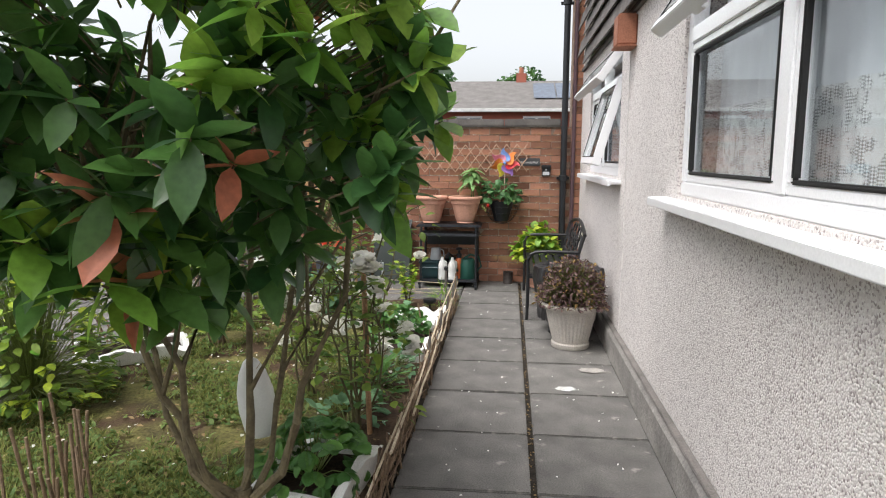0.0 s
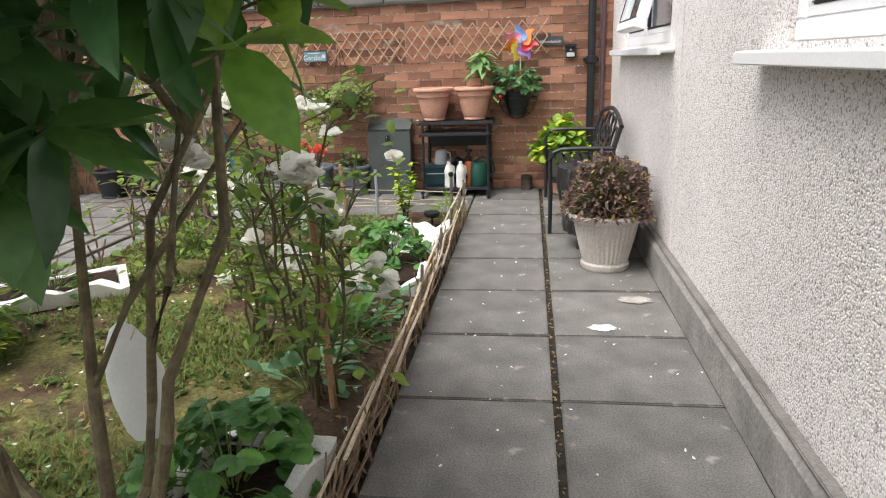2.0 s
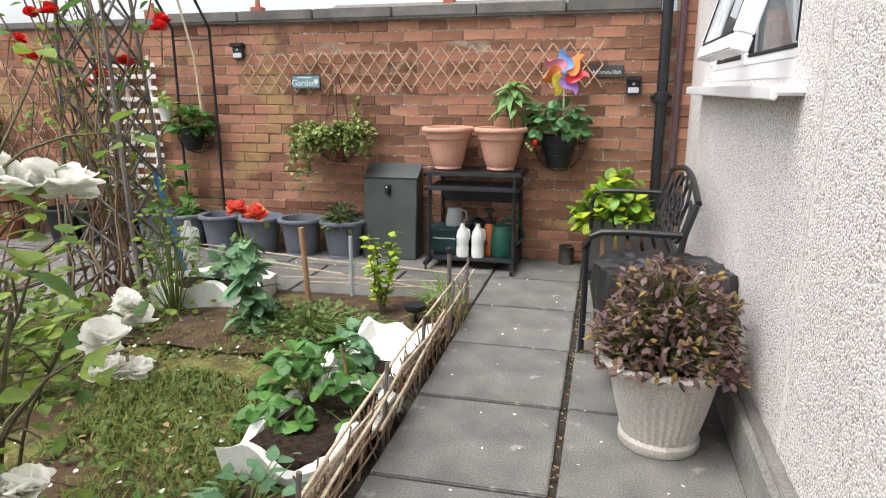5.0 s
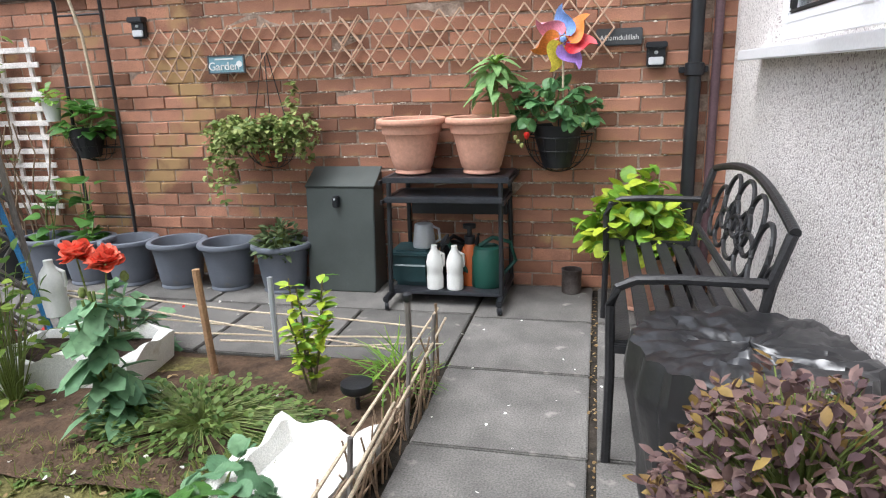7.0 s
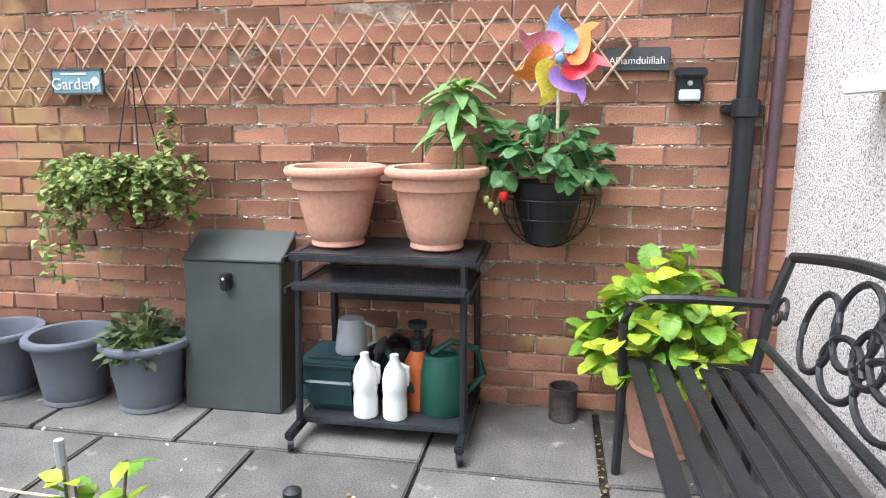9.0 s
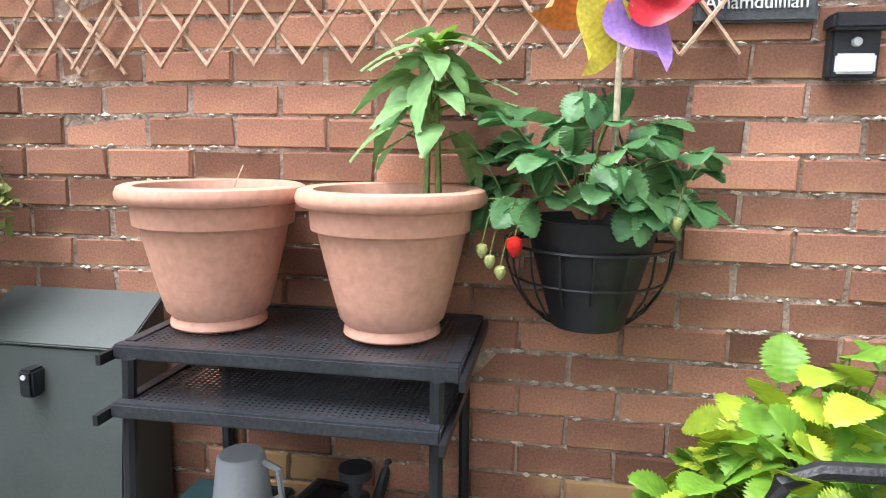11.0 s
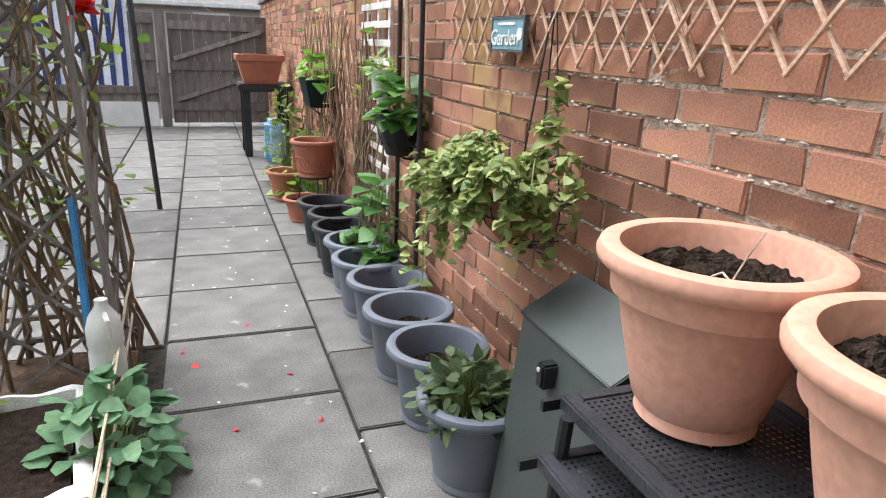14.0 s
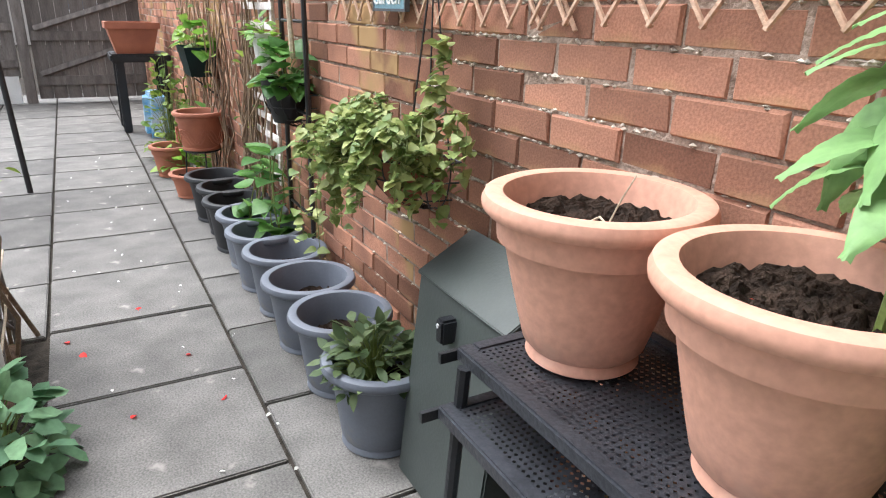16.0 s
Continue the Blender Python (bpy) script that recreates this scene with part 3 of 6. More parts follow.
def window(idx, y0, y1, z0, z1, mulls, lights, label):
    w = frame_ring("window_%d" % idx, y0, y1, z0, z1, 0.06, HX + 0.015, HX + 0.085, None)
    structure(w, label, "window")
    zt = z0 + 0.66
    for yy in mulls:
        box_part("mullion", (HX + 0.012, yy - 0.04, z0 + 0.06, HX + 0.085, yy + 0.04, z1 - 0.06), M_UPVC, w, 0.006)
    edges = [y0 + 0.06] + [e for yy in mulls for e in (yy - 0.04, yy + 0.04)] + [y1 - 0.06]
    for a, b in zip(edges[::2], edges[1::2]):
        box_part("transom", (HX + 0.012, a, zt, HX + 0.085, b, zt + 0.07), M_UPVC, w, 0.006)
        pane(a + 0.03, b - 0.03, z0 + 0.09, zt - 0.03, HX + 0.045, w)
        frame_ring("bead", a, b, z0 + 0.06, zt, 0.035, HX + 0.02, HX + 0.06, w)
        frame_ring("seal", a + 0.034, b - 0.034, z0 + 0.094, zt - 0.034, 0.014, HX + 0.016, HX + 0.04, w, None, M_SEAL)
    for a, b, zh, h, out in lights:
        casement(a, b, zh, h, out, w)
    box_part("window_sill", (HX - 0.085, y0 - 0.14, z0 - 0.05, HX + 0.05, y1 + 0.2, z0 - 0.02), M_UPVC, w, 0.008)
    box_part("sill_lip", (HX - 0.092, y0 - 0.145, z0 - 0.062, HX - 0.072, y1 + 0.205, z0 - 0.022), M_UPVC, w, 0.004)
    return w


window(1, 0.55, 3.5, 1.24, 2.24, (1.2, 2.4), ((2.46, 3.46, 2.2, 0.3, 0.16), (1.24, 2.36, 2.2, 0.3, 0.02)), "white plastic window with top light ajar")
window(2, 5.18, 6.95, 1.27, 2.2, (6.1,), ((5.22, 6.9, 2.2, 0.3, 0.17), (5.26, 6.06, 1.97, 0.64, 0.17)), "white plastic window with two lights ajar")


def curtain(y0, y1, z0, z1, x, material, label, waves):
    bm = bmesh.new()
    n = int((y1 - y0) / 0.015)
    lo, hi = [], []
    for i in range(n + 1):
        y = y0 + (y1 - y0) * i / n
        xx = x + 0.012 * math.sin(i * waves) + 0.006 * math.sin(i * waves * 2.7)
        lo.append(bm.verts.new((xx, y, z0)))
        hi.append(bm.verts.new((xx, y, z1)))
    for i in range(n):
        bm.faces.new((lo[i], lo[i + 1], hi[i + 1], hi[i]))
    return tagged(part("net_curtain", bm, material), label, "curtain", "net curtains")


curtain(0.62, 3.44, 1.28, 1.62, HX + 0.15, M_LACENET, "white lace net curtain hung inside the window", 0.28)
curtain(0.62, 3.44, 1.62, 2.2, HX + 0.15, M_SHEER, "sheer white net curtain above the lace", 0.28)
curtain(5.24, 6.9, 1.3, 2.15, HX + 0.2, M_SHEER, "sheer white net curtain inside the small window", 0.35)
vent = thing("wall_vent", HX - 0.05, 4.75, 2.1, "brown box vent under the tile cladding", "vent")
part("body", boxm(bmesh.new(), -0.07, -0.09, 0, 0.05, 0.09, 0.19, 0.01), M_TERRA_BOX, vent)
part("lip", boxm(bmesh.new(), -0.08, -0.1, -0.012, 0.05, 0.1, 0.0, 0.004), M_TERRA_BOX, vent)

# ---- fence and gate at the far end, neighbouring houses ----
FX = -10.4
fence = thing("fence", FX, 6.0, 0, "weathered grey close-board fence above a white wall", "fence")
plank = bmesh.new()
boxm(plank, 0, 0, 0, 0.018, 0.148, 1.2, 0.003)
plank_me = bpy.data.meshes.new("plank")
plank.to_mesh(plank_me)
plank.free()
plank_me.materials.append(M_GREYWOOD)
for i in range(60):
    o = new("board", plank_me)
    o.parent = fence
    o.matrix_basis = pose(-0.008 * (i % 2), 0.25 - 0.152 * (i + 1), 0.32 + 0.01 * math.sin(i * 2.3))
for z in (0.45, 0.9, 1.38):
    box_part("rail", (0.018, -9, z, 0.06, 0.25, z + 0.09), M_GREYWOOD, fence, 0.006)
for yy in (0.27, -2.2, -4.7, -7.2):
    box_part("post", (-0.03, yy, 0, 0.09, yy + 0.12, 1.56), M_GREYWOOD, fence, 0.008)
structure(box_part("wall_white", (FX - 0.06, -3.5, 0, FX + 0.05, 6.22, 0.34), M_WHITEWALL), "low white painted wall under the fence", "wall")
gate = thing("gate", FX, 7.1, 0, "weathered wooden ledged and braced gate, closed", "gate")
for i in range(8):
    o = new("board", plank_me)
    o.parent = gate
    o.matrix_basis = Matrix.Translation((0, -0.68 + 0.165 * i, 0.05)) @ Matrix.Diagonal((1, 1.08, 1.23, 1))
for z in (0.22, 0.78, 1.32):
    box_part("ledge", (0.02, -0.68, z, 0.05, 0.62, z + 0.12), M_GREYWOOD, gate, 0.005)
for z in (0.36, 0.92):
    bm = bmesh.new()
    tube(bm, ((0.035, -0.62, z), (0.035, 0.56, z + 0.4)), 0.045, n=4)
    part("brace", bm, M_GREYWOOD, gate, smooth=False)


def bungalow(x, y, rz, length, depth, eave, ridge, label, wall_mat, panels=0):
    h = thing("house", x, y, -0.05, label, "house", rz=rz)
    box_part("wall", (-length / 2, -depth / 2, 0, length / 2, depth / 2, eave), wall_mat, h)
    bm = bmesh.new()
    a = [bm.verts.new(p) for p in ((-length / 2 - 0.3, -depth / 2 - 0.4, eave - 0.1), (length / 2 + 0.3, -depth / 2 - 0.4, eave - 0.1), (length / 2 + 0.3, 0, ridge), (-length / 2 - 0.3, 0, ridge), (-length / 2 - 0.3, depth / 2 + 0.4, eave - 0.1), (length / 2 + 0.3, depth / 2 + 0.4, eave - 0.1))]
    for f in ((0, 1, 2, 3), (3, 2, 5, 4), (0, 3, 4), (1, 5, 2), (0, 4, 5, 1)):
        bm.faces.new([a[i] for i in f])
    roof = part("roof", bm, M_ROOF, h, smooth=False)
    box_part("gutter", (-length / 2 - 0.3, -depth / 2 - 0.5, eave - 0.2, length / 2 + 0.3, -depth / 2 - 0.38, eave - 0.05), M_WHITEWALL, h, 0.02)
    n = max(2, int(length / 3))
    for i in range(n):
        xx = -length / 2 + (i + 0.5) * length / n
        wdw = box_part("window", (xx - 0.6, -depth / 2 - 0.03, eave - 1.4, xx + 0.6, -depth / 2, eave - 0.35), M_UPVC, h)
        for s in (-0.3, 0.3):
            box_part("pane", (xx + s - 0.24, -depth / 2 - 0.045, eave - 1.3, xx + s + 0.24, -depth / 2 - 0.031, eave - 0.45), M_SOLAR, wdw)
    for i in range(panels):
        bm = bmesh.new()
        s0, s1 = 0.25, 0.8
        x0 = length / 2 - 4.6 + i * 1.05
        p = [(x0, -depth / 2 * (1 - s0), eave + (ridge - eave) * s0 + 0.12), (x0 + 1, -depth / 2 * (1 - s0), eave + (ridge - eave) * s0 + 0.12), (x0 + 1, -depth / 2 * (1 - s1), eave + (ridge - eave) * s1 + 0.12), (x0, -depth / 2 * (1 - s1), eave + (ridge - eave) * s1 + 0.12)]
        bm.faces.new([bm.verts.new(q) for q in p])
        part("solar_panel", bm, M_SOLAR, h)
    for xx in (-length * 0.22, length * 0.2):
        c = part("chimney", boxm(bmesh.new(), xx, -0.25, ridge - 0.4, xx + 0.5, 0.25, ridge + 0.35, 0.02), M_FARBRICK, h)
        part("chimney_pot", lathe(bmesh.new(), ((0.12, ridge + 0.35), (0.1, ridge + 0.65)), 10, xx + 0.25), M_TERRA, c)
    return h


bungalow(-3.5, 34, 0, 18, 8, 3.6, 5.2, "low house with grey roof and solar panels behind the wall", M_FARBRICK, 4)
bungalow(-17.5, 30, 4, 12, 8, 3.1, 4.4, "pale low house with grey tiled roof", M_FARWALL)
bungalow(-30, 12, 90, 44, 9, 2.4, 3.45, "long low terrace with grey roof beyond the fence", M_FARWALL)


def far_tree(x, y, h, seed):
    rng = random.Random(seed)
    t = thing("tree", x, y, -0.05, "dark rounded tree far behind the roofs", "tree", "far trees")
    bm = tube(bmesh.new(), ((0, 0, 0), (0.1, 0, h * 0.4), (0, 0.1, h * 0.7)), 0.22, 0.08, 8)
    for i in range(5):
        a = rng.uniform(0, 6.28)
        tube(bm, ((0, 0, h * 0.35), (math.cos(a) * h * 0.2, math.sin(a) * h * 0.2, h * 0.65)), 0.09, 0.03, 5)
    part("trunk", bm, M_BARK, t)
    it = []
    lobes = [(sphere_dir(rng) * h * 0.2, rng.uniform(0.12, 0.2) * h) for i in range(9)]
    for i in range(1500):
        c, r = rng.choice(lobes)
        d = sphere_dir(rng)
        it.append((Vector((0, 0, h * 0.72)) + c + d * r * rng.uniform(0.7, 1.05), sphere_dir(rng), 0.35, 0.16))
    leaves("crown", it, L_LAUREL, t, seed=seed)


far_tree(-6, 46, 7.6, 5)
far_tree(1.5, 60, 9.0, 6)


# ---- garden things ----
def rim_pot(name, x, y, z, r_top, r_bot, h, material, label, group="", soil=0.8, soil_mat=M_COMPOST, n=40, lip=0.018, rz=0.0, category="plant pot", band=True):
    p = thing(name, x, y, z, label, category, group, rz)
    ro = r_top - lip
    prof = [(r_bot * 1.0, 0.0), (r_bot * 1.05, 0.004), (r_bot * 1.04, 0.014), (r_bot * 1.0, 0.022)]
    for s in (0.12, 0.25, 0.4, 0.55, 0.7):
        prof.append((r_bot + (ro * 0.93 - r_bot) * (s / 0.78) ** 0.85, h * s))
    if band:
        prof += [(ro * 0.925, h * 0.72), (ro * 0.93, h * 0.722), (ro * 0.975, h * 0.726), (ro * 0.98, h * 0.735), (ro * 0.995, h * 0.87)]
    else:
        prof += [(ro, h * 0.9)]
    prof += [(ro, h * 0.872), (r_top - 0.004, h * 0.885), (r_top + 0.002, h * 0.91), (r_top + 0.003, h * 0.945), (r_top - 0.002, h * 0.985), (r_top - 0.012, h), (ro - 0.01, h * 0.99), (ro - 0.016, h * 0.93)]
    prof += [((ro - 0.02) * 0.94, h * 0.62), (r_bot * 0.9, h * 0.2)]
    part("body", lathe(bmesh.new(), prof, n), material, p)
    rs = (ro - 0.02) * (0.93 + 0.07 * soil) + 0.004
    bm = bmesh.new()
    rings = []
    for k in range(25):
        rr = rs * k / 24
        rings.append([bm.verts.new((rr * math.cos(a * 0.1309), rr * math.sin(a * 0.1309), h * soil + (0.022 * noise.noise(Vector((rr * math.cos(a * 0.1309) * 75 + x, rr * math.sin(a * 0.1309) * 75, y))) + 0.012 * noise.noise(Vector((rr * math.cos(a * 0.1309) * 14 + x, rr * math.sin(a * 0.1309) * 14, y))) if k < 24 else 0))) for a in range(48)])
    for a, b in zip(rings, rings[1:]):
        for k in range(48):
            bm.faces.new((a[k], a[(k + 1) % 48], b[(k + 1) % 48], b[k]))
    part("soil", bm, soil_mat, p, "dark crumbly compost", False)
    return p


potA = rim_pot("plant_pot", -0.985, 7.558, 0.688, 0.186, 0.094, 0.294, M_POT, "pink terracotta pot with bare compost on the stand", "pots on the stand", 0.82, n=56, lip=0.022)
part("dry_stem", tube(tube(bmesh.new(), ((-0.02, 0, 0.235), (0.0, 0.01, 0.25), (0.03, 0.0, 0.245), (0.06, -0.01, 0.238)), 0.002), ((0.03, 0, 0.245), (0.035, 0.02, 0.29), (0.05, 0.03, 0.33)), 0.0015), M_CANE, potA, "pale dry stem")
potB = rim_pot("plant_pot", -0.607, 7.558, 0.688, 0.186, 0.094, 0.294, M_POT, "pink terracotta pot holding a young sunflower plant", "pots on the stand", 0.82, n=56, lip=0.022)
leaves("petal", [((-0.06, -0.03, 0.24), (1, 0.2, 0.1), 0.025, 0.008)], L_POPPY, potB, label="fallen pink petal")


def sunflower(x, y, z, seed=3):
    rng = random.Random(seed)
    t = thing("sunflower_plant", x, y, z, "young leafy green sunflower plant growing in the pot", "plant")
    for dx in (-0.012, 0.014):
        part("stem", tube(bmesh.new(), ((dx, dx * 0.4, -0.03), (dx * 0.7, 0, 0.14), (dx * 0.4, 0, 0.3)), 0.0075, 0.005), M_STEM, t)
    it = []
    for i in range(30):
        s = i / 30
        a = i * 2.4
        zz = 0.12 + 0.21 * s ** 0.8
        d = Vector((math.cos(a), math.sin(a) * 0.75, rng.uniform(-0.15, 0.45)))
        ln = (0.155 - 0.06 * s) * rng.uniform(0.75, 1.15)
        b = Vector((0, 0, zz)) + d * (0.075 * (1 - s * 0.7))
        if b.y > 0.08:
            continue
        it.append((b, d + Vector((0, 0, -0.35 - 0.6 * (i % 3 == 0))), ln, ln * 0.25))
    for i, q in enumerate(it):
        pleated("leaf", [q], L_SUN, t, "", seed + i, 7, 0.03, 0.75, 6, 0.3, 0.22)
        part("leaf_stalk", tube(bmesh.new(), ((0, 0, q[0].z - 0.02), q[0]), 0.0025, 0.002, 4), M_STEM, t)
    for i in range(10):
        leaves("young_leaf", [((0, 0, 0.3), sphere_dir(rng, 0.3, 0.9), 0.07, 0.02)], L_LIME, t, LANCE, seed=9 + i)


sunflower(-0.535, 7.6, 0.945)


# metal stand with perforated shelves
def perf_sheet(name, x0, y0, x1, y1, z, parent, step=0.0125):
    """A perforated panel: a ribbon grid with round-cornered holes."""
    nx, ny = int((x1 - x0) / step), int((y1 - y0) / step)
    verts, faces = [], []
    hs, hr = step / 2, step * 0.3
    for j in range(ny):
        for i in range(nx):
            cx, cy = x0 + (i + 0.5) * (x1 - x0) / nx, y0 + (j + 0.5) * (y1 - y0) / ny
            o = len(verts)
            hx, hy = (x1 - x0) / nx / 2, (y1 - y0) / ny / 2
            verts += [(cx - hx, cy - hy, z), (cx + hx, cy - hy, z), (cx + hx, cy + hy, z), (cx - hx, cy + hy, z), (cx, cy - hr, z), (cx + hr, cy, z), (cx, cy + hr, z), (cx - hr, cy, z)]
            faces += [(o, o + 1, o + 4), (o + 1, o + 5, o + 4), (o + 1, o + 2, o + 5), (o + 2, o + 6, o + 5), (o + 2, o + 3, o + 6), (o + 3, o + 7, o + 6), (o + 3, o, o + 7), (o, o + 4, o + 7)]
    me = bpy.data.meshes.new(name)
    me.from_pydata(verts, [], faces)
    return part_mesh(name, me, M_MESH, parent, "black perforated metal sheet", False)


stand = thing("metal_stand", -0.775, 7.54, 0, "black metal trolley stand with perforated shelves on castors", "stand")
for nm, x0, y0, x1, y1, z in (("top_shelf", -0.335, -0.165, 0.335, 0.205, 0.68), ("lower_shelf", -0.31, -0.215, 0.31, 0.1, 0.585)):
    sh = perf_sheet(nm, x0 + 0.03, y0 + 0.03, x1 - 0.03, y1 - 0.03, z, stand)
    for dims in ((x0, y0, z - 0.025, x1, y0 + 0.03, z + 0.004), (x0, y1 - 0.03, z - 0.025, x1, y1, z + 0.004), (x0, y0 + 0.03, z - 0.025, x0 + 0.03, y1 - 0.03, z + 0.004), (x1 - 0.03, y0 + 0.03, z - 0.025, x1, y1 - 0.03, z + 0.004)):
        box_part("edge_rail", dims, M_MESH, sh, 0.004)
    for sx in (x0 - 0.012, x1 + 0.002):
        box_part("runner", (sx, y0 - 0.03, z - 0.028, sx + 0.01, y1, z - 0.008), M_BLACK, sh)
box_part("bottom_shelf", (-0.3, -0.2, 0.06, 0.3, 0.2, 0.08), M_MESH, stand, 0.004)
box_part("back_panel", (-0.28, 0.195, 0.42, 0.28, 0.21, 0.55), M_BLACK, stand, 0.003)
for sx in (-0.3, 0.3):
    for sy, lean in ((-0.19, 0.02), (0.19, 0)):
        part("leg", tube(bmesh.new(), ((sx, sy - lean, 0.06), (sx * 0.985, sy + lean, 0.66)), 0.013, n=8), M_BLACK, stand)
    part("foot_bar", boxm(bmesh.new(), sx - 0.016, -0.315, 0.045, sx + 0.016, 0.21, 0.075, 0.005), M_BLACK, stand)
    for sy in (-0.3, 0.19):
        bm = bmesh.new()
        lathe(bm, ((0.012, -0.011), (0.024, -0.009), (0.024, 0.009), (0.012, 0.011)), 14)
        w = part("castor", bm, M_BLACK, stand)
        w.matrix_basis = pose(sx, sy, 0.025, 0, 90, 20)


# cabinet
cab = thing("metal_cabinet", -1.446, 7.63, 0, "dark green-grey metal cabinet with a lock against the wall", "cabinet")
bm = bmesh.new()
pr = ((-0.125, 0.0), (-0.06, 0.6), (0.1, 0.69), (0.1, 0.0))
a = [bm.verts.new((-0.19, y, z)) for y, z in pr]
b = [bm.verts.new((0.22, y, z)) for y, z in pr]
for i in range(4):
    bm.faces.new((a[i], a[(i + 1) % 4], b[(i + 1) % 4], b[i]))
bm.faces.new(a[::-1])
bm.faces.new(b)
bmesh.ops.bevel(bm, geom=bm.edges[:], offset=0.005, segments=2, affect="EDGES")
part("body", bm, M_BOX, cab, smooth=False)
bm = boxm(bmesh.new(), -0.195, -0.096, -0.004, 0.225, 0.096, 0.006, 0.003)
o = part("lid", bm, M_BOX, cab, smooth=False)
o.matrix_basis = pose(0, 0.018, 0.648, 29.4, 0, 0)
lk = part("lock", boxm(bmesh.new(), -0.018, -0.107, 0.49, 0.018, -0.06, 0.555, 0.006), M_BLACK, cab)
part("keyhole", lathe(bmesh.new(), ((0.006, 0), (0.006, 0.003)), 12), M_LENS, lk).matrix_basis = pose(0.0, -0.108, 0.54, 90, 0, 0)

# grey pots along the wall
for i, (px, mt) in enumerate(((-1.8, 0), (-2.15, 0), (-2.49, 0), (-2.84, 0), (-3.14, 0), (-3.44, 0), (-3.72, 1), (-4.02, 1), (-4.32, 1))):
    lab = "black plastic pot with soil in a row along the wall" if mt else "grey plastic pot with soil in a row along the wall"
    rim_pot("plant_pot", px, 7.525 + 0.012 * math.sin(i * 3), 0, 0.178, 0.118, 0.285, M_DARKPOT if mt else M_GREYPOT, lab, "row of large pots", 0.62, n=36, lip=0.02, band=False)


def leafy_mound(name, x, y, z, rx, ry, rz_, count, ln, hw, material, label, seed, shape=OVAL, toothed=0.0, zmin=-0.2, category="plant", fold=0.2, curl=0.2, stalk=True, extra=None, clump=0, droop=0.0, wild=0.6):
    rng = random.Random(seed)
    t = thing(name, x, y, z, label, category)
    it = []
    bm = bmesh.new()
    for i in range(count):
        d = sphere_dir(rng, zmin, 1)
        r = rng.uniform(0.45, 1.0) ** 0.6 * (1 + 0.22 * noise.noise(d * 2.2 + Vector((seed, 0, 0))))
        p = Vector((d.x * rx * r, d.y * ry * r, max(0.004, d.z * rz_ * r)))
        dr = Vector((d.x, d.y, d.z * 0.4)) + sphere_dir(rng) * wild
        dr.z -= droop * rng.uniform(0.2, 2.6)
        if clump:
            for q in range(clump):
                a = (q - (clump - 1) / 2) * 1.15
                dd = Vector((dr.x * math.cos(a) - dr.y * math.sin(a), dr.x * math.sin(a) + dr.y * math.cos(a), dr.z * 0.8 + 0.1))
                it.append((p, dd, ln * rng.uniform(0.75, 1.15), hw * rng.uniform(0.85, 1.1)))
        else:
            it.append((p, dr, ln * rng.uniform(0.65, 1.2), hw * rng.uniform(0.8, 1.15)))
        if stalk and i % 2 == 0:
            tube(bm, ((p.x * 0.15, p.y * 0.15, 0), (p.x * 0.6, p.y * 0.6, p.z * 0.75), p), 0.0028, 0.0016, 4)
    if stalk:
        part("stalk_mass", bm, M_STEM, t)["kind"] = "stuff"
    else:
        bm.free()
    if shape is TOOTH:
        step = clump or 1
        for i in range(0, len(it), step):
            pleated("leaf", it[i:i + step], material, t, "", seed + i, teeth=11, notch=0.2)
    else:
        leaves("foliage", it, material, t, shape, fold, curl, seed=seed, toothed=toothed)
    if extra:
        m2, frac, lab2 = extra
        it2 = [(Vector(b) * 1.03, d, l, w) for b, d, l, w in rng.sample(it, int(len(it) * frac))]
        leaves("young_foliage", it2, m2, t, shape, fold, curl, lab2, seed + 1, toothed)
    return t


leafy_mound("potted_shrub", -1.8, 7.5, 0.2, 0.14, 0.14, 0.2, 210, 0.06, 0.015, L_SAGE, "small dark green leafy plant in a grey pot", 11, LANCE, 0, 0.1)


def climber(x, y, h, seed, n=16):
    rng = random.Random(seed)
    t = thing("climbing_plant", x, y, 0.17, "young climbing plant with broad leaves on sticks in a pot", "plant", "climbing plants in pots")
    bm, it = bmesh.new(), []
    for k in range(3):
        p = Vector((rng.uniform(-0.05, 0.05), rng.uniform(-0.05, 0.05), 0))
        top = p + Vector((rng.uniform(-0.1, 0.1), rng.uniform(0, 0.1), h * rng.uniform(0.7, 1)))
        tube(bm, curve_pts(p, top, 0, 0.015, 5, rng), 0.004, 0.003, 5)
        for i in range(n // 3):
            b = p.lerp(top, rng.uniform(0.2, 1))
            d = sphere_dir(rng, -0.3, 0.5)
            it.append((b + d * 0.03, d, rng.uniform(0.08, 0.14), rng.uniform(0.04, 0.06)))
    part("stem_mass", bm, M_STEM, t)["kind"] = "stuff"
    leaves("foliage", it, L_STRAW, t, HEART, 0.2, 0.25, seed=seed)


climber(-3.14, 7.525, 0.6, 21, 24)
climber(-3.44, 7.525, 0.45, 22, 20)
climber(-5.3, 7.5, 0.5, 24, 20)


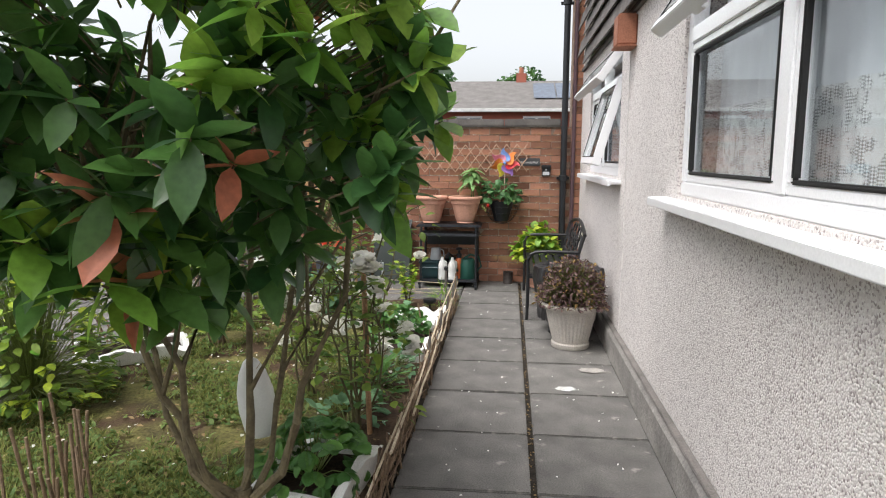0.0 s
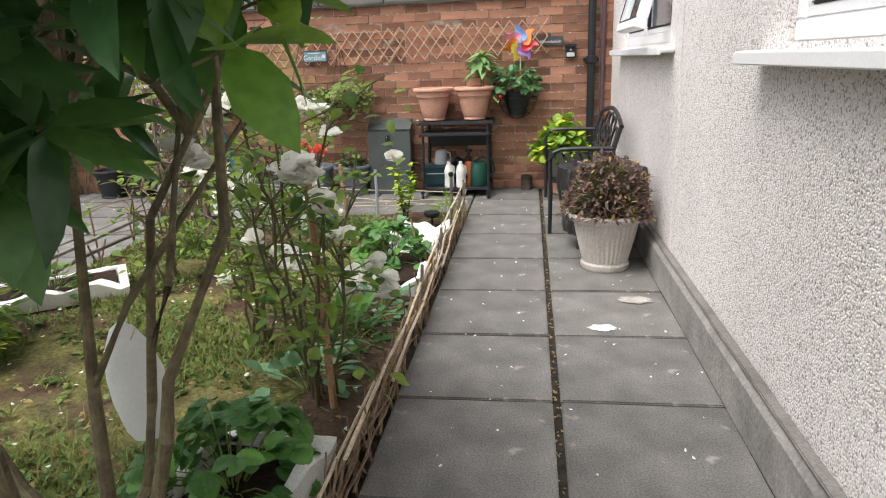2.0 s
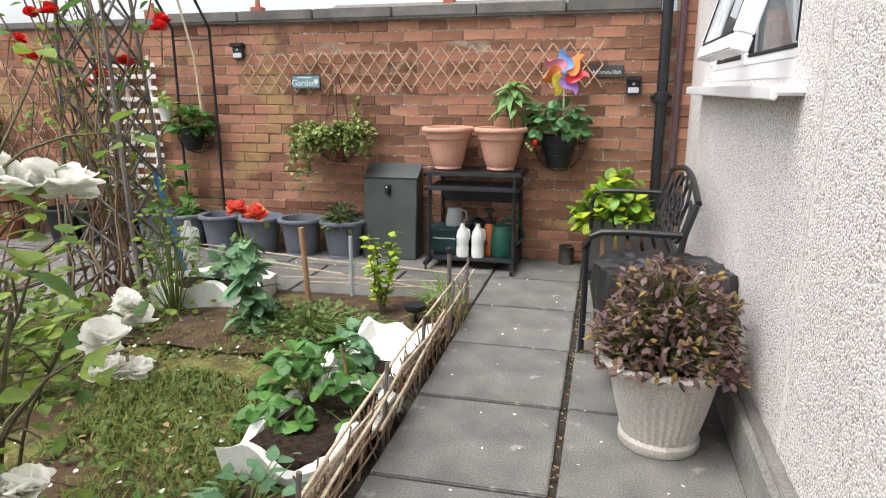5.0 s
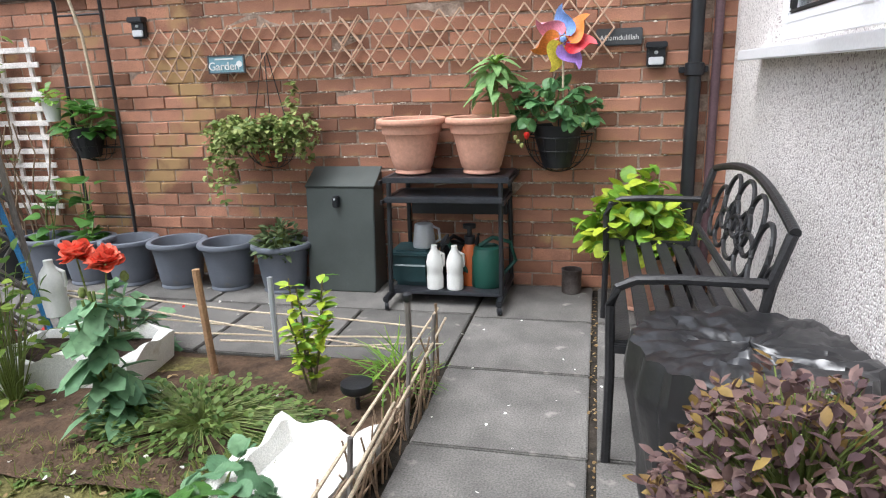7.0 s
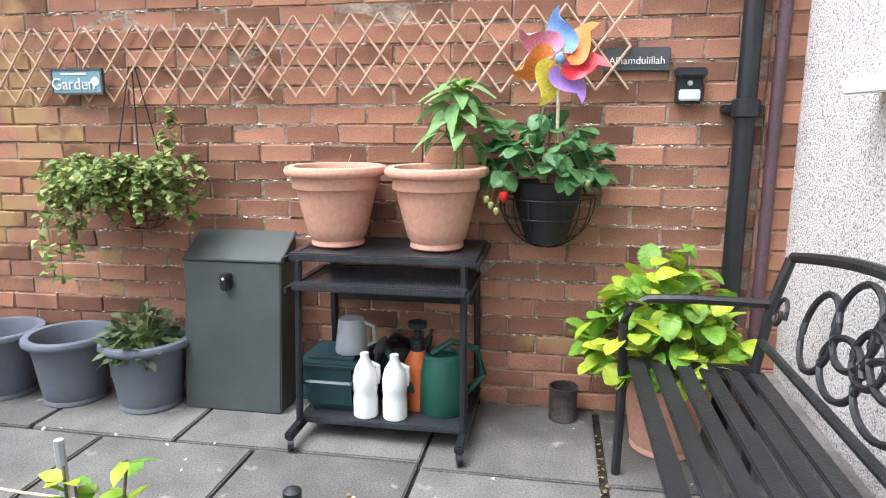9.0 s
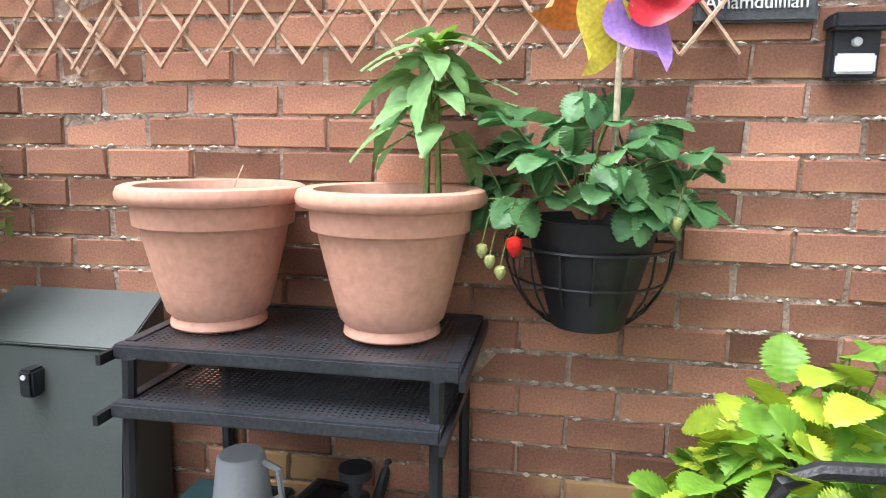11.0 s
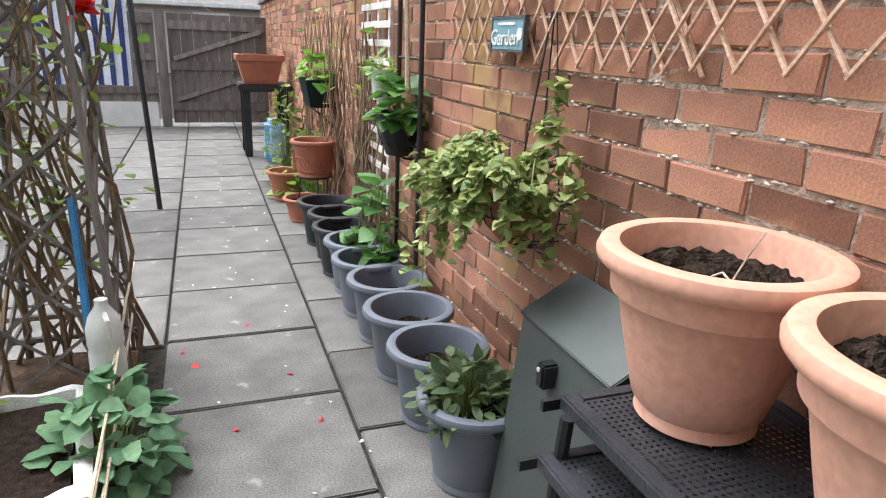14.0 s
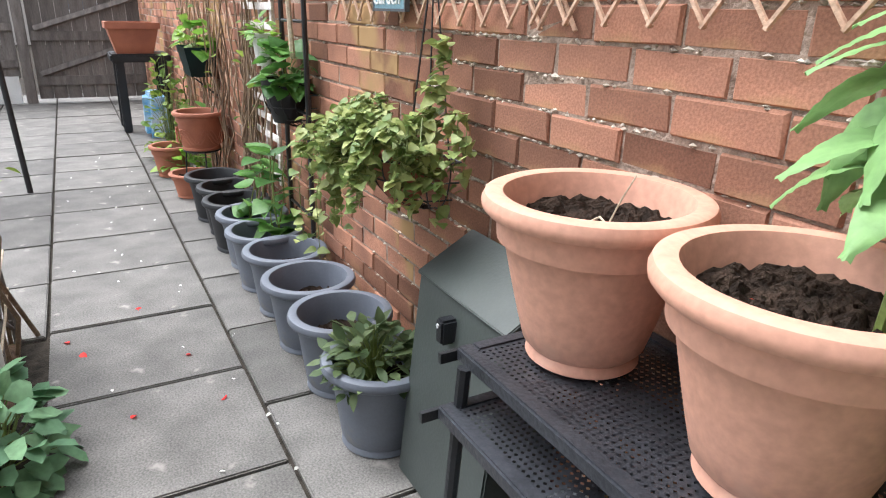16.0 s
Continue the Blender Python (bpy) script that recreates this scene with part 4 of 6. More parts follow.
# ---- hanging baskets ----
def wire_basket(x, z, r, depth, label, mat_liner, y=WY, chain=0.0):
    t = thing("hanging_basket", x, y - 0.005, z, label, "hanging basket", "baskets on the wall")
    bm = bmesh.new()
    arc = [(r * math.cos(a), -r * 1.3 * math.sin(a), 0) for a in np.linspace(0, math.pi, 15)]
    tube(bm, arc, 0.0035, n=5)
    tube(bm, ((-r, 0, 0), (r, 0, 0)), 0.0035, n=5)
    for s in (0.35, 0.7):
        tube(bm, [(r * (1 - s * s) ** 0.5 * math.cos(a), -r * 1.3 * (1 - s * s) ** 0.5 * math.sin(a), -depth * s) for a in np.linspace(0, math.pi, 13)], 0.0025, n=5)
    for a in np.linspace(0.15, math.pi - 0.15, 9):
        tube(bm, [(r * math.cos(a) * math.cos(e), -r * 1.3 * math.sin(a) * math.cos(e), -depth * math.sin(e)) for e in np.linspace(0, 1.5, 7)], 0.0025, n=5)
    part("wire_frame", bm, M_IRON, t, "thin dark wire frame")
    part("liner", lathe(bmesh.new(), ((r * 0.4, -depth * 0.8), (r * 0.5, -depth * 0.5), (r * 0.66, 0.0), (r * 0.71, 0.045), (r * 0.74, 0.06), (r * 0.68, 0.06), (r * 0.64, 0.03)), 28, 0, -r * 0.62) if mat_liner is M_DARKPOT else lathe(bmesh.new(), ((r * 0.2, -depth * 0.85), (r * 0.5, -depth * 0.5), (r * 0.6, 0.0), (r * 0.57, 0.01)), 28, 0, -r * 0.62), mat_liner, t, "plastic pot liner")
    if chain:
        bm = bmesh.new()
        for sx in (-0.8, 0.0, 0.8):
            tube(bm, ((sx * r, -0.02, 0), (sx * r * 0.1, -0.012, chain)), 0.003, n=4)
        part("chain", bm, M_IRON, t)
    return t


wire_basket(-0.215, 0.866, 0.18, 0.2, "wire wall basket with a black pot of strawberries", M_DARKPOT, chain=0.32)


def strawberry_plant(x, y, z, rx, ry, rz_, count, material, label, seed, ln=0.065, droop=0.25):
    return leafy_mound("strawberry_plant", x, y, z, rx, ry, rz_, count, ln, ln * 0.5, material, label, seed, TOOTH, 0.0, -0.2, clump=3, fold=0.3, droop=droop)


strawberry_plant(-0.23, 7.61, 0.96, 0.25, 0.17, 0.235, 54, L_STRAWB, "lush strawberry plant hanging over its wall basket", 31, 0.068, 0.5)
for i, (dx, dz, ripe) in enumerate(((-0.13, -0.02, 1), (-0.175, -0.05, 0), (-0.155, -0.07, 0), (0.15, 0.03, 0), (-0.19, -0.03, 0))):
    bt = thing("strawberry", -0.23 + dx, 7.49, 0.905 + dz, "ripe red strawberry hanging from the basket" if ripe else "small unripe strawberry hanging from the basket", "strawberry", "strawberries")
    k = 1.0 if ripe else 0.7
    part("fruit", lathe(bmesh.new(), [(r * k, zz * k) for r, zz in ((0.002, -0.022), (0.01, -0.014), (0.016, 0.0), (0.014, 0.012), (0.004, 0.017))], 14), M_RED if ripe else M_PALEGREEN, bt)
    part("stalk", tube(bmesh.new(), ((0, 0, 0.015 * k), (0.01, 0.01, 0.06), (0.04, 0.02, 0.1)), 0.0013, n=4), M_STEM, bt)

wire_basket(-1.9, 0.86, 0.16, 0.17, "wire wall basket with terracotta liner under trailing ivy", M_TERRA, chain=0.5)


def ivy(x, y, z):
    rng = random.Random(41)
    t = thing("trailing_ivy", x, y, z, "variegated ivy trailing over its wall basket", "plant")
    it, bm = [], bmesh.new()
    for i in range(70):
        a = rng.uniform(-0.2, math.pi + 0.2)
        reach = rng.uniform(0.12, 0.27)
        top = Vector((math.cos(a) * reach * 1.1, -math.sin(a) * reach - 0.02, rng.uniform(0.02, 0.14)))
        left = a > 1.9
        drop = rng.uniform(0.05, 0.2) + (rng.uniform(0.05, 0.32) if left and rng.random() < 0.6 else 0)
        pts = [Vector((math.cos(a) * 0.05, -math.sin(a) * 0.06 - 0.05, 0.04)), top, top + Vector((math.cos(a) * 0.05, -0.03, -drop * 0.5)), top + Vector((math.cos(a) * 0.04 - 0.02, -0.02, -drop))]
        tube(bm, pts, 0.0022, 0.0012, 4)
        for k in range(28):
            s = rng.uniform(0.1, 3)
            j = min(2, int(s))
            p = pts[j].lerp(pts[j + 1], s - j)
            it.append((p + sphere_dir(rng) * 0.018, sphere_dir(rng, -0.8, 0.4) + Vector((0, -0.4, 0)), rng.uniform(0.022, 0.042), rng.uniform(0.011, 0.018)))
    for k in range(60):
        s = rng.uniform(0, 1)
        p = Vector((0.16 + 0.04 * s, 0.0, 0.08 + 0.24 * s)) + sphere_dir(rng) * 0.035 * (1.3 - s)
        it.append((p, sphere_dir(rng, -0.5, 0.5) + Vector((0, -0.4, 0)), rng.uniform(0.03, 0.05), 0.019))
    part("stem_mass", bm, M_STEM, t)["kind"] = "stuff"
    leaves("foliage", it, L_IVY, t, HEART, 0.25, 0.25, seed=4)


ivy(-1.9, 7.66, 0.88)
wire_basket(-3.12, 0.9, 0.15, 0.16, "black wire wall basket with a planted pot", M_DARKPOT)
leafy_mound("basket_plant", -3.12, 7.66, 0.93, 0.17, 0.12, 0.2, 70, 0.085, 0.04, L_STRAW, "green leafy plant in the black wall basket", 43, HEART)
cup = thing("hanging_cup", -3.32, 7.62, 1.0, "small white plastic cup pot hung on the arch", "plant pot")
part("body", lathe(bmesh.new(), ((0.04, 0), (0.055, 0.13), (0.06, 0.14), (0.052, 0.14), (0.045, 0.1)), 20), M_WHITEPLASTIC, cup)
leafy_mound("basket_plant", -3.32, 7.62, 1.12, 0.08, 0.07, 0.1, 30, 0.05, 0.022, L_LIME, "small fresh green plant in the white cup", 44)


# ---- things on the wall ----
def lattice(x0, x1, z0a, z0b, h, n, label, y=WY - 0.012):
    t = thing("expanding_lattice", 0, y, 0, label, "trellis", "lattice strips")
    step = (x1 - x0) / n
    reach = h * 0.76
    for sgn in (1, -1):
        for i in range(-2, n + 3):
            xa = x0 + i * step
            xb = xa + sgn * reach
            s0, s1 = 0.0, 1.0
            lo, hi = min(xa, xb), max(xa, xb)
            if hi < x0 + 0.02 or lo > x1 - 0.02:
                continue
            if lo < x0:
                if sgn > 0:
                    s0 = (x0 - xa) / reach
                else:
                    s1 = (xa - x0) / reach
            if hi > x1:
                if sgn > 0:
                    s1 = (x1 - xa) / reach
                else:
                    s0 = (xa - x1) / reach
            if s1 - s0 < 0.15:
                continue
            pts = []
            for s in (s0, s1):
                xx = xa + sgn * reach * s
                zz = z0a + (z0b - z0a) * (xx - x0) / (x1 - x0) + h * s
                pts.append((xx, -0.004 * sgn, zz))
            part("slat", tube(bmesh.new(), pts, 0.0052, n=5), M_LATTICE, t)
    return t


lattice(-2.69, -1.3, 1.215, 1.22, 0.3, 12, "thin brown expanding willow lattice on the brick wall")
lattice(-1.42, 0.06, 1.23, 1.25, 0.3, 13, "thin brown expanding willow lattice above the pots", WY - 0.03)

lattice(-6.7, -4.5, 0.6, 0.6, 0.85, 11, "wide pale wooden expanding trellis on the far wall", WY - 0.02)

sg = thing("garden_sign", -2.135, WY - 0.045, 1.3, "pale blue sign with the word Garden on the lattice", "sign")
part("board", boxm(bmesh.new(), -0.115, 0, -0.05, 0.115, 0.012, 0.05, 0.004), M_SIGNBLUE, sg)
frame_ring_bm = bmesh.new()
for d in ((-0.118, -0.003, 0.044, 0.118, 0.013, 0.052), (-0.118, -0.003, -0.052, 0.118, 0.013, -0.044), (-0.118, -0.003, -0.044, -0.11, 0.013, 0.044), (0.11, -0.003, -0.044, 0.118, 0.013, 0.044)):
    boxm(frame_ring_bm, *d)
part("frame", frame_ring_bm, M_SLATE, sg)
text_part("lettering", "Garden", 0.066, M_LETTER, sg, pose(-0.015, -0.002, -0.012, 90, 0, 0))
part("small_print", boxm(bmesh.new(), -0.07, -0.002, 0.026, 0.05, 0.001, 0.034), M_LETTER, sg)
part("emblem", lathe(bmesh.new(), ((0.018, 0), (0.018, 0.002)), 16), M_LETTER, sg).matrix_basis = pose(0.085, 0.0, 0.0, 90, 0, 0)

sl = thing("slate_plaque", 0.085, WY - 0.02, 1.354, "dark slate plaque with engraved white word", "sign")
part("board", boxm(bmesh.new(), -0.115, 0, -0.042, 0.115, 0.018, 0.042, 0.005), M_SLATE, sl)
text_part("lettering", "Alhamdulillah", 0.036, M_LETTER, sl, pose(0, -0.002, -0.005, 90, 0, 0))


def solar_lamp(x, z):
    t = thing("solar_wall_lamp", x, WY, z, "black solar wall lamp with a clear sensor front", "lamp", "solar wall lamps")
    bm = bmesh.new()
    boxm(bm, -0.045, -0.035, -0.06, 0.045, -0.002, 0.06, 0.006)
    part("body", bm, M_BLACK, t)
    part("hood", boxm(bmesh.new(), -0.052, -0.062, 0.03, 0.052, -0.002, 0.062, 0.006), M_BLACK, t)
    part("lens", boxm(bmesh.new(), -0.036, -0.045, -0.05, 0.036, -0.034, -0.012, 0.004), M_LENS, t)
    part("sensor", lathe(bmesh.new(), ((0.01, 0), (0.008, 0.008), (0.001, 0.011)), 12), M_LENS, t).matrix_basis = pose(0, -0.036, 0.01, 90, 0, 0)


solar_lamp(0.268, 1.26)
solar_lamp(-2.7, 1.53)


def pinwheel(x, y, z):
    t = thing("toy_pinwheel", x, y, z, "rainbow toy windmill on a wooden stick in the basket", "windmill")
    part("stick", tube(bmesh.new(), ((0, 0.02, -0.36), (0, 0.012, 0.0)), 0.006, n=8), M_CANE, t)
    order = ("yellow", "purple", "red", "orange", "blue", "pink", "orange")
    for i, c in enumerate(order):
        a = math.radians(235 + i * 360 / 7)
        bm = bmesh.new()
        n = 8
        rows = []
        for k in range(n + 1):
            s = k / n
            w = 0.052 * math.sin(math.pi * min(1, s * 0.85 + 0.15)) ** 0.7 + 0.004
            row = []
            for q in (-1, -0.33, 0.33, 1):
                row.append(bm.verts.new((0.02 + s * 0.125 + 0.02 * q * s, q * w + 0.03 * s * s, -0.045 * math.sin(math.pi * s) * (0.5 + 0.5 * q))))
            rows.append(row)
        for r0, r1 in zip(rows, rows[1:]):
            for k in range(3):
                bm.faces.new((r0[k], r0[k + 1], r1[k + 1], r1[k]))
        o = part("sail", bm, M_TOY[c], t, c + " sail")
        o.matrix_basis = pose(0, -0.01, 0, 90, 0, 0) @ pose(0, 0, 0, 0, 0, math.degrees(a))
    part("hub", lathe(bmesh.new(), ((0.016, 0), (0.016, 0.01), (0.008, 0.018)), 16), M_TOY["blue"], t).matrix_basis = pose(0, -0.012, 0, 90, 0, 0)


pinwheel(-0.185, 7.54, 1.345)

# metal arch against the wall
arch = thing("metal_arch", -3.07, 7.68, 0, "tall black tubular metal garden arch against the wall", "arch")
for sx in (-0.165, 0.165):
    part("upright", tube(bmesh.new(), [(sx, 0, 0), (sx * 1.02, 0, 1.0), (sx * 0.98, 0, 1.7), (sx - 0.06, -0.15, 2.0), (sx - 0.15, -0.4, 2.2), (sx - 0.3, -0.8, 2.3), (sx - 0.3, -1.2, 2.2), (sx - 0.25, -1.45, 1.9)], 0.011, n=8), M_IRON, arch)
for z in (0.38, 0.83, 1.2, 1.62):
    part("rung", tube(bmesh.new(), ((-0.165, 0, z), (0.165, 0, z)), 0.007, n=6), M_IRON, arch)
part("cane", tube(bmesh.new(), ((0.05, -0.02, 1.05), (0.03, -0.03, 1.5), (-0.08, -0.05, 2.0)), 0.012, 0.009, 6), M_CANE, arch, "pale cane tied to the arch")

tr = thing("trellis", -3.74, 7.7, 0.43, "flaking white slatted wooden trellis on the wall", "trellis")
for i in range(12):
    box_part("slat", (-0.31, -0.012, 0.09 * i, 0.31, 0.0, 0.09 * i + 0.034), M_WHITEWOOD, tr, 0.002)
for xx in (-0.24, 0.0, 0.22):
    box_part("batten", (xx, 0.001, -0.05, xx + 0.03, 0.02, 1.08), M_WHITEWOOD, tr, 0.002)


def bare_climber(x0, x1, z1, seed, y=7.68):
    rng = random.Random(seed)
    t = thing("bare_vine", (x0 + x1) / 2, y, 0, "dry bare vine stems trained up the brick wall", "plant", "bare vines")
    bm = bmesh.new()
    for i in range(26):
        xa = rng.uniform(x0, x1) - (x0 + x1) / 2
        xb = xa + rng.uniform(-0.3, 0.3)
        tube(bm, curve_pts((xa, rng.uniform(-0.04, 0), 0.0), (xb, rng.uniform(-0.04, 0.02), z1 * rng.uniform(0.6, 1)), 0, 0.03, 7, rng), 0.008, 0.004, 5)
    part("stem_mass", bm, M_TWIG, t)["kind"] = "stuff"
    leaves("foliage", [(Vector((rng.uniform(x0, x1) - (x0 + x1) / 2, -0.03, rng.uniform(0.6, z1))), sphere_dir(rng, -0.4, 0.5), 0.06, 0.028) for i in range(20)], L_ROSE, t, HEART, seed=seed)


bare_climber(-4.1, -3.6, 1.55, 51)
bare_climber(-6.4, -4.6, 1.55, 52)

# planters further along the wall
for px, pz, ph, nm, mt, lb in ((-4.95, 0.32, 0.26, "coil", M_TERRA, "terracotta pot with wavy bands hung by the wall"),):
    cp = rim_pot("plant_pot", px, 7.55, pz, 0.17, 0.12, ph, mt, lb, soil=0.8, lip=0.015)
    bm = bmesh.new()
    for k in range(3):
        tube(bm, [(0.157 * math.cos(a), 0.157 * math.sin(a), 0.1 + 0.05 * math.sin(a * 6 + k)) for a in np.linspace(0, 6.28, 60)], 0.004, n=4)
    part("wavy_band", bm, M_TERRA, cp)
    st = thing("plant_stand", px, 7.55, 0, "dark metal ring stand under the wavy pot", "stand")
    for a in (0, 2.1, 4.2):
        part("leg", tube(bmesh.new(), ((0.14 * math.cos(a), 0.14 * math.sin(a), 0), (0.11 * math.cos(a), 0.11 * math.sin(a), 0.32)), 0.006), M_IRON, st)
    part("ring", lathe(bmesh.new(), ((0.1, 0.30), (0.125, 0.31), (0.125, 0.32), (0.1, 0.32)), 24), M_IRON, st)
box_planter = thing("window_box", -5.3, 7.62, 0.78, "dark green trough planter hung on the wall", "planter")
bm = bmesh.new()
a = [bm.verts.new(p) for p in ((-0.14, -0.06, 0), (0.14, -0.06, 0), (0.14, 0.1, 0), (-0.14, 0.1, 0), (-0.19, -0.1, 0.2), (0.19, -0.1, 0.2), (0.19, 0.12, 0.2), (-0.19, 0.12, 0.2))]
for f in ((3, 2, 1, 0), (0, 1, 5, 4), (1, 2, 6, 5), (2, 3, 7, 6), (3, 0, 4, 7)):
    bm.faces.new([a[i] for i in f])
bmesh.ops.solidify(bm, geom=bm.faces[:], thickness=0.008)
part("body", bm, M_TEAL, box_planter, smooth=False)
part("bracket", tube(bmesh.new(), ((0, 0.13, -0.15), (0, -0.02, -0.02), (0, 0.13, 0.0)), 0.008), M_IRON, box_planter)
leafy_mound("basket_plant", -5.25, 7.62, 0.95, 0.18, 0.1, 0.25, 46, 0.09, 0.05, L_LIME, "fresh green leafy plant in the trough planter", 61, HEART)
for px, py, rr, hh in ((-5.6, 7.42, 0.16, 0.24), (-4.92, 7.46, 0.15, 0.17)):
    rim_pot("plant_pot", px, py, 0, rr, rr * 0.66, hh, M_TERRA, "small terracotta pot on the paving by the wall", "small terracotta pots", 0.8, lip=0.014, n=28)
leafy_mound("potted_shrub", -6.2, 7.5, 0.1, 0.2, 0.18, 0.8, 150, 0.07, 0.03, L_ROSE, "leafy green shrub growing by the wall", 62)
leafy_mound("potted_shrub", -5.55, 7.5, 0.05, 0.24, 0.17, 0.28, 90, 0.09, 0.04, L_LIME, "bright green low plant by the pots", 63)
bk = thing("black_plant_table", -7.9, 7.46, 0, "black plastic stool holding a terracotta trough", "stool")
for sx in (-0.2, 0.2):
    for sy in (-0.2, 0.2):
        part("leg", boxm(bmesh.new(), sx - 0.04, sy - 0.04, 0, sx + 0.04, sy + 0.04, 0.72, 0.01), M_DARKPOT, bk)
part("seat", boxm(bmesh.new(), -0.28, -0.28, 0.7, 0.28, 0.28, 0.78, 0.015), M_DARKPOT, bk)
tt = thing("trough_planter", -7.87, 7.42, 0.78, "square terracotta trough on the black stool", "planter")
bm = bmesh.new()
a = [bm.verts.new((sx * w, sy * w, z)) for w, z in ((0.17, 0), (0.23, 0.24), (0.25, 0.24), (0.25, 0.3), (0.22, 0.3), (0.17, 0.06)) for sx, sy in ((-1, -1), (1, -1), (1, 1), (-1, 1))]
for i in range(5):
    for k in range(4):
        bm.faces.new((a[4 * i + k], a[4 * i + (k + 1) % 4], a[4 * i + 4 + (k + 1) % 4], a[4 * i + 4 + k]))
bm.faces.new(a[:4][::-1])
bm.faces.new(a[20:24])
part("body", bm, M_TERRA, tt, smooth=False)
bg = thing("compost_bag", -7.35, 7.5, 0, "blue and white printed plastic bag standing by the wall", "bag")
bm = boxm(bmesh.new(), -0.16, -0.1, 0, 0.16, 0.1, 0.45, 0.05)
for vv in bm.verts:
    vv.co += Vector((noise.noise(vv.co * 9), noise.noise(vv.co * 9 + Vector((5, 0, 0))), 0)) * 0.03
part("bag", bm, M_BAGBLUE, bg)

# ---- goods on the lower shelf of the stand ----
def bottle(x, y, z, label, h=0.24, r=0.045, material=M_WHITEPLASTIC, tilt=0.0, group="plastic bottles", cap=None):
    t = thing("plastic_bottle", x, y, z, label, "bottle", group)
    t.matrix_basis = pose(x, y, z, tilt, 0, 20)
    part("body", lathe(bmesh.new(), [(a * r, b * h) for a, b in ((0.9, 0), (1, 0.02), (1.0, 0.3), (0.93, 0.36), (1.0, 0.42), (1.0, 0.62), (0.8, 0.78), (0.36, 0.92), (0.36, 1.0), (0.3, 1.0))], 24), material, t)
    part("handle", tube(bmesh.new(), ((r * 0.5, 0, h * 0.84), (r * 1.05, 0, h * 0.78), (r * 1.08, 0, h * 0.6), (r * 0.95, 0, h * 0.5)), 0.009, n=6), material, t)
    if cap:
        part("cap", lathe(bmesh.new(), ((0.4 * r, h * 0.95), (0.42 * r, h * 1.05), (0.2 * r, h * 1.06)), 16), cap, t)
    return t


bottle(-0.845, 7.4, 0.08, "empty milky plastic bottle on the stand's low shelf")
bottle(-0.735, 7.4, 0.08, "empty milky plastic bottle on the stand's low shelf")


def watering_can(x, y, z, material, label, rz, s=1.0):
    t = thing("watering_can", x, y, z, label, "watering can", "watering cans", rz)
    part("body", lathe(bmesh.new(), [(a * s, b * s) for a, b in ((0.085, 0), (0.09, 0.01), (0.085, 0.15), (0.07, 0.2), (0.055, 0.21), (0.05, 0.2))], 24), material, t)
    part("spout", tube(bmesh.new(), [(p * s, 0, q * s) for p, q in ((0.07, 0.04), (0.14, 0.12), (0.2, 0.24))], 0.018 * s, 0.011 * s, 8), material, t)
    part("rose_head", lathe(bmesh.new(), [(a * s, b * s) for a, b in ((0.012, 0), (0.036, 0.025), (0.036, 0.03), (0.0, 0.034))], 16), M_BLACK, t).matrix_basis = pose(0.2 * s, 0, 0.235 * s, 0, 50, 0)
    part("handle", tube(bmesh.new(), [(p * s, 0, q * s) for p, q in ((-0.08, 0.05), (-0.15, 0.12), (-0.12, 0.22), (-0.03, 0.25), (0.04, 0.21))], 0.011 * s, n=6), material, t)


watering_can(-0.575, 7.5, 0.08, M_GREENCAN, "dark green plastic watering can on the low shelf", 200, 1.05)
watering_can(-0.76, 7.6, 0.08, M_DARKPOT, "black watering can with its rose raised", 60, 1.0)
tub = thing("storage_tub", -0.99, 7.52, 0.08, "dark teal plastic tub on the low shelf", "tub")
part("body", boxm(bmesh.new(), -0.11, -0.12, 0, 0.12, 0.12, 0.2, 0.03), M_TEAL, tub)
part("rim", boxm(bmesh.new(), -0.12, -0.13, 0.17, 0.13, 0.13, 0.19, 0.008), M_TEAL, tub)
part("handle", tube(bmesh.new(), ((-0.1, -0.12, 0.12), (-0.1, -0.16, 0.13), (0.1, -0.16, 0.13), (0.1, -0.12, 0.12)), 0.01), M_TEAL, tub)
jug = thing("measuring_jug", -0.93, 7.52, 0.281, "cloudy clear plastic jug upside down on the tub", "jug")
part("body", lathe(bmesh.new(), ((0.062, 0), (0.065, 0.005), (0.05, 0.125), (0.045, 0.13), (0.0, 0.13)), 24), M_CLEARPLASTIC, jug)
part("handle", tube(bmesh.new(), ((0.055, 0, 0.02), (0.09, 0, 0.04), (0.085, 0, 0.1), (0.05, 0, 0.115)), 0.008), M_CLEARPLASTIC, jug)
sp = thing("sprayer", -0.67, 7.5, 0.08, "orange garden sprayer with a black pump head", "sprayer")
part("tank", lathe(bmesh.new(), ((0.05, 0), (0.055, 0.02), (0.05, 0.18), (0.025, 0.23)), 20), M_ORANGE, sp)
part("pump", lathe(bmesh.new(), ((0.026, 0.22), (0.03, 0.27), (0.014, 0.275), (0.014, 0.31), (0.035, 0.315), (0.035, 0.335), (0.0, 0.34)), 16), M_BLACK, sp)

tin = thing("tin_can", -0.13, 7.66, 0, "tarnished empty tin can on the paving", "tin can")
part("body", lathe(bmesh.new(), ((0.05, 0), (0.055, 0.006), (0.053, 0.03), (0.055, 0.05), (0.053, 0.07), (0.055, 0.13), (0.058, 0.135), (0.052, 0.135), (0.05, 0.01)), 28), M_TIN, tin)

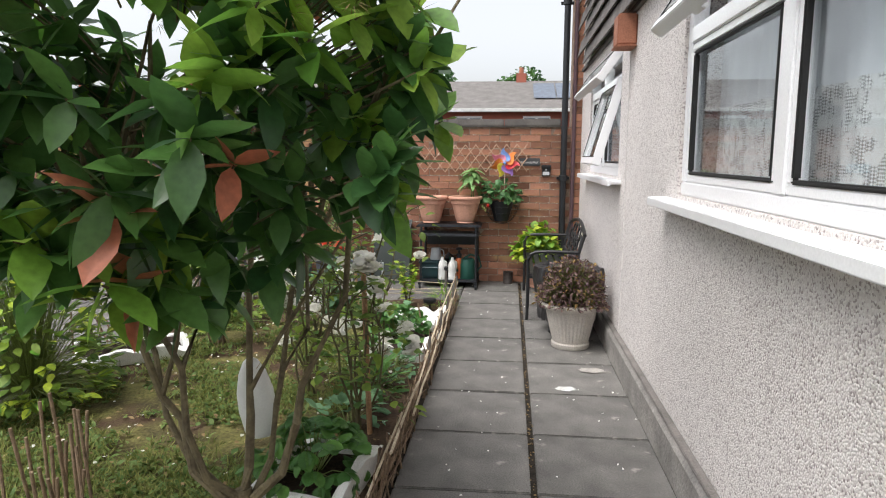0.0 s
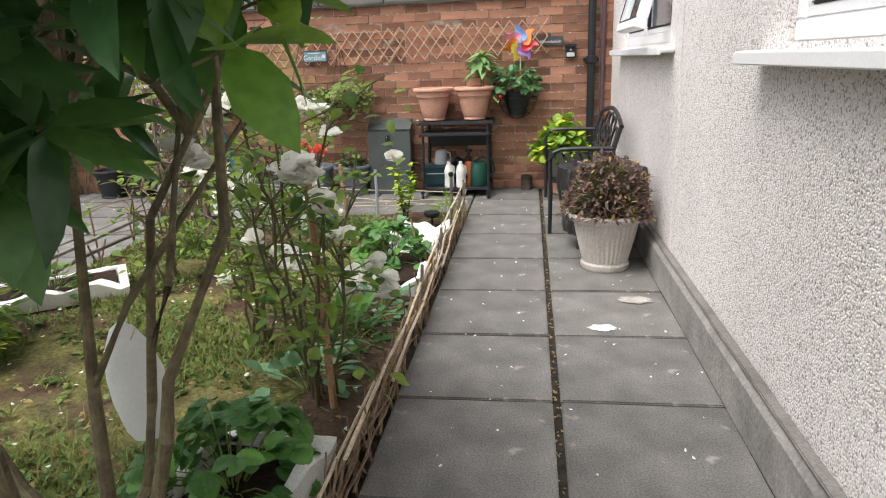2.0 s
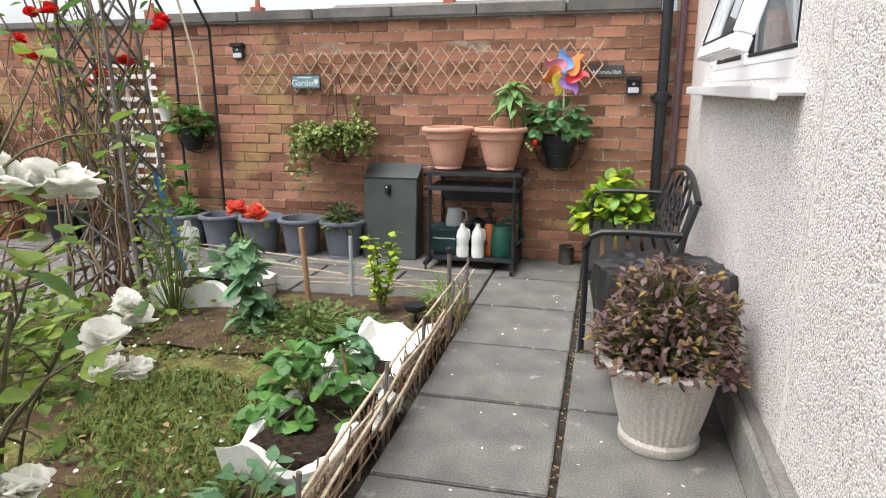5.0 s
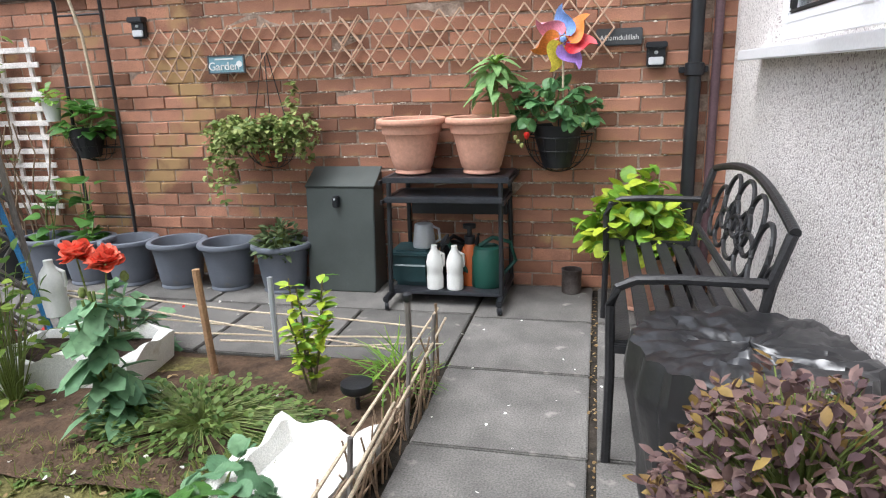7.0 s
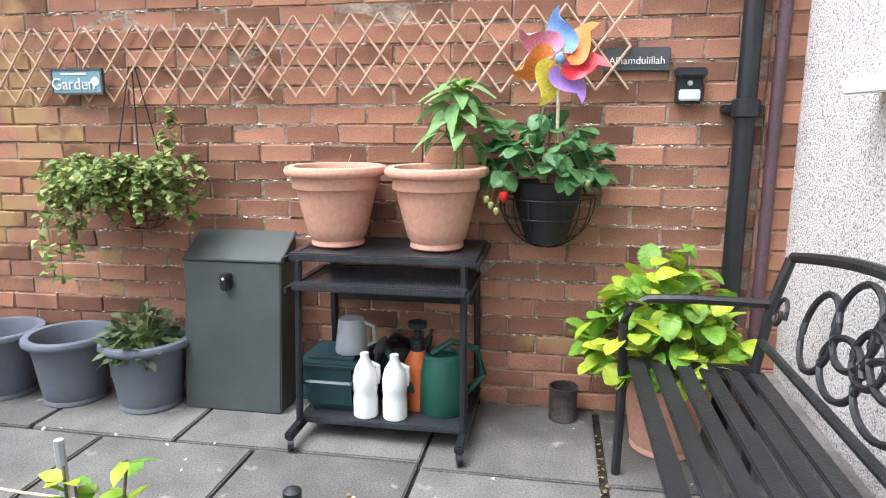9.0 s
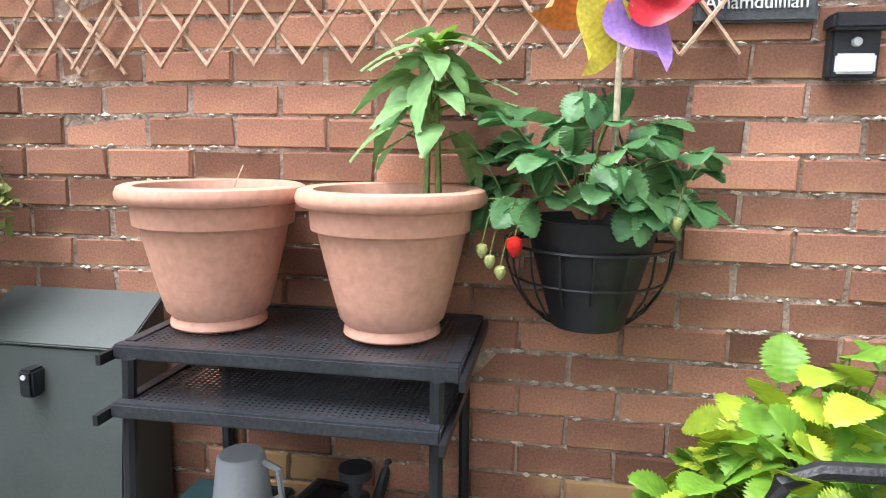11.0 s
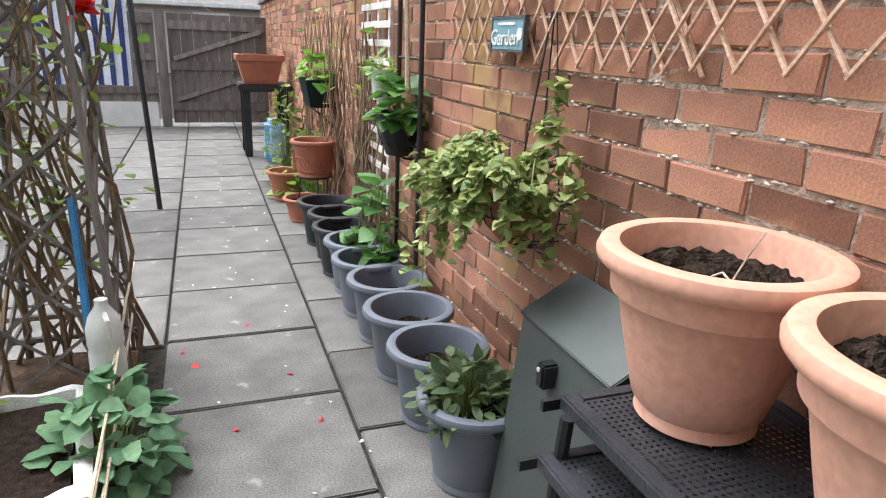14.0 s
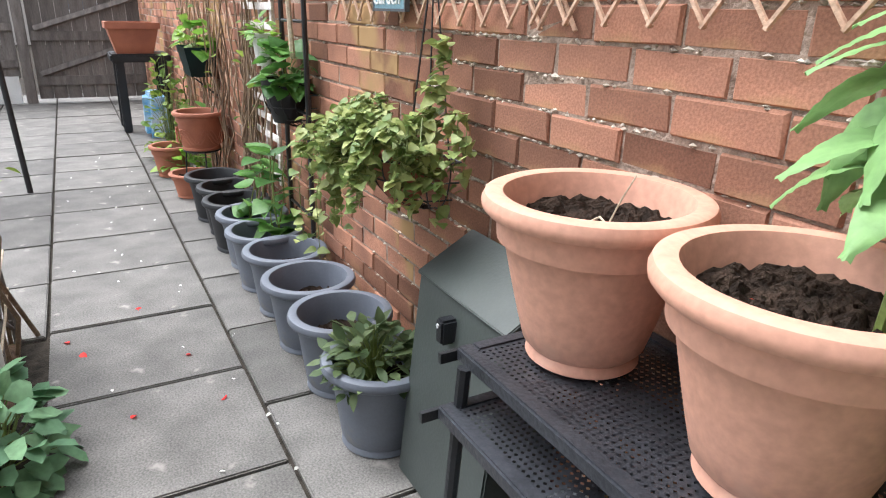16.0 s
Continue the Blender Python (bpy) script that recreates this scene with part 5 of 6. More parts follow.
hp = rim_pot("plant_pot", 0.22, 7.5, 0, 0.17, 0.11, 0.28, M_POT, "salmon terracotta pot beneath the yellowing hydrangea", soil=0.85)
leafy_mound("hydrangea", 0.19, 7.47, 0.34, 0.25, 0.22, 0.34, 280, 0.09, 0.04, L_HYD, "bushy yellow-green hydrangea in a pot by the downpipe", 71, TOOTH, 0.0, -0.1, fold=0.22, curl=0.3, droop=0.2, wild=0.9)


# ---- bench ----
def bench():
    t = thing("garden_bench", 0.04, 6.0, 0, "black cast iron garden bench with scrolled rings in the back", "bench")
    L = 1.28
    for yy in (0.0, L):
        part("front_leg", tube(bmesh.new(), ((0.0, yy, 0), (0.005, yy, 0.3), (0.0, yy, 0.52), (0.02, yy, 0.575), (0.07, yy, 0.6), (0.2, yy, 0.605), (0.42, yy, 0.6)), 0.015, n=8), M_IRON, t)
        part("back_leg", tube(bmesh.new(), ((0.4, yy, 0), (0.4, yy, 0.4), (0.43, yy, 0.6), (0.47, yy, 0.74)), 0.016, n=8), M_IRON, t)
        part("side_rail", boxm(bmesh.new(), 0.01, yy - 0.012, 0.37, 0.41, yy + 0.012, 0.4, 0.004), M_IRON, t)
    for i in range(6):
        x = 0.015 + 0.072 * i
        part("seat_slat", boxm(bmesh.new(), x, 0.0, 0.395 - 0.006 * i, x + 0.05, L, 0.41 - 0.006 * i, 0.004), M_IRON, t)

    def bp(y, z):
        return (0.415 + (z - 0.5) * 0.25, y, z)
    top = [bp(L * s, 0.745 + 0.075 * math.sin(math.pi * s)) for s in np.linspace(0, 1, 15)]
    part("top_rail", tube(bmesh.new(), top, 0.016, n=8), M_IRON, t)
    part("lower_rail", tube(bmesh.new(), [bp(0, 0.48), bp(L, 0.48)], 0.014, n=8), M_IRON, t)
    for cy, dz, ry, rz_ in ((0.18, 0.0, 0.09, 0.1), (0.36, 0.05, 0.1, 0.1), (0.36, -0.07, 0.1, 0.07), (0.56, 0.06, 0.12, 0.1), (0.56, -0.06, 0.12, 0.075), (0.76, 0.05, 0.1, 0.1), (0.76, -0.07, 0.1, 0.07), (0.92, -0.02, 0.09, 0.1), (0.46, 0.0, 0.07, 0.06), (0.66, 0.0, 0.07, 0.06)):
        mid = 0.605 + 0.035 * math.sin(math.pi * cy / L) + dz * 0.85
        part("ring", tube(bmesh.new(), [bp(cy + 0.04 + ry * math.cos(a), mid + rz_ * math.sin(a)) for a in np.linspace(0, 2 * math.pi, 25)], 0.009, n=6), M_IRON, t)
    for s in (0.04, 0.96):
        part("scroll", tube(bmesh.new(), [bp(L * s + (0.05 if s < 0.5 else -0.05) * (1 - a / 9) * math.cos(a), 0.58 + 0.06 * (1 - a / 9) * math.sin(a)) for a in np.linspace(0, 8, 22)], 0.007, n=6), M_IRON, t)


bench()
bag = thing("covered_stool", 0.36, 5.72, 0, "round stool wrapped in a creased black bin bag", "stool")
bm = bmesh.new()
rows = []
NA = 96
for k in range(30):
    s = k / 29
    row = []
    for i in range(NA):
        a = 2 * math.pi * i / NA
        if s < 0.45:
            r, z = 0.27 * s / 0.45, 0.52
        else:
            q = (s - 0.45) / 0.55
            r, z = 0.27 + 0.03 * min(1, q * 5) - 0.075 * q, 0.52 - 0.03 * min(1, q * 6) - 0.40 * q
        f = noise.noise(Vector((math.cos(a) * 2.4, math.sin(a) * 2.4, s * 2.5)))
        g = noise.noise(Vector((math.cos(a) * 7, math.sin(a) * 7, s * 1.2 + 9)))
        w = min(1, s * 2.2)
        g2 = 1 - abs(noise.noise(Vector((math.cos(a) * r * 14, math.sin(a) * r * 26, s * 2 + 3)))) * 2
        row.append(bm.verts.new(((r + w * (0.02 * f + 0.022 * g + 0.012 * math.sin(a * 23 + f * 6) * max(0, s - 0.4))) * math.cos(a), (r + w * (0.02 * f + 0.022 * g + 0.012 * math.sin(a * 23 + f * 6) * max(0, s - 0.4))) * math.sin(a), z + 0.016 * g2 + 0.02 * f * (1 - w * 0.5))))
    rows.append(row)
for r0, r1 in zip(rows, rows[1:]):
    for i in range(NA):
        bm.faces.new((r0[i], r1[i], r1[(i + 1) % NA], r0[(i + 1) % NA]))
bmesh.ops.remove_doubles(bm, verts=bm.verts, dist=0.0008)
part("bin_bag", bm, M_BAG, bag, "creased shiny black plastic")
for a in (0.6, 2.2, 3.8, 5.4):
    part("leg", tube(bmesh.new(), ((0.18 * math.cos(a), 0.18 * math.sin(a), 0), (0.15 * math.cos(a), 0.15 * math.sin(a), 0.45)), 0.014), M_IRON, bag)

# ---- urn planter ----
urn = thing("urn_planter", 0.345, 5.24, 0, "weathered cream fluted planter on the path", "planter")
part("body", lathe(bmesh.new(), ((0.135, 0), (0.142, 0.01), (0.142, 0.035), (0.13, 0.045)), 48), M_STONEPOT, urn)
part("fluted_bowl", lathe(bmesh.new(), ((0.13, 0.045), (0.152, 0.13), (0.172, 0.22), (0.186, 0.29)), 144, flute=0.018, nf=36), M_STONEPOT, urn)
part("rim", lathe(bmesh.new(), ((0.19, 0.288), (0.205, 0.295), (0.232, 0.312), (0.24, 0.328), (0.235, 0.344), (0.216, 0.346), (0.205, 0.328), (0.19, 0.3)), 48), M_STONEPOT, urn)
part("soil", lathe(bmesh.new(), ((0.196, 0.30), (0.1, 0.31), (0.001, 0.315)), 24), M_COMPOST, urn)
leafy_mound("heuchera_bush", 0.345, 5.24, 0.33, 0.26, 0.26, 0.34, 2500, 0.036, 0.0095, L_PURPLE, "dense purple-brown leafy bush in the cream planter", 81, LANCE, 0, -0.1, extra=(L_BRONZE, 0.14, "bronze and yellow leaves"), wild=1.3)


# ---- tree by the path ----
def photinia(x, y):
    rng = random.Random(91)
    t = thing("laurel_tree", x, y, 0, "multi-stemmed evergreen tree with glossy leaves and copper shoots", "tree")
    bm = bmesh.new()
    tube(bm, ((0, 0, -0.05), (0.005, 0, 0.12), (0, 0.01, 0.2)), 0.034, 0.031, 10)
    tips = []
    stems = [(-0.5, -0.05), (-0.66, 0.2), (0.03, 0.12), (0.2, 0.3), (0.42, 0.02), (-0.28, -0.2)]
    for i, (dx, dy) in enumerate(stems):
        mid = Vector((dx * 0.55, dy * 0.5, 0.62 + rng.uniform(-0.08, 0.08)))
        end = Vector((dx, dy, 1.15 + rng.uniform(-0.1, 0.15)))
        tube(bm, [(dx * 0.05, dy * 0.05, 0.12 + 0.03 * (i % 3)), Vector((dx * 0.35, dy * 0.35, 0.27)), Vector((dx * 0.46, dy * 0.5, 0.45)) + sphere_dir(rng) * 0.03, mid, Vector((dx * 0.8, dy * 0.75, 0.9)) + sphere_dir(rng) * 0.06, end], 0.015 if i % 2 else 0.02, 0.009, 8)
        if i % 3 != 1:
            tube(bm, [mid, mid + Vector((rng.uniform(-0.15, 0.15), rng.uniform(-0.15, 0.15), 0.2)), mid + Vector((rng.uniform(-0.3, 0.3), rng.uniform(-0.3, 0.3), 0.55))], 0.011, 0.006, 6)
        for k in range(6):
            tip = end + Vector((rng.uniform(-0.4, 0.4), rng.uniform(-0.4, 0.4), rng.uniform(0.1, 0.9)))
            tube(bm, curve_pts(end, tip, 0.05, 0.03, 4, rng), 0.013, 0.005, 6)
            tips.append(tip)
    part("trunk", bm, M_BARK, t)
    dark, lime, cop = [], [], []
    centre, rad = Vector((-0.12, -0.12, 1.68)), Vector((0.86, 0.8, 0.80))
    bmt = bmesh.new()
    n = 0
    while n < 530:
        d = sphere_dir(rng)
        r = rng.uniform(0.5, 1.0) ** 0.45 * (1 + 0.2 * noise.noise(d * 2.7))
        p = centre + Vector((d.x * rad.x * r, d.y * rad.y * r, d.z * rad.z * r))
        if n < 13:
            p = Vector((rng.uniform(0.3, 0.68), rng.uniform(-0.6, -0.1), rng.uniform(1.24, 1.45)))
            d, r = (p - centre).normalized(), 1.0
        elif p.x > 0.74 or p.z < 1.0 or (p.x > 0.55 and p.z < 1.2) or (p.y > -0.3 and p.z < 1.14) or (p.x > 0.15 and p.y > -0.25 and p.z < 1.45):
            continue
        n += 1
        out = Vector((d.x, d.y, max(d.z, -0.1) * 0.7 + 0.15)).normalized()
        q = p - out * 0.16 + Vector((0, 0, -0.04))
        tube(bmt, (q, p), 0.004, 0.0028, 4)
        kind = rng.random()
        young = r > 0.8 and (kind < 0.5 if d.z > -0.1 else kind < 0.22)
        copper = (kind > 0.93 and r > 0.85 and d.z > -0.5) or (kind > 0.8 and d.y < -0.55 and d.z < 0.3 and r > 0.9)
        m = rng.randint(5, 8)
        shoot = []
        for k in range(m):
            a = k * 2.4 + rng.uniform(-0.3, 0.3)
            side = out.cross(Vector((0.3, 0.1, 1))).normalized()
            up = side.cross(out)
            dirv = out * rng.uniform(0.25, 0.8) + side * math.cos(a) + up * math.sin(a) + Vector((0, 0, -0.25))
            ln = rng.uniform(0.1, 0.19)
            blade = (p - out * 0.02 * k * 0.5, dirv, ln, ln * rng.uniform(0.2, 0.26))
            (lime if young else dark).append(blade) if not (copper and k < 4) else shoot.append(blade)
        if shoot and len(cop) < 24:
            cop.append(shoot)
    part("twig_mass", bmt, M_BARK, t)["kind"] = "stuff"
    leaves("crown", dark, L_LAUREL, t, OVAL, 0.16, 0.16, "dark glossy leaves", 92)
    leaves("young_leaves", lime, L_LIME, t, OVAL, 0.16, 0.14, "fresh bright green leaves", 93)
    for i, shoot in enumerate(cop):
        leaves("copper_shoot", shoot, L_COPPER, t, OVAL, 0.22, 0.14, "copper-red young leaves", 94 + i)
    it = []
    for k in range(60):
        d = sphere_dir(rng, 0, 1)
        c = centre + Vector((d.x * rad.x, d.y * rad.y, d.z * rad.z)) * 0.98
        for q in range(26):
            e = sphere_dir(rng)
            it.append((c + e * 0.02, e, rng.uniform(0.02, 0.055), 0.0012))
    leaves("flower_heads", it, L_DEAD, t, BLADE, 0.0, 0.1, "spent brown flower sprays", 95)


photinia(-1.08, 2.55)
shrub2 = leafy_mound("golden_shrub", -2.8, 3.68, 0.12, 0.45, 0.42, 1.15, 900, 0.085, 0.022, L_ROSE, "rounded yellow-green leafy shrub beside the lawn", 97, extra=(L_HYD, 0.45, "golden young leaves"))


def flat_bottle(x, y, z, rz, label, tilt=0):
    t = thing("cut_bottle", x, y, z, label, "bottle")
    t.matrix_basis = pose(x, y, z, 0, tilt, rz)
    bm = bmesh.new()
    rows = []
    for zz, w in ((0.0, 0.05), (0.03, 0.064), (0.12, 0.076), (0.2, 0.074), (0.28, 0.055), (0.33, 0.03), (0.35, 0.002)):
        rows.append([bm.verts.new((w * math.cos(a), 0.5 * w * math.sin(a), zz)) for a in np.linspace(0, 2 * math.pi, 25)[:-1]])
    for a, b in zip(rows, rows[1:]):
        for k in range(24):
            bm.faces.new((a[k], a[(k + 1) % 24], b[(k + 1) % 24], b[k]))
    bm.faces.new(rows[0][::-1])
    part("body", bm, M_WHITEPLASTIC, t)
    part("string", tube(bmesh.new(), ((0, 0, 0.27), (0.05, -0.05, 0.34)), 0.002, n=4), M_CANE, t)


flat_bottle(-1.14, 2.9, 0.25, 20, "white plastic bottle hung in the tree as guard", -6)


cupm = thing("white_cup", -1.27, 2.5, 0, "small white plastic cup on a stick by the tree", "cup")
part("stick", tube(bmesh.new(), ((0, 0, -0.03), (0, 0, 0.12)), 0.006), M_TWIG, cupm)
part("cup", lathe(bmesh.new(), ((0.012, 0.09), (0.016, 0.12), (0.036, 0.145), (0.04, 0.15), (0.034, 0.15), (0.012, 0.125)), 20), M_WHITEPLASTIC, cupm)


# ---- roses ----
def rose_bloom(items, c, r, rng, n=22):
    for k in range(n):
        d = sphere_dir(rng, -0.3, 1)
        s = rng.uniform(0.3, 1)
        items.append((c + d * r * 0.1, d + sphere_dir(rng) * 0.2, r * (0.35 + 0.65 * s), r * 0.55 * s + r * 0.18))


def rose_bush(x, y, h, blooms, spread, petal, label, seed, bloom_r=0.05, leafn=330, stake=True):
    rng = random.Random(seed)
    t = thing("rose_bush", x, y, 0, label, "rose bush", "rose bushes")
    lv, ends = [], []
    for i in range(9):
        bm = bmesh.new()
        a = rng.uniform(0, 6.28)
        e = Vector((math.cos(a) * spread * rng.uniform(0.2, 0.8), math.sin(a) * spread * rng.uniform(0.2, 0.8), h * rng.uniform(0.5, 1)))
        pts = curve_pts((rng.uniform(-0.05, 0.05), rng.uniform(-0.05, 0.05), 0), e, 0.06, 0.03, 6, rng)
        tube(bm, pts, 0.007, 0.0035, 6)
        for k in range(7):
            b = pts[rng.randint(2, 6)]
            e2 = b + sphere_dir(rng, -0.2, 0.9) * rng.uniform(0.1, 0.3)
            tube(bm, curve_pts(b, e2, 0.02, 0.012, 3, rng), 0.004, 0.002, 5)
            ends.append(e2)
        part("stem", bm, M_TWIG if leafn < 250 else M_ROSEWOOD, t)
    for i in range(leafn):
        e = rng.choice(ends)
        p = e + sphere_dir(rng) * rng.uniform(0.01, 0.1)
        lv.append((p, sphere_dir(rng, -0.6, 0.6), rng.uniform(0.035, 0.07), rng.uniform(0.014, 0.024)))
    leaves("foliage", lv, L_ROSE, t, OVAL, 0.2, 0.2, seed=seed)
    for i in range(blooms):
        e = rng.choice(ends) + sphere_dir(rng) * 0.03
        for q in range(rng.choice((1, 2, 3, 4))):
            pt = []
            rose_bloom(pt, e + sphere_dir(rng) * bloom_r * (0.0 if q == 0 else 1.2), bloom_r * rng.uniform(0.75, 1.15), rng, 22)
            leaves("bloom", pt, petal, t, ROUND, 0.35, -0.25, "open bloom", seed + i)
    if stake:
        part("stake", tube(bmesh.new(), ((0.06, -0.05, -0.05), (0.03, -0.03, h * 0.8)), 0.014, n=8), M_STAKE, t, "pale wooden stake")
    return t


rose_bush(-0.86, 3.5, 1.12, 13, 0.42, L_PETAL, "white rose bush tied to a wooden stake", 101, 0.046, 300)
rose_bush(-1.3, 3.98, 1.2, 9, 0.45, L_PETAL, "white rose bush with woody stems on the lawn", 103, 0.056, 300, False)
rose_bush(-2.25, 4.9, 0.9, 0, 0.3, L_PETAL, "thin leafy rose shoots in the lawn", 104, 0.03, 200, False)


# ---- twig edging and canes ----
def twig_fence():
    rng = random.Random(111)
    t = thing("twig_edging", -0.625, 2.0, 0, "low woven twig edging between bed and path", "edging")
    bm = bmesh.new()
    for i in range(300):
        y = rng.uniform(-2.0, 4.5)
        tube(bm, ((rng.uniform(-0.05, 0.03), y, -0.02), (rng.uniform(-0.05, 0.045), y + rng.uniform(-0.12, 0.12), rng.uniform(0.08, 0.24))), rng.uniform(0.003, 0.007), 0.003, 5)
    for i in range(60):
        y = rng.uniform(-2, 4.0)
        tube(bm, curve_pts((rng.uniform(-0.04, 0.03), y, rng.uniform(0.02, 0.16)), (rng.uniform(-0.04, 0.03), y + rng.uniform(0.4, 0.9), rng.uniform(0.02, 0.18)), 0, 0.012, 5, rng), 0.0045, 0.003, 5)
    part("twig_mass", bm, M_TWIG, t)["kind"] = "stuff"
    for y0, y1, z0, z1, dx in ((-1.5, 1.4, 0.16, 0.18, 0.02), (0.9, 3.0, 0.2, 0.17, 0.03), (1.5, 3.9, 0.12, 0.2, 0.035), (2.2, 4.6, 0.2, 0.26, 0.01), (2.9, 4.65, 0.1, 0.2, 0.03)):
        part("cane", tube(bmesh.new(), curve_pts((dx, y0, z0), (dx - 0.02, y1, z1), 0.02, 0.01, 7, rng), 0.0065, 0.005, 6), M_CANE, t, "bleached long cane")
    for y in (2.3, 3.0, 3.5, 4.05, 4.4):
        part("peg", tube(bmesh.new(), ((0.0, y, -0.03), (0.02, y + 0.02, 0.3)), 0.008, n=6), M_GREYWOOD, t)


twig_fence()
rail = thing("cane_rail", -1.8, 6.5, 0, "pale canes tied along the back of the flower bed", "edging")
rng = random.Random(115)
for x0, x1, z0, z1 in ((-1.3, 1.15, 0.34, 0.2), (-0.3, 1.1, 0.12, 0.15), (-1.2, 0.4, 0.22, 0.16), (-0.6, 1.0, 0.28, 0.1), (0.2, 1.2, 0.1, 0.13)):
    part("cane", tube(bmesh.new(), curve_pts((x0, 0, z0), (x1, rng.uniform(-0.06, 0.04), z1), -0.01, 0.006, 6, rng), 0.005, 0.004, 6), M_CANE, rail)


def stake(x, y, h, material, label, r=0.013, cap=None, lean=(0, 0)):
    t = thing("garden_stake", x, y, 0, label, "stake", "garden stakes")
    part("pole", tube(bmesh.new(), ((0, 0, -0.05), (lean[0], lean[1], h)), r, n=8), material, t)
    if cap:
        part("cap", lathe(bmesh.new(), ((0.014, h - 0.01), (0.02, h), (0.02, h + 0.02), (0.005, h + 0.028)), 14), cap, t)


stake(-1.54, 6.35, 0.47, M_STAKE, "round brown wooden stake in the bed", 0.016, None, (-0.03, 0))
stake(-1.33, 6.5, 0.4, M_CLEARPLASTIC, "grey plastic tube stake in the bed", 0.012)
stake(-0.71, 6.42, 0.36, M_GREYWOOD, "grey stake with a dark cap at the bed corner", 0.013, M_BLACK)
stake(-0.63, 6.55, 0.3, M_TWIG, "thin twig stake at the bed corner", 0.006)
stake(-0.7, 5.0, 0.35, M_TWIG, "thin leaning twig beside the tray", 0.006, None, (-0.08, 0.02))
rng = random.Random(116)
for i in range(22):
    stake(-1.95 + rng.uniform(-0.3, 0.3), 2.6 + rng.uniform(-0.25, 0.3), rng.uniform(0.2, 0.5), M_TWIG, "dry cut stem standing in the lawn", 0.007, None, (rng.uniform(-0.05, 0.05), rng.uniform(-0.05, 0.05)))
sd = thing("solar_stake_light", -0.83, 6.14, 0, "round black solar stake light in the bed", "lamp")
part("post", tube(bmesh.new(), ((0, 0, -0.03), (0, 0, 0.1)), 0.009), M_BLACK, sd)
part("head", lathe(bmesh.new(), ((0.03, 0.09), (0.055, 0.105), (0.06, 0.12), (0.058, 0.135), (0.03, 0.14), (0.001, 0.14)), 28), M_BLACK, sd)


# ---- polystyrene trays ----
def tray(x, y, lx, ly, h, rz, label, seed, broken=0.03, earth=0.6):
    rng = random.Random(seed)
    t = thing("polystyrene_tray", x, y, 0.02, label, "planter", "polystyrene trays", rz)
    bm = bmesh.new()
    n = 56
    rows = []
    for k, (off, z, nz) in enumerate(((0.0, 0.0, 0), (0.012, h, 1), (-0.01, h + 0.006, 1), (-0.032, h, 1), (-0.045, 0.03, 0))):
        row = []
        for i in range(n):
            a = i / n * 4
            sd_, u = int(a), a - int(a)
            cx = (-1 + 2 * u, 1, 1 - 2 * u, -1)[sd_] * (lx / 2 + off)
            cy = (-1, -1 + 2 * u, 1, 1 - 2 * u)[sd_] * (ly / 2 + off)
            dip = broken * (0.5 + noise.noise(Vector((cx * 7, cy * 7, seed)))) if nz else 0
            row.append(bm.verts.new((cx, cy, max(0.0, z - max(0, dip) * 1.6))))
        rows.append(row)
    for r0, r1 in zip(rows, rows[1:]):
        for i in range(n):
            bm.faces.new((r0[i], r0[(i + 1) % n], r1[(i + 1) % n], r1[i]))
    bm.faces.new(rows[0][::-1])
    part("tray", bm, M_FOAM, t)
    part("tray_floor", boxm(bmesh.new(), -lx / 2 + 0.03, -ly / 2 + 0.03, 0.004, lx / 2 - 0.03, ly / 2 - 0.03, 0.035), M_FOAM, t)
    part("soil", boxm(bmesh.new(), -lx / 2 + 0.045, -ly / 2 + 0.045, 0.036, lx / 2 - 0.045, -ly / 2 + 0.045 + (ly - 0.09) * (1.0 if earth > 0.5 else 0.4), max(0.045, h * earth)), M_COMPOST, t)
    return t


tray(-0.9, 2.86, 0.36, 0.5, 0.15, -6, "chipped white polystyrene tray of strawberries by the path", 1)
strawberry_plant(-0.92, 2.88, 0.1, 0.23, 0.27, 0.26, 80, L_STRAW, "leafy strawberry plant in a white polystyrene tray", 121)
tray(-0.84, 4.93, 0.36, 0.6, 0.13, -8, "broken white polystyrene tray of strawberries by the path", 2, 0.06)
strawberry_plant(-0.93, 5.08, 0.08, 0.25, 0.27, 0.26, 80, L_STRAW, "large leafy strawberry plant in a white tray", 122)
tray(-0.85, 5.6, 0.34, 0.56, 0.14, -5, "chipped white polystyrene tray half full of soil", 3, 0.06, 0.3)
strawberry_plant(-0.97, 5.45, 0.1, 0.13, 0.13, 0.15, 14, L_BLUEGREEN, "small strawberry plant with bluish leaves", 123)
tray(-2.1, 6.26, 0.6, 0.36, 0.17, 8, "white polystyrene tray at the back of the bed", 4, 0.05)
tray(-2.72, 4.55, 0.7, 0.36, 0.13, 35, "white polystyrene tray at the lawn's edge", 5, 0.05)
leafy_mound("low_plant", -2.72, 4.53, 0.08, 0.22, 0.16, 0.16, 90, 0.055, 0.02, L_WEED, "low green plants in the white tray", 131)
leafy_mound("iris_clump", -0.9, 4.05, 0.0, 0.1, 0.1, 0.2, 40, 0.2, 0.016, L_STRAW, "clump of strappy green leaves in the border", 132, LANCE, zmin=0.1)
leafy_mound("poppy_foliage", -0.95, 3.6, 0.02, 0.18, 0.3, 0.16, 60, 0.09, 0.03, L_BLUEGREEN, "low grey-green poppy leaves along the border", 133)
leafy_mound("low_plant", -0.86, 4.45, 0.02, 0.15, 0.25, 0.15, 80, 0.06, 0.022, L_BLUEGREEN, "low blue-green leaves in the border", 134)
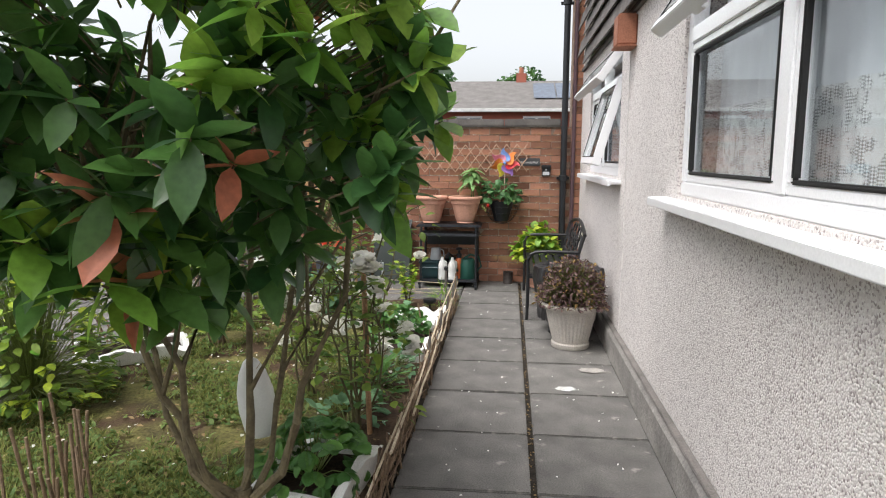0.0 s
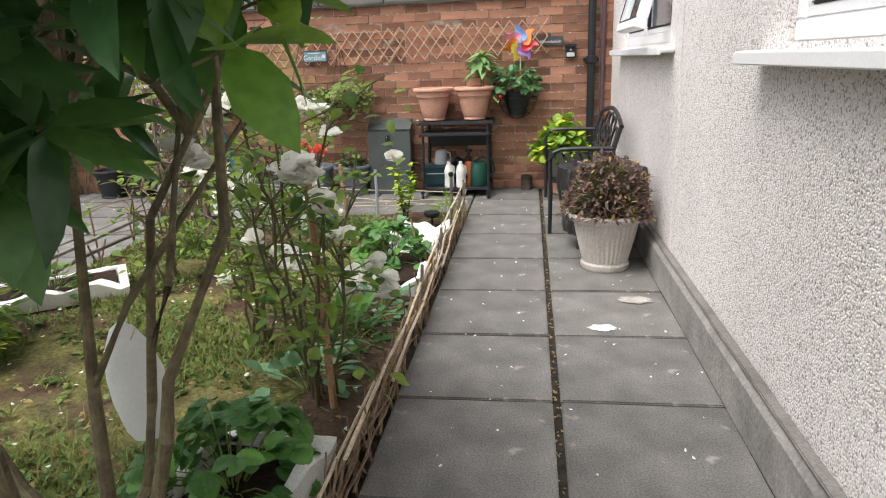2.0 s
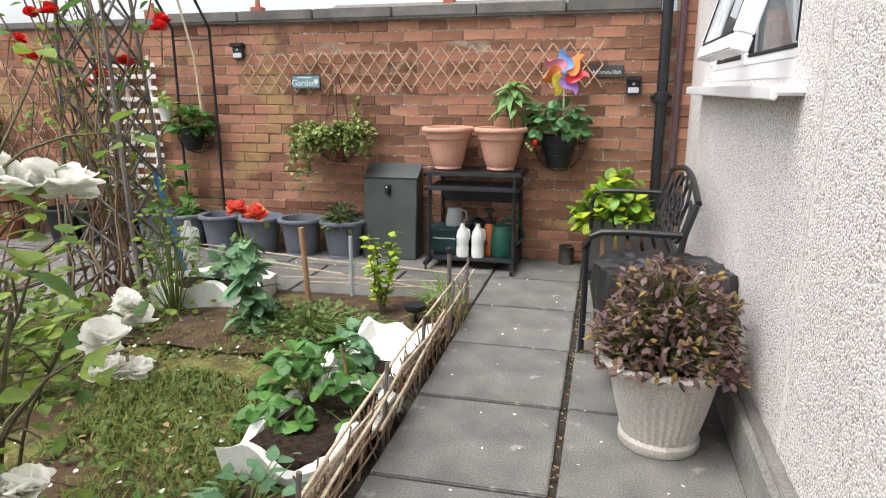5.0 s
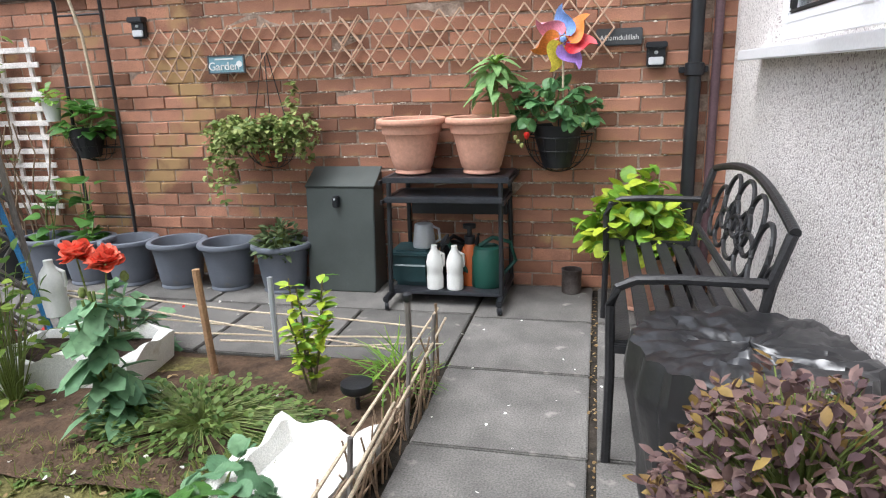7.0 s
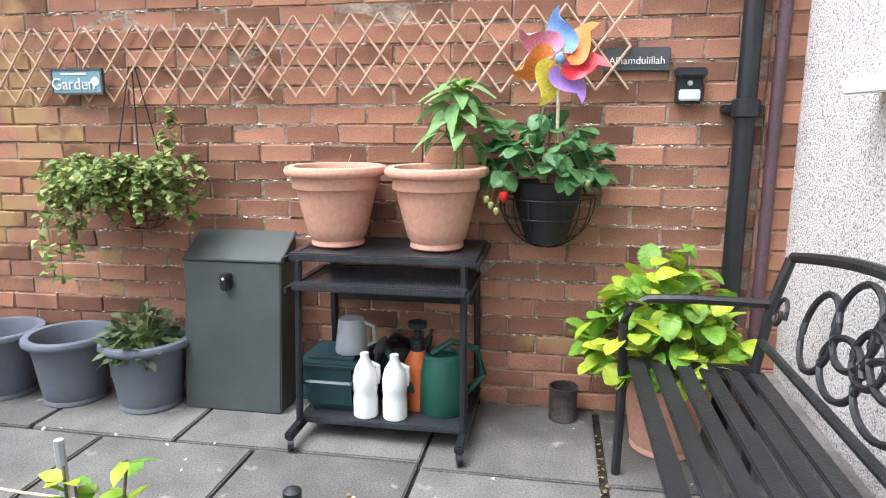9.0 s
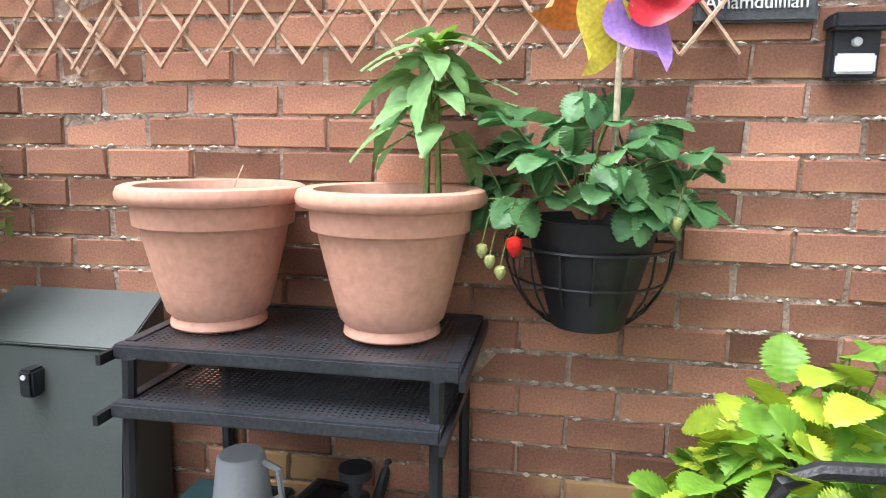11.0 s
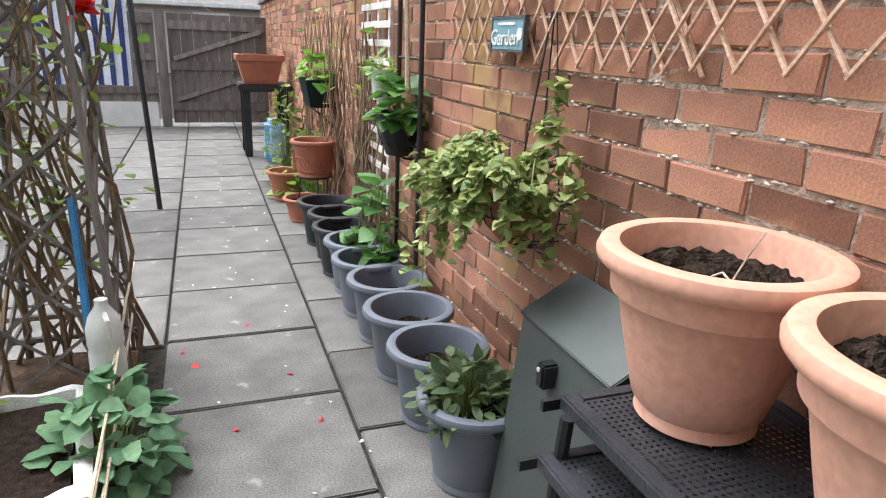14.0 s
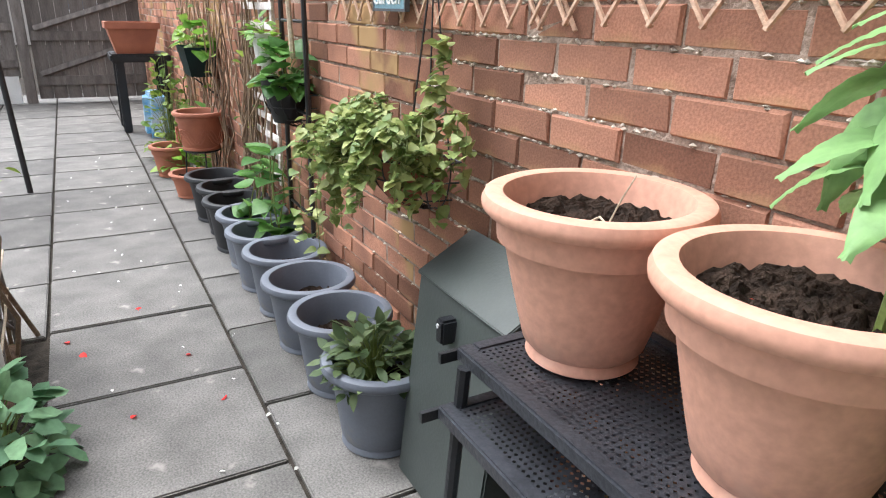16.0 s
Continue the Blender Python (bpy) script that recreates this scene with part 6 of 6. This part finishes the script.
leafy_mound("low_plant", -1.35, 5.95, 0.03, 0.5, 0.26, 0.11, 900, 0.03, 0.011, L_WEED, "carpet of low dark green leaves in the bed", 135)
leafy_mound("low_plant", -2.45, 5.6, 0.02, 0.4, 0.3, 0.22, 200, 0.06, 0.02, L_ROSE, "low green border plants under the obelisk", 136)
leafy_mound("grass_tuft", -0.74, 6.3, 0.02, 0.1, 0.1, 0.18, 90, 0.16, 0.004, L_LIME, "tuft of bright green grass at the bed corner", 137, BLADE, stalk=False, zmin=0.2)


def poppy(x, y):
    rng = random.Random(141)
    t = thing("poppy_plant", x, y, 0, "tall blue-green poppy with two coral blooms", "plant")
    bm, it = bmesh.new(), []
    for k in range(5):
        e = Vector((rng.uniform(-0.1, 0.1), rng.uniform(-0.08, 0.08), rng.uniform(0.4, 0.55)))
        tube(bm, curve_pts((0, 0, 0), e, 0, 0.01, 4, rng), 0.008, 0.005, 6)
        for q in range(22):
            s = rng.uniform(0.1, 0.95)
            p = Vector((0, 0, 0)).lerp(e, s)
            it.append((p, sphere_dir(rng, -0.5, 0.3), rng.uniform(0.09, 0.17) * (1.2 - 0.5 * s), rng.uniform(0.026, 0.045)))
    for dx, z in ((-0.06, 0.64), (0.05, 0.62)):
        pts = []
        tube(bm, ((dx * 0.4, 0, 0.4), (dx * 0.8, 0, 0.55), (dx, 0, z)), 0.0035, 0.003, 5)
        for q in range(46):
            d = sphere_dir(rng, -0.3, 1)
            pts.append((Vector((dx, 0, z)) + d * 0.01, d, rng.uniform(0.035, 0.065), rng.uniform(0.02, 0.032)))
        leaves("bloom", pts, L_POPPY, t, ROUND, 0.35, -0.1, "frilled coral bloom", 143)
    for dx, dy, z in ((0.09, 0.03, 0.57), (-0.1, 0.04, 0.5)):
        lathe(bm, [(r, z + q) for r, q in ((0.002, -0.02), (0.013, -0.01), (0.015, 0.005), (0.006, 0.02))], 10, dx, dy)
    part("stem", bm, M_STEM, t)
    leaves("foliage", it, L_BLUEGREEN, t, OVAL, 0.2, 0.35, seed=142, toothed=0.25)


poppy(-1.64, 5.9)


def small_shrub(x, y):
    rng = random.Random(151)
    t = thing("golden_shrub", x, y, 0, "small upright shrub with yellow-green leaves", "shrub")
    bm, it = bmesh.new(), []
    for k in range(5):
        e = Vector((rng.uniform(-0.1, 0.1), rng.uniform(-0.1, 0.1), rng.uniform(0.28, 0.5)))
        tube(bm, curve_pts((0, 0, 0), e, 0, 0.012, 4, rng), 0.006, 0.003, 5)
        for q in range(34):
            p = Vector((0, 0, 0)).lerp(e, rng.uniform(0.25, 1))
            it.append((p, sphere_dir(rng, -0.2, 0.8), rng.uniform(0.04, 0.07), rng.uniform(0.012, 0.018)))
    part("stem_mass", bm, M_BARK, t)["kind"] = "stuff"
    leaves("foliage", it, L_HYD, t, OVAL, 0.2, 0.2, seed=152)


small_shrub(-1.04, 6.23)


# ---- obelisk with red climbing rose ----
def obelisk(x, y):
    rng = random.Random(161)
    t = thing("rose_obelisk", x, y, 0, "leaning lattice obelisk of grey sticks with red climbing rose", "plant support")
    corners = [(-0.25, -0.2), (0.25, -0.2), (0.25, 0.2), (-0.25, 0.2)]
    for k, (cx, cy) in enumerate(corners):
        part("post", tube(bmesh.new(), ((cx, cy, 0), (cx * 0.55, cy * 0.55, 1.9)), 0.015, 0.012, 6), M_GREYWOOD, t)
    bm = bmesh.new()
    for k in range(4):
        (ax, ay), (bx, by) = corners[k], corners[(k + 1) % 4]
        for z in np.arange(0.05, 1.6, 0.22):
            f, g = 1 - 0.237 * z, 1 - 0.237 * (z + 0.3)
            tube(bm, ((ax * f, ay * f, z), (bx * g, by * g, z + 0.3)), 0.008, n=4)
            tube(bm, ((bx * f, by * f, z), (ax * g, ay * g, z + 0.3)), 0.008, n=4)
    part("lattice", bm, M_GREYWOOD, t)
    lv = []
    for i in range(22):
        bm = bmesh.new()
        s = Vector((rng.uniform(-0.3, 0.25), rng.uniform(-0.3, 0.32), 0))
        e = Vector((rng.uniform(-0.5, 0.45), rng.uniform(-0.5, 0.3), rng.uniform(1.2, 2.15)))
        pts = curve_pts(s, e, 0.05, 0.05, 8, rng)
        tube(bm, pts, 0.01, 0.004, 5)
        part("rose_stem", bm, M_TWIG, t)
        for q in range(13):
            p = rng.choice(pts[3:]) + sphere_dir(rng) * 0.1
            lv.append((p, sphere_dir(rng, -0.6, 0.5), rng.uniform(0.04, 0.07), rng.uniform(0.017, 0.027)))
        if i % 3 == 0:
            for c in (pts[-1], pts[-1] + sphere_dir(rng) * 0.09):
                pt = []
                rose_bloom(pt, c, rng.uniform(0.045, 0.06), rng, 24)
                leaves("bloom", pt, L_REDPETAL, t, ROUND, 0.35, -0.2, "bright red rose", 163 + i)
    leaves("foliage", lv, L_ROSE, t, OVAL, 0.2, 0.2, seed=162)
    part("blue_pole", tube(bmesh.new(), ((0.36, 0.13, 0), (0.2, 0.1, 0.75)), 0.013, n=8), M_BLUE, t, "blue plastic pole")


obelisk(-2.74, 6.3)
bottle(-2.4, 6.47, 0.19, "milky plastic bottle hung on the obelisk", 0.26, 0.055)
holder = thing("bottle_stick", -2.4, 6.47, 0, "stick holding up the plastic bottle", "stake")
part("pole", tube(bmesh.new(), ((0.06, 0, 0), (0, 0, 0.2)), 0.008), M_GREYWOOD, holder)
leafy_mound("potted_shrub", -2.1, 6.5, 0.02, 0.2, 0.16, 0.3, 150, 0.085, 0.035, L_BLUEGREEN, "leafy grey-green plant overhanging the paving", 165, OVAL, 0.2)
leafy_mound("rose_shoots", -2.2, 6.0, 0.02, 0.2, 0.2, 0.75, 200, 0.05, 0.02, L_ROSE, "upright leafy green shoots beside the obelisk", 166)

# ---- washing line ----
cl = thing("clothes_pole", -5.43, 6.46, 0, "thin dark metal clothes line pole", "pole")
part("pole", tube(bmesh.new(), ((0, 0, 0), (-0.12, -0.1, 1.95)), 0.019, n=10), M_IRON, cl)
ln = thing("washing_line", -5.55, 6.36, 1.9, "pale washing line across the patio", "line")
part("cord", tube(bmesh.new(), curve_pts((0, 0, 0), (-4.8, 0.7, -0.35), -0.06, 0, 8), 0.004, n=5), M_CANE, ln)
part("second_cord", tube(bmesh.new(), curve_pts((0, 0, 0), (-1.0, -7, 0.0), -0.05, 0, 8), 0.004, n=5), M_CANE, ln)


def towel(x, y, z, w, h, rz, label, stripes):
    t = thing("towel", x, y, z, label, "towel", "washing on the line", rz)
    def cloth(x0, x1, dy, name, material):
        bm = bmesh.new()
        n = 10
        g = [[bm.verts.new((x0 + (x1 - x0) * i / n, dy + 0.03 * math.sin((x0 + (x1 - x0) * i / n) * 14) * (j / 8), -h * j / 8)) for i in range(n + 1)] for j in range(9)]
        for j in range(8):
            for i in range(n):
                bm.faces.new((g[j][i], g[j][i + 1], g[j + 1][i + 1], g[j + 1][i]))
        bmesh.ops.solidify(bm, geom=bm.faces[:], thickness=0.006)
        return part(name, bm, material, t)
    cloth(-w / 2, w / 2, 0, "cloth", M_CLOTH)
    for i in range(stripes):
        xx = -w / 2 + (i + 0.5) * w / stripes
        cloth(xx - w / stripes * 0.22, xx + w / stripes * 0.22, -0.012, "stripe", M_CLOTHBLUE)


towel(-5.6, 6.05, 1.84, 0.62, 0.95, 82, "blue and white striped towel pegged on the line", 7)
towel(-5.72, 5.25, 1.85, 0.6, 0.85, 82, "blue and white striped towel pegged on the line", 3)

# ---- low edging rail at the lawn's far side ----
edge = thing("low_edging", -2.97, 5.2, 0, "old dark rails and twigs edging the lawn", "edging")
rng = random.Random(171)
for i in range(34):
    yy = rng.uniform(-2.5, 1.3)
    part("peg", tube(bmesh.new(), ((rng.uniform(-0.04, 0.04), yy, 0), (rng.uniform(-0.1, 0.1), yy + rng.uniform(-0.1, 0.1), rng.uniform(0.12, 0.4))), 0.008, 0.006, 5), M_TWIG, edge)
for z in (0.06, 0.15):
    part("rail", tube(bmesh.new(), curve_pts((0, -2.6, z), (0, 1.3, z + 0.03), 0, 0.02, 6, rng), 0.013, n=6), M_GREYWOOD, edge)


# ---- ground cover ----
def scatter(name, count, x0, x1, y0, y1, ln, hw, material, label, seed, upright, shape=BLADE, z=0.02, mask=None, z1=0.0):
    rng = random.Random(seed)
    it = []
    while len(it) < count:
        x, y = rng.uniform(x0, x1), rng.uniform(y0, y1)
        if mask and not mask(x, y, rng):
            continue
        d = Vector((rng.uniform(-1, 1), rng.uniform(-1, 1), upright * rng.uniform(0.4, 1.6)))
        l = ln * rng.uniform(0.5, 1.3)
        it.append((Vector((x, y, z + rng.uniform(0, z1))), d, l, hw * rng.uniform(0.7, 1.2)))
    return tagged(leaves(name, it, material, None, shape, 0.2, 0.3, seed=seed), label, "ground cover", kind="stuff")


def patchy(x, y, rng):
    return noise.noise(Vector((x * 1.6, y * 1.6, 4))) + 0.6 * noise.noise(Vector((x * 6, y * 6, 8))) + rng.uniform(-0.3, 0.3) > 0.0


scatter("grass", 42000, -2.93, -0.95, -0.5, 5.75, 0.05, 0.0028, L_GRASS, "short patchy lawn grass", 181, 1.0, mask=patchy)
scatter("lawn_weeds", 11000, -2.93, -0.75, -0.5, 6.1, 0.042, 0.013, L_WEED, "broad-leaved weeds among the grass", 182, 0.35, OVAL, mask=patchy)
scatter("fallen_leaves", 900, -2.9, -0.68, -0.5, 6.4, 0.03, 0.01, L_DEAD, "dry fallen leaves on the lawn", 183, 0.08, OVAL, 0.035)
scatter("fallen_petals", 260, -2.6, -0.66, 1.0, 6.3, 0.016, 0.009, L_PETAL, "white petals and pale stones on soil", 184, 0.1, ROUND, 0.04)
scatter("path_petals", 120, -0.6, 0.58, 0.5, 7.6, 0.011, 0.006, L_PETAL, "scattered petals and crumbs on the paving", 185, 0.02, ROUND, 0.003)
scatter("patio_petals", 45, -6.5, -0.6, 6.65, 7.3, 0.014, 0.006, L_PETAL, "pale petals on the patio paving", 186, 0.02, ROUND, 0.003)
scatter("red_petals", 6, -3.6, -2.2, 6.6, 7.3, 0.03, 0.012, L_REDPETAL, "fallen red rose petals on the paving", 187, 0.05, ROUND, 0.003)
scatter("joint_grit", 260, -0.012, 0.012, 0.5, 7.6, 0.012, 0.005, L_DEAD, "grit and crumbs in the paving joint", 188, 0.1, ROUND, -0.004)

# pale dried spill on the slabs
for sx, sy, sr, lab in ((0.235, 4.29, 0.065, "white dried paint splash on the paving"), (0.44, 4.66, 0.085, "pale dried spill on the paving")):
    bm = bmesh.new()
    c = bm.verts.new((sx, sy, 0.0045))
    ring = [bm.verts.new((sx + sr * (1 + 0.5 * noise.noise(Vector((math.cos(a) * 4, math.sin(a) * 4, sx * 9)))) * math.cos(a), sy + 0.55 * sr * (1 + 0.6 * noise.noise(Vector((math.cos(a) * 2.5, math.sin(a) * 2.5, 7)))) * math.sin(a), 0.0042)) for a in np.linspace(0, 2 * math.pi, 41)[:-1]]
    for i in range(40):
        bm.faces.new((c, ring[i], ring[(i + 1) % 40]))
    tagged(part("spill", bm, M_WHITEWALL if sr < 0.07 else M_SPILL), lab, "stain")

# ---- paving slabs ----
paving = structure(box_part("pavement", (-11.35, -4, -0.045, 0.6, 7.755, -0.018), M_JOINT), "grey concrete slab paving with dark joints", "paving")
slab_cache = {}


def slab(x0, y0, x1, y1, k):
    w, h = round(x1 - x0 - 0.014, 3), round(y1 - y0 - 0.014, 3)
    if (w, h) not in slab_cache:
        bm = boxm(bmesh.new(), -w / 2, -h / 2, -0.03, w / 2, h / 2, 0.0, 0.005)
        me = bpy.data.meshes.new("slab")
        bm.to_mesh(me)
        bm.free()
        me.materials.append(M_SLAB)
        slab_cache[(w, h)] = me
    o = new("slab", slab_cache[(w, h)])
    o.parent = paving
    r = random.Random(k)
    o.matrix_basis = pose((x0 + x1) / 2, (y0 + y1) / 2, r.uniform(-0.002, 0.002), r.uniform(-0.25, 0.25), r.uniform(-0.25, 0.25), r.uniform(-0.25, 0.25))


k = 0
for r in range(-8, 12):
    for x0, x1 in ((-0.61, -0.008), (0.008, 0.6)):
        slab(x0, r * 0.6 , x1, r * 0.6 + 0.6, k)
        k += 1
for x0, x1 in ((-0.61, -0.008), (0.008, 0.6)):
    slab(x0, 7.2, x1, 7.755, k)
    k += 1
for row, (y0, y1, off) in enumerate(((6.6, 7.24, 0.0), (7.24, 7.755, 0.32))):
    for i in range(19):
        x1 = -0.61 - 0.6 * i - (off if i else 0)
        x0 = max(-11.35, -0.61 - 0.6 * (i + 1) - off)
        if x1 - x0 > 0.1:
            slab(x0, y0, x1, y1, k)
            k += 1
for r in range(-2, 11):
    for i in range(14):
        x1 = -2.98 - 0.6 * i
        slab(max(-11.35, x1 - 0.6), r * 0.6, x1, r * 0.6 + 0.6, k)
        k += 1

# ---- brick wall, last ----
wall = structure(box_part("wall_brick", (-11.4, WY + 0.0055, -0.05, 0.53, WY + 0.215, 1.735), M_MORTAR), "old red brick garden wall with crumbling pale mortar", "wall")
coping = structure(box_part("coping", (-3.3, WY - 0.03, 1.735, 0.44, WY + 0.25, 1.745), M_COPING), "dark stone coping on the garden wall", "coping")
CL = 0.62
for i in range(6):
    x0 = -3.3 + CL * i
    box_part("coping_stone", (x0 + 0.004, WY - 0.04, 1.745, min(0.44, x0 + CL - 0.004), WY + 0.26, 1.82), M_COPING, coping, 0.008)
for i in range(13):
    x0 = -3.31 - CL * (i + 1)
    box_part("coping_stone", (x0 + 0.004, WY - 0.04, 1.736, x0 + CL - 0.004, WY + 0.26, 1.79), M_COPING, coping, 0.008)

BW, BH = 0.2185, 0.0685
def brick_mesh(width, seed, material):
    r = random.Random(seed)
    bm = bmesh.new()
    j = lambda a: r.uniform(-a, a)
    x0, x1, z0, z1 = -width / 2, width / 2, -BH / 2, BH / 2
    c = 0.004
    front = [bm.verts.new((x + j(0.003), j(0.0015), z + j(0.003))) for x, z in ((x0 + c, z0 + c), (x1 - c, z0 + c), (x1 - c, z1 - c), (x0 + c, z1 - c))]
    edge_ = [bm.verts.new((x + j(0.002), 0.006, z + j(0.002))) for x, z in ((x0, z0), (x1, z0), (x1, z1), (x0, z1))]
    back = [bm.verts.new((v.co.x, 0.03, v.co.z)) for v in edge_]
    bm.faces.new(front)
    for a, b in ((front, edge_), (edge_, back)):
        for q in range(4):
            bm.faces.new((a[q], b[q], b[(q + 1) % 4], a[(q + 1) % 4]))
    me = bpy.data.meshes.new("brick")
    bm.to_mesh(me)
    bm.free()
    me.materials.append(material)
    return me


shapes = [brick_mesh(BW, s, M_BRICK) for s in range(8)]
rest_v, rest_f = [], []
rng = random.Random(201)
for course in range(23):
    z = 0.0375 + 0.075 * course
    for i in range(54):
        x = 0.43 - 0.225 * i - (0.1125 if course % 2 else 0)
        sx = 1.0
        if x + BW / 2 > 0.53:
            sx = (0.53 - (x - BW / 2)) / BW
            if sx < 0.1:
                continue
            x = 0.53 - BW * sx / 2
        if x - BW / 2 < -11.4:
            continue
        dy = WY + rng.uniform(-0.004, 0.005)
        me = shapes[rng.randrange(8)]
        if x > -2.15 and course > 3:
            o = new("brick", me)
            o.parent = wall
            o.matrix_basis = pose(x, dy, z + rng.uniform(-0.002, 0.002), 0, rng.uniform(-0.5, 0.5), rng.uniform(-0.4, 0.4)) @ Matrix.Diagonal((sx, 1, 1, 1))
        else:
            o0 = len(rest_v)
            rest_v += [(v.co.x + x, v.co.y + dy, v.co.z + z) for v in me.vertices]
            rest_f += [tuple(o0 + q for q in p.vertices) for p in me.polygons]
me = bpy.data.meshes.new("bricks_rest")
me.from_pydata(rest_v, [], rest_f)
o = part_mesh("bricks_rest", me, M_BRICK_J, wall, smooth=False)
o["kind"] = "stuff"
for course in range(68):
    z = 0.0375 + 0.075 * course
    o = new("brick", shapes[course % 8])
    o.parent = pier
    o.matrix_basis = Matrix.Translation((0.595, 7.728, z)) @ Matrix.Diagonal((0.58, 1, 1, 1))

# crumbs of pale lime left in the joints
rng = random.Random(211)
lv, lf = [], []
for i in range(4200):
    x = rng.uniform(-7.5, 0.4) if i % 2 else rng.uniform(-2.4, 0.4)
    z = 0.075 * rng.randint(3, 22) + rng.uniform(-0.005, 0.005)
    if noise.noise(Vector((x * 1.5, z * 2.5, 2))) < rng.uniform(-0.4, 0.25):
        continue
    w, h = rng.uniform(0.003, 0.011) * rng.choice((1, 1, 1.6)), rng.uniform(0.0028, 0.0075)
    o0 = len(lv)
    y0 = WY + 0.005
    lv += [(x - w, y0, z), (x, y0, z - h), (x + w, y0, z), (x, y0, z + h), (x + rng.uniform(-0.3, 0.3) * w, y0 - rng.uniform(0.005, 0.011), z + rng.uniform(-0.3, 0.3) * h)]
    lf += [(o0, o0 + 1, o0 + 4), (o0 + 1, o0 + 2, o0 + 4), (o0 + 2, o0 + 3, o0 + 4), (o0 + 3, o0, o0 + 4)]
me = bpy.data.meshes.new("lime_crumbs")
me.from_pydata(lv, [], lf)
o = part_mesh("lime_crumbs", me, M_LIME, wall, smooth=False)
o["kind"] = "stuff"
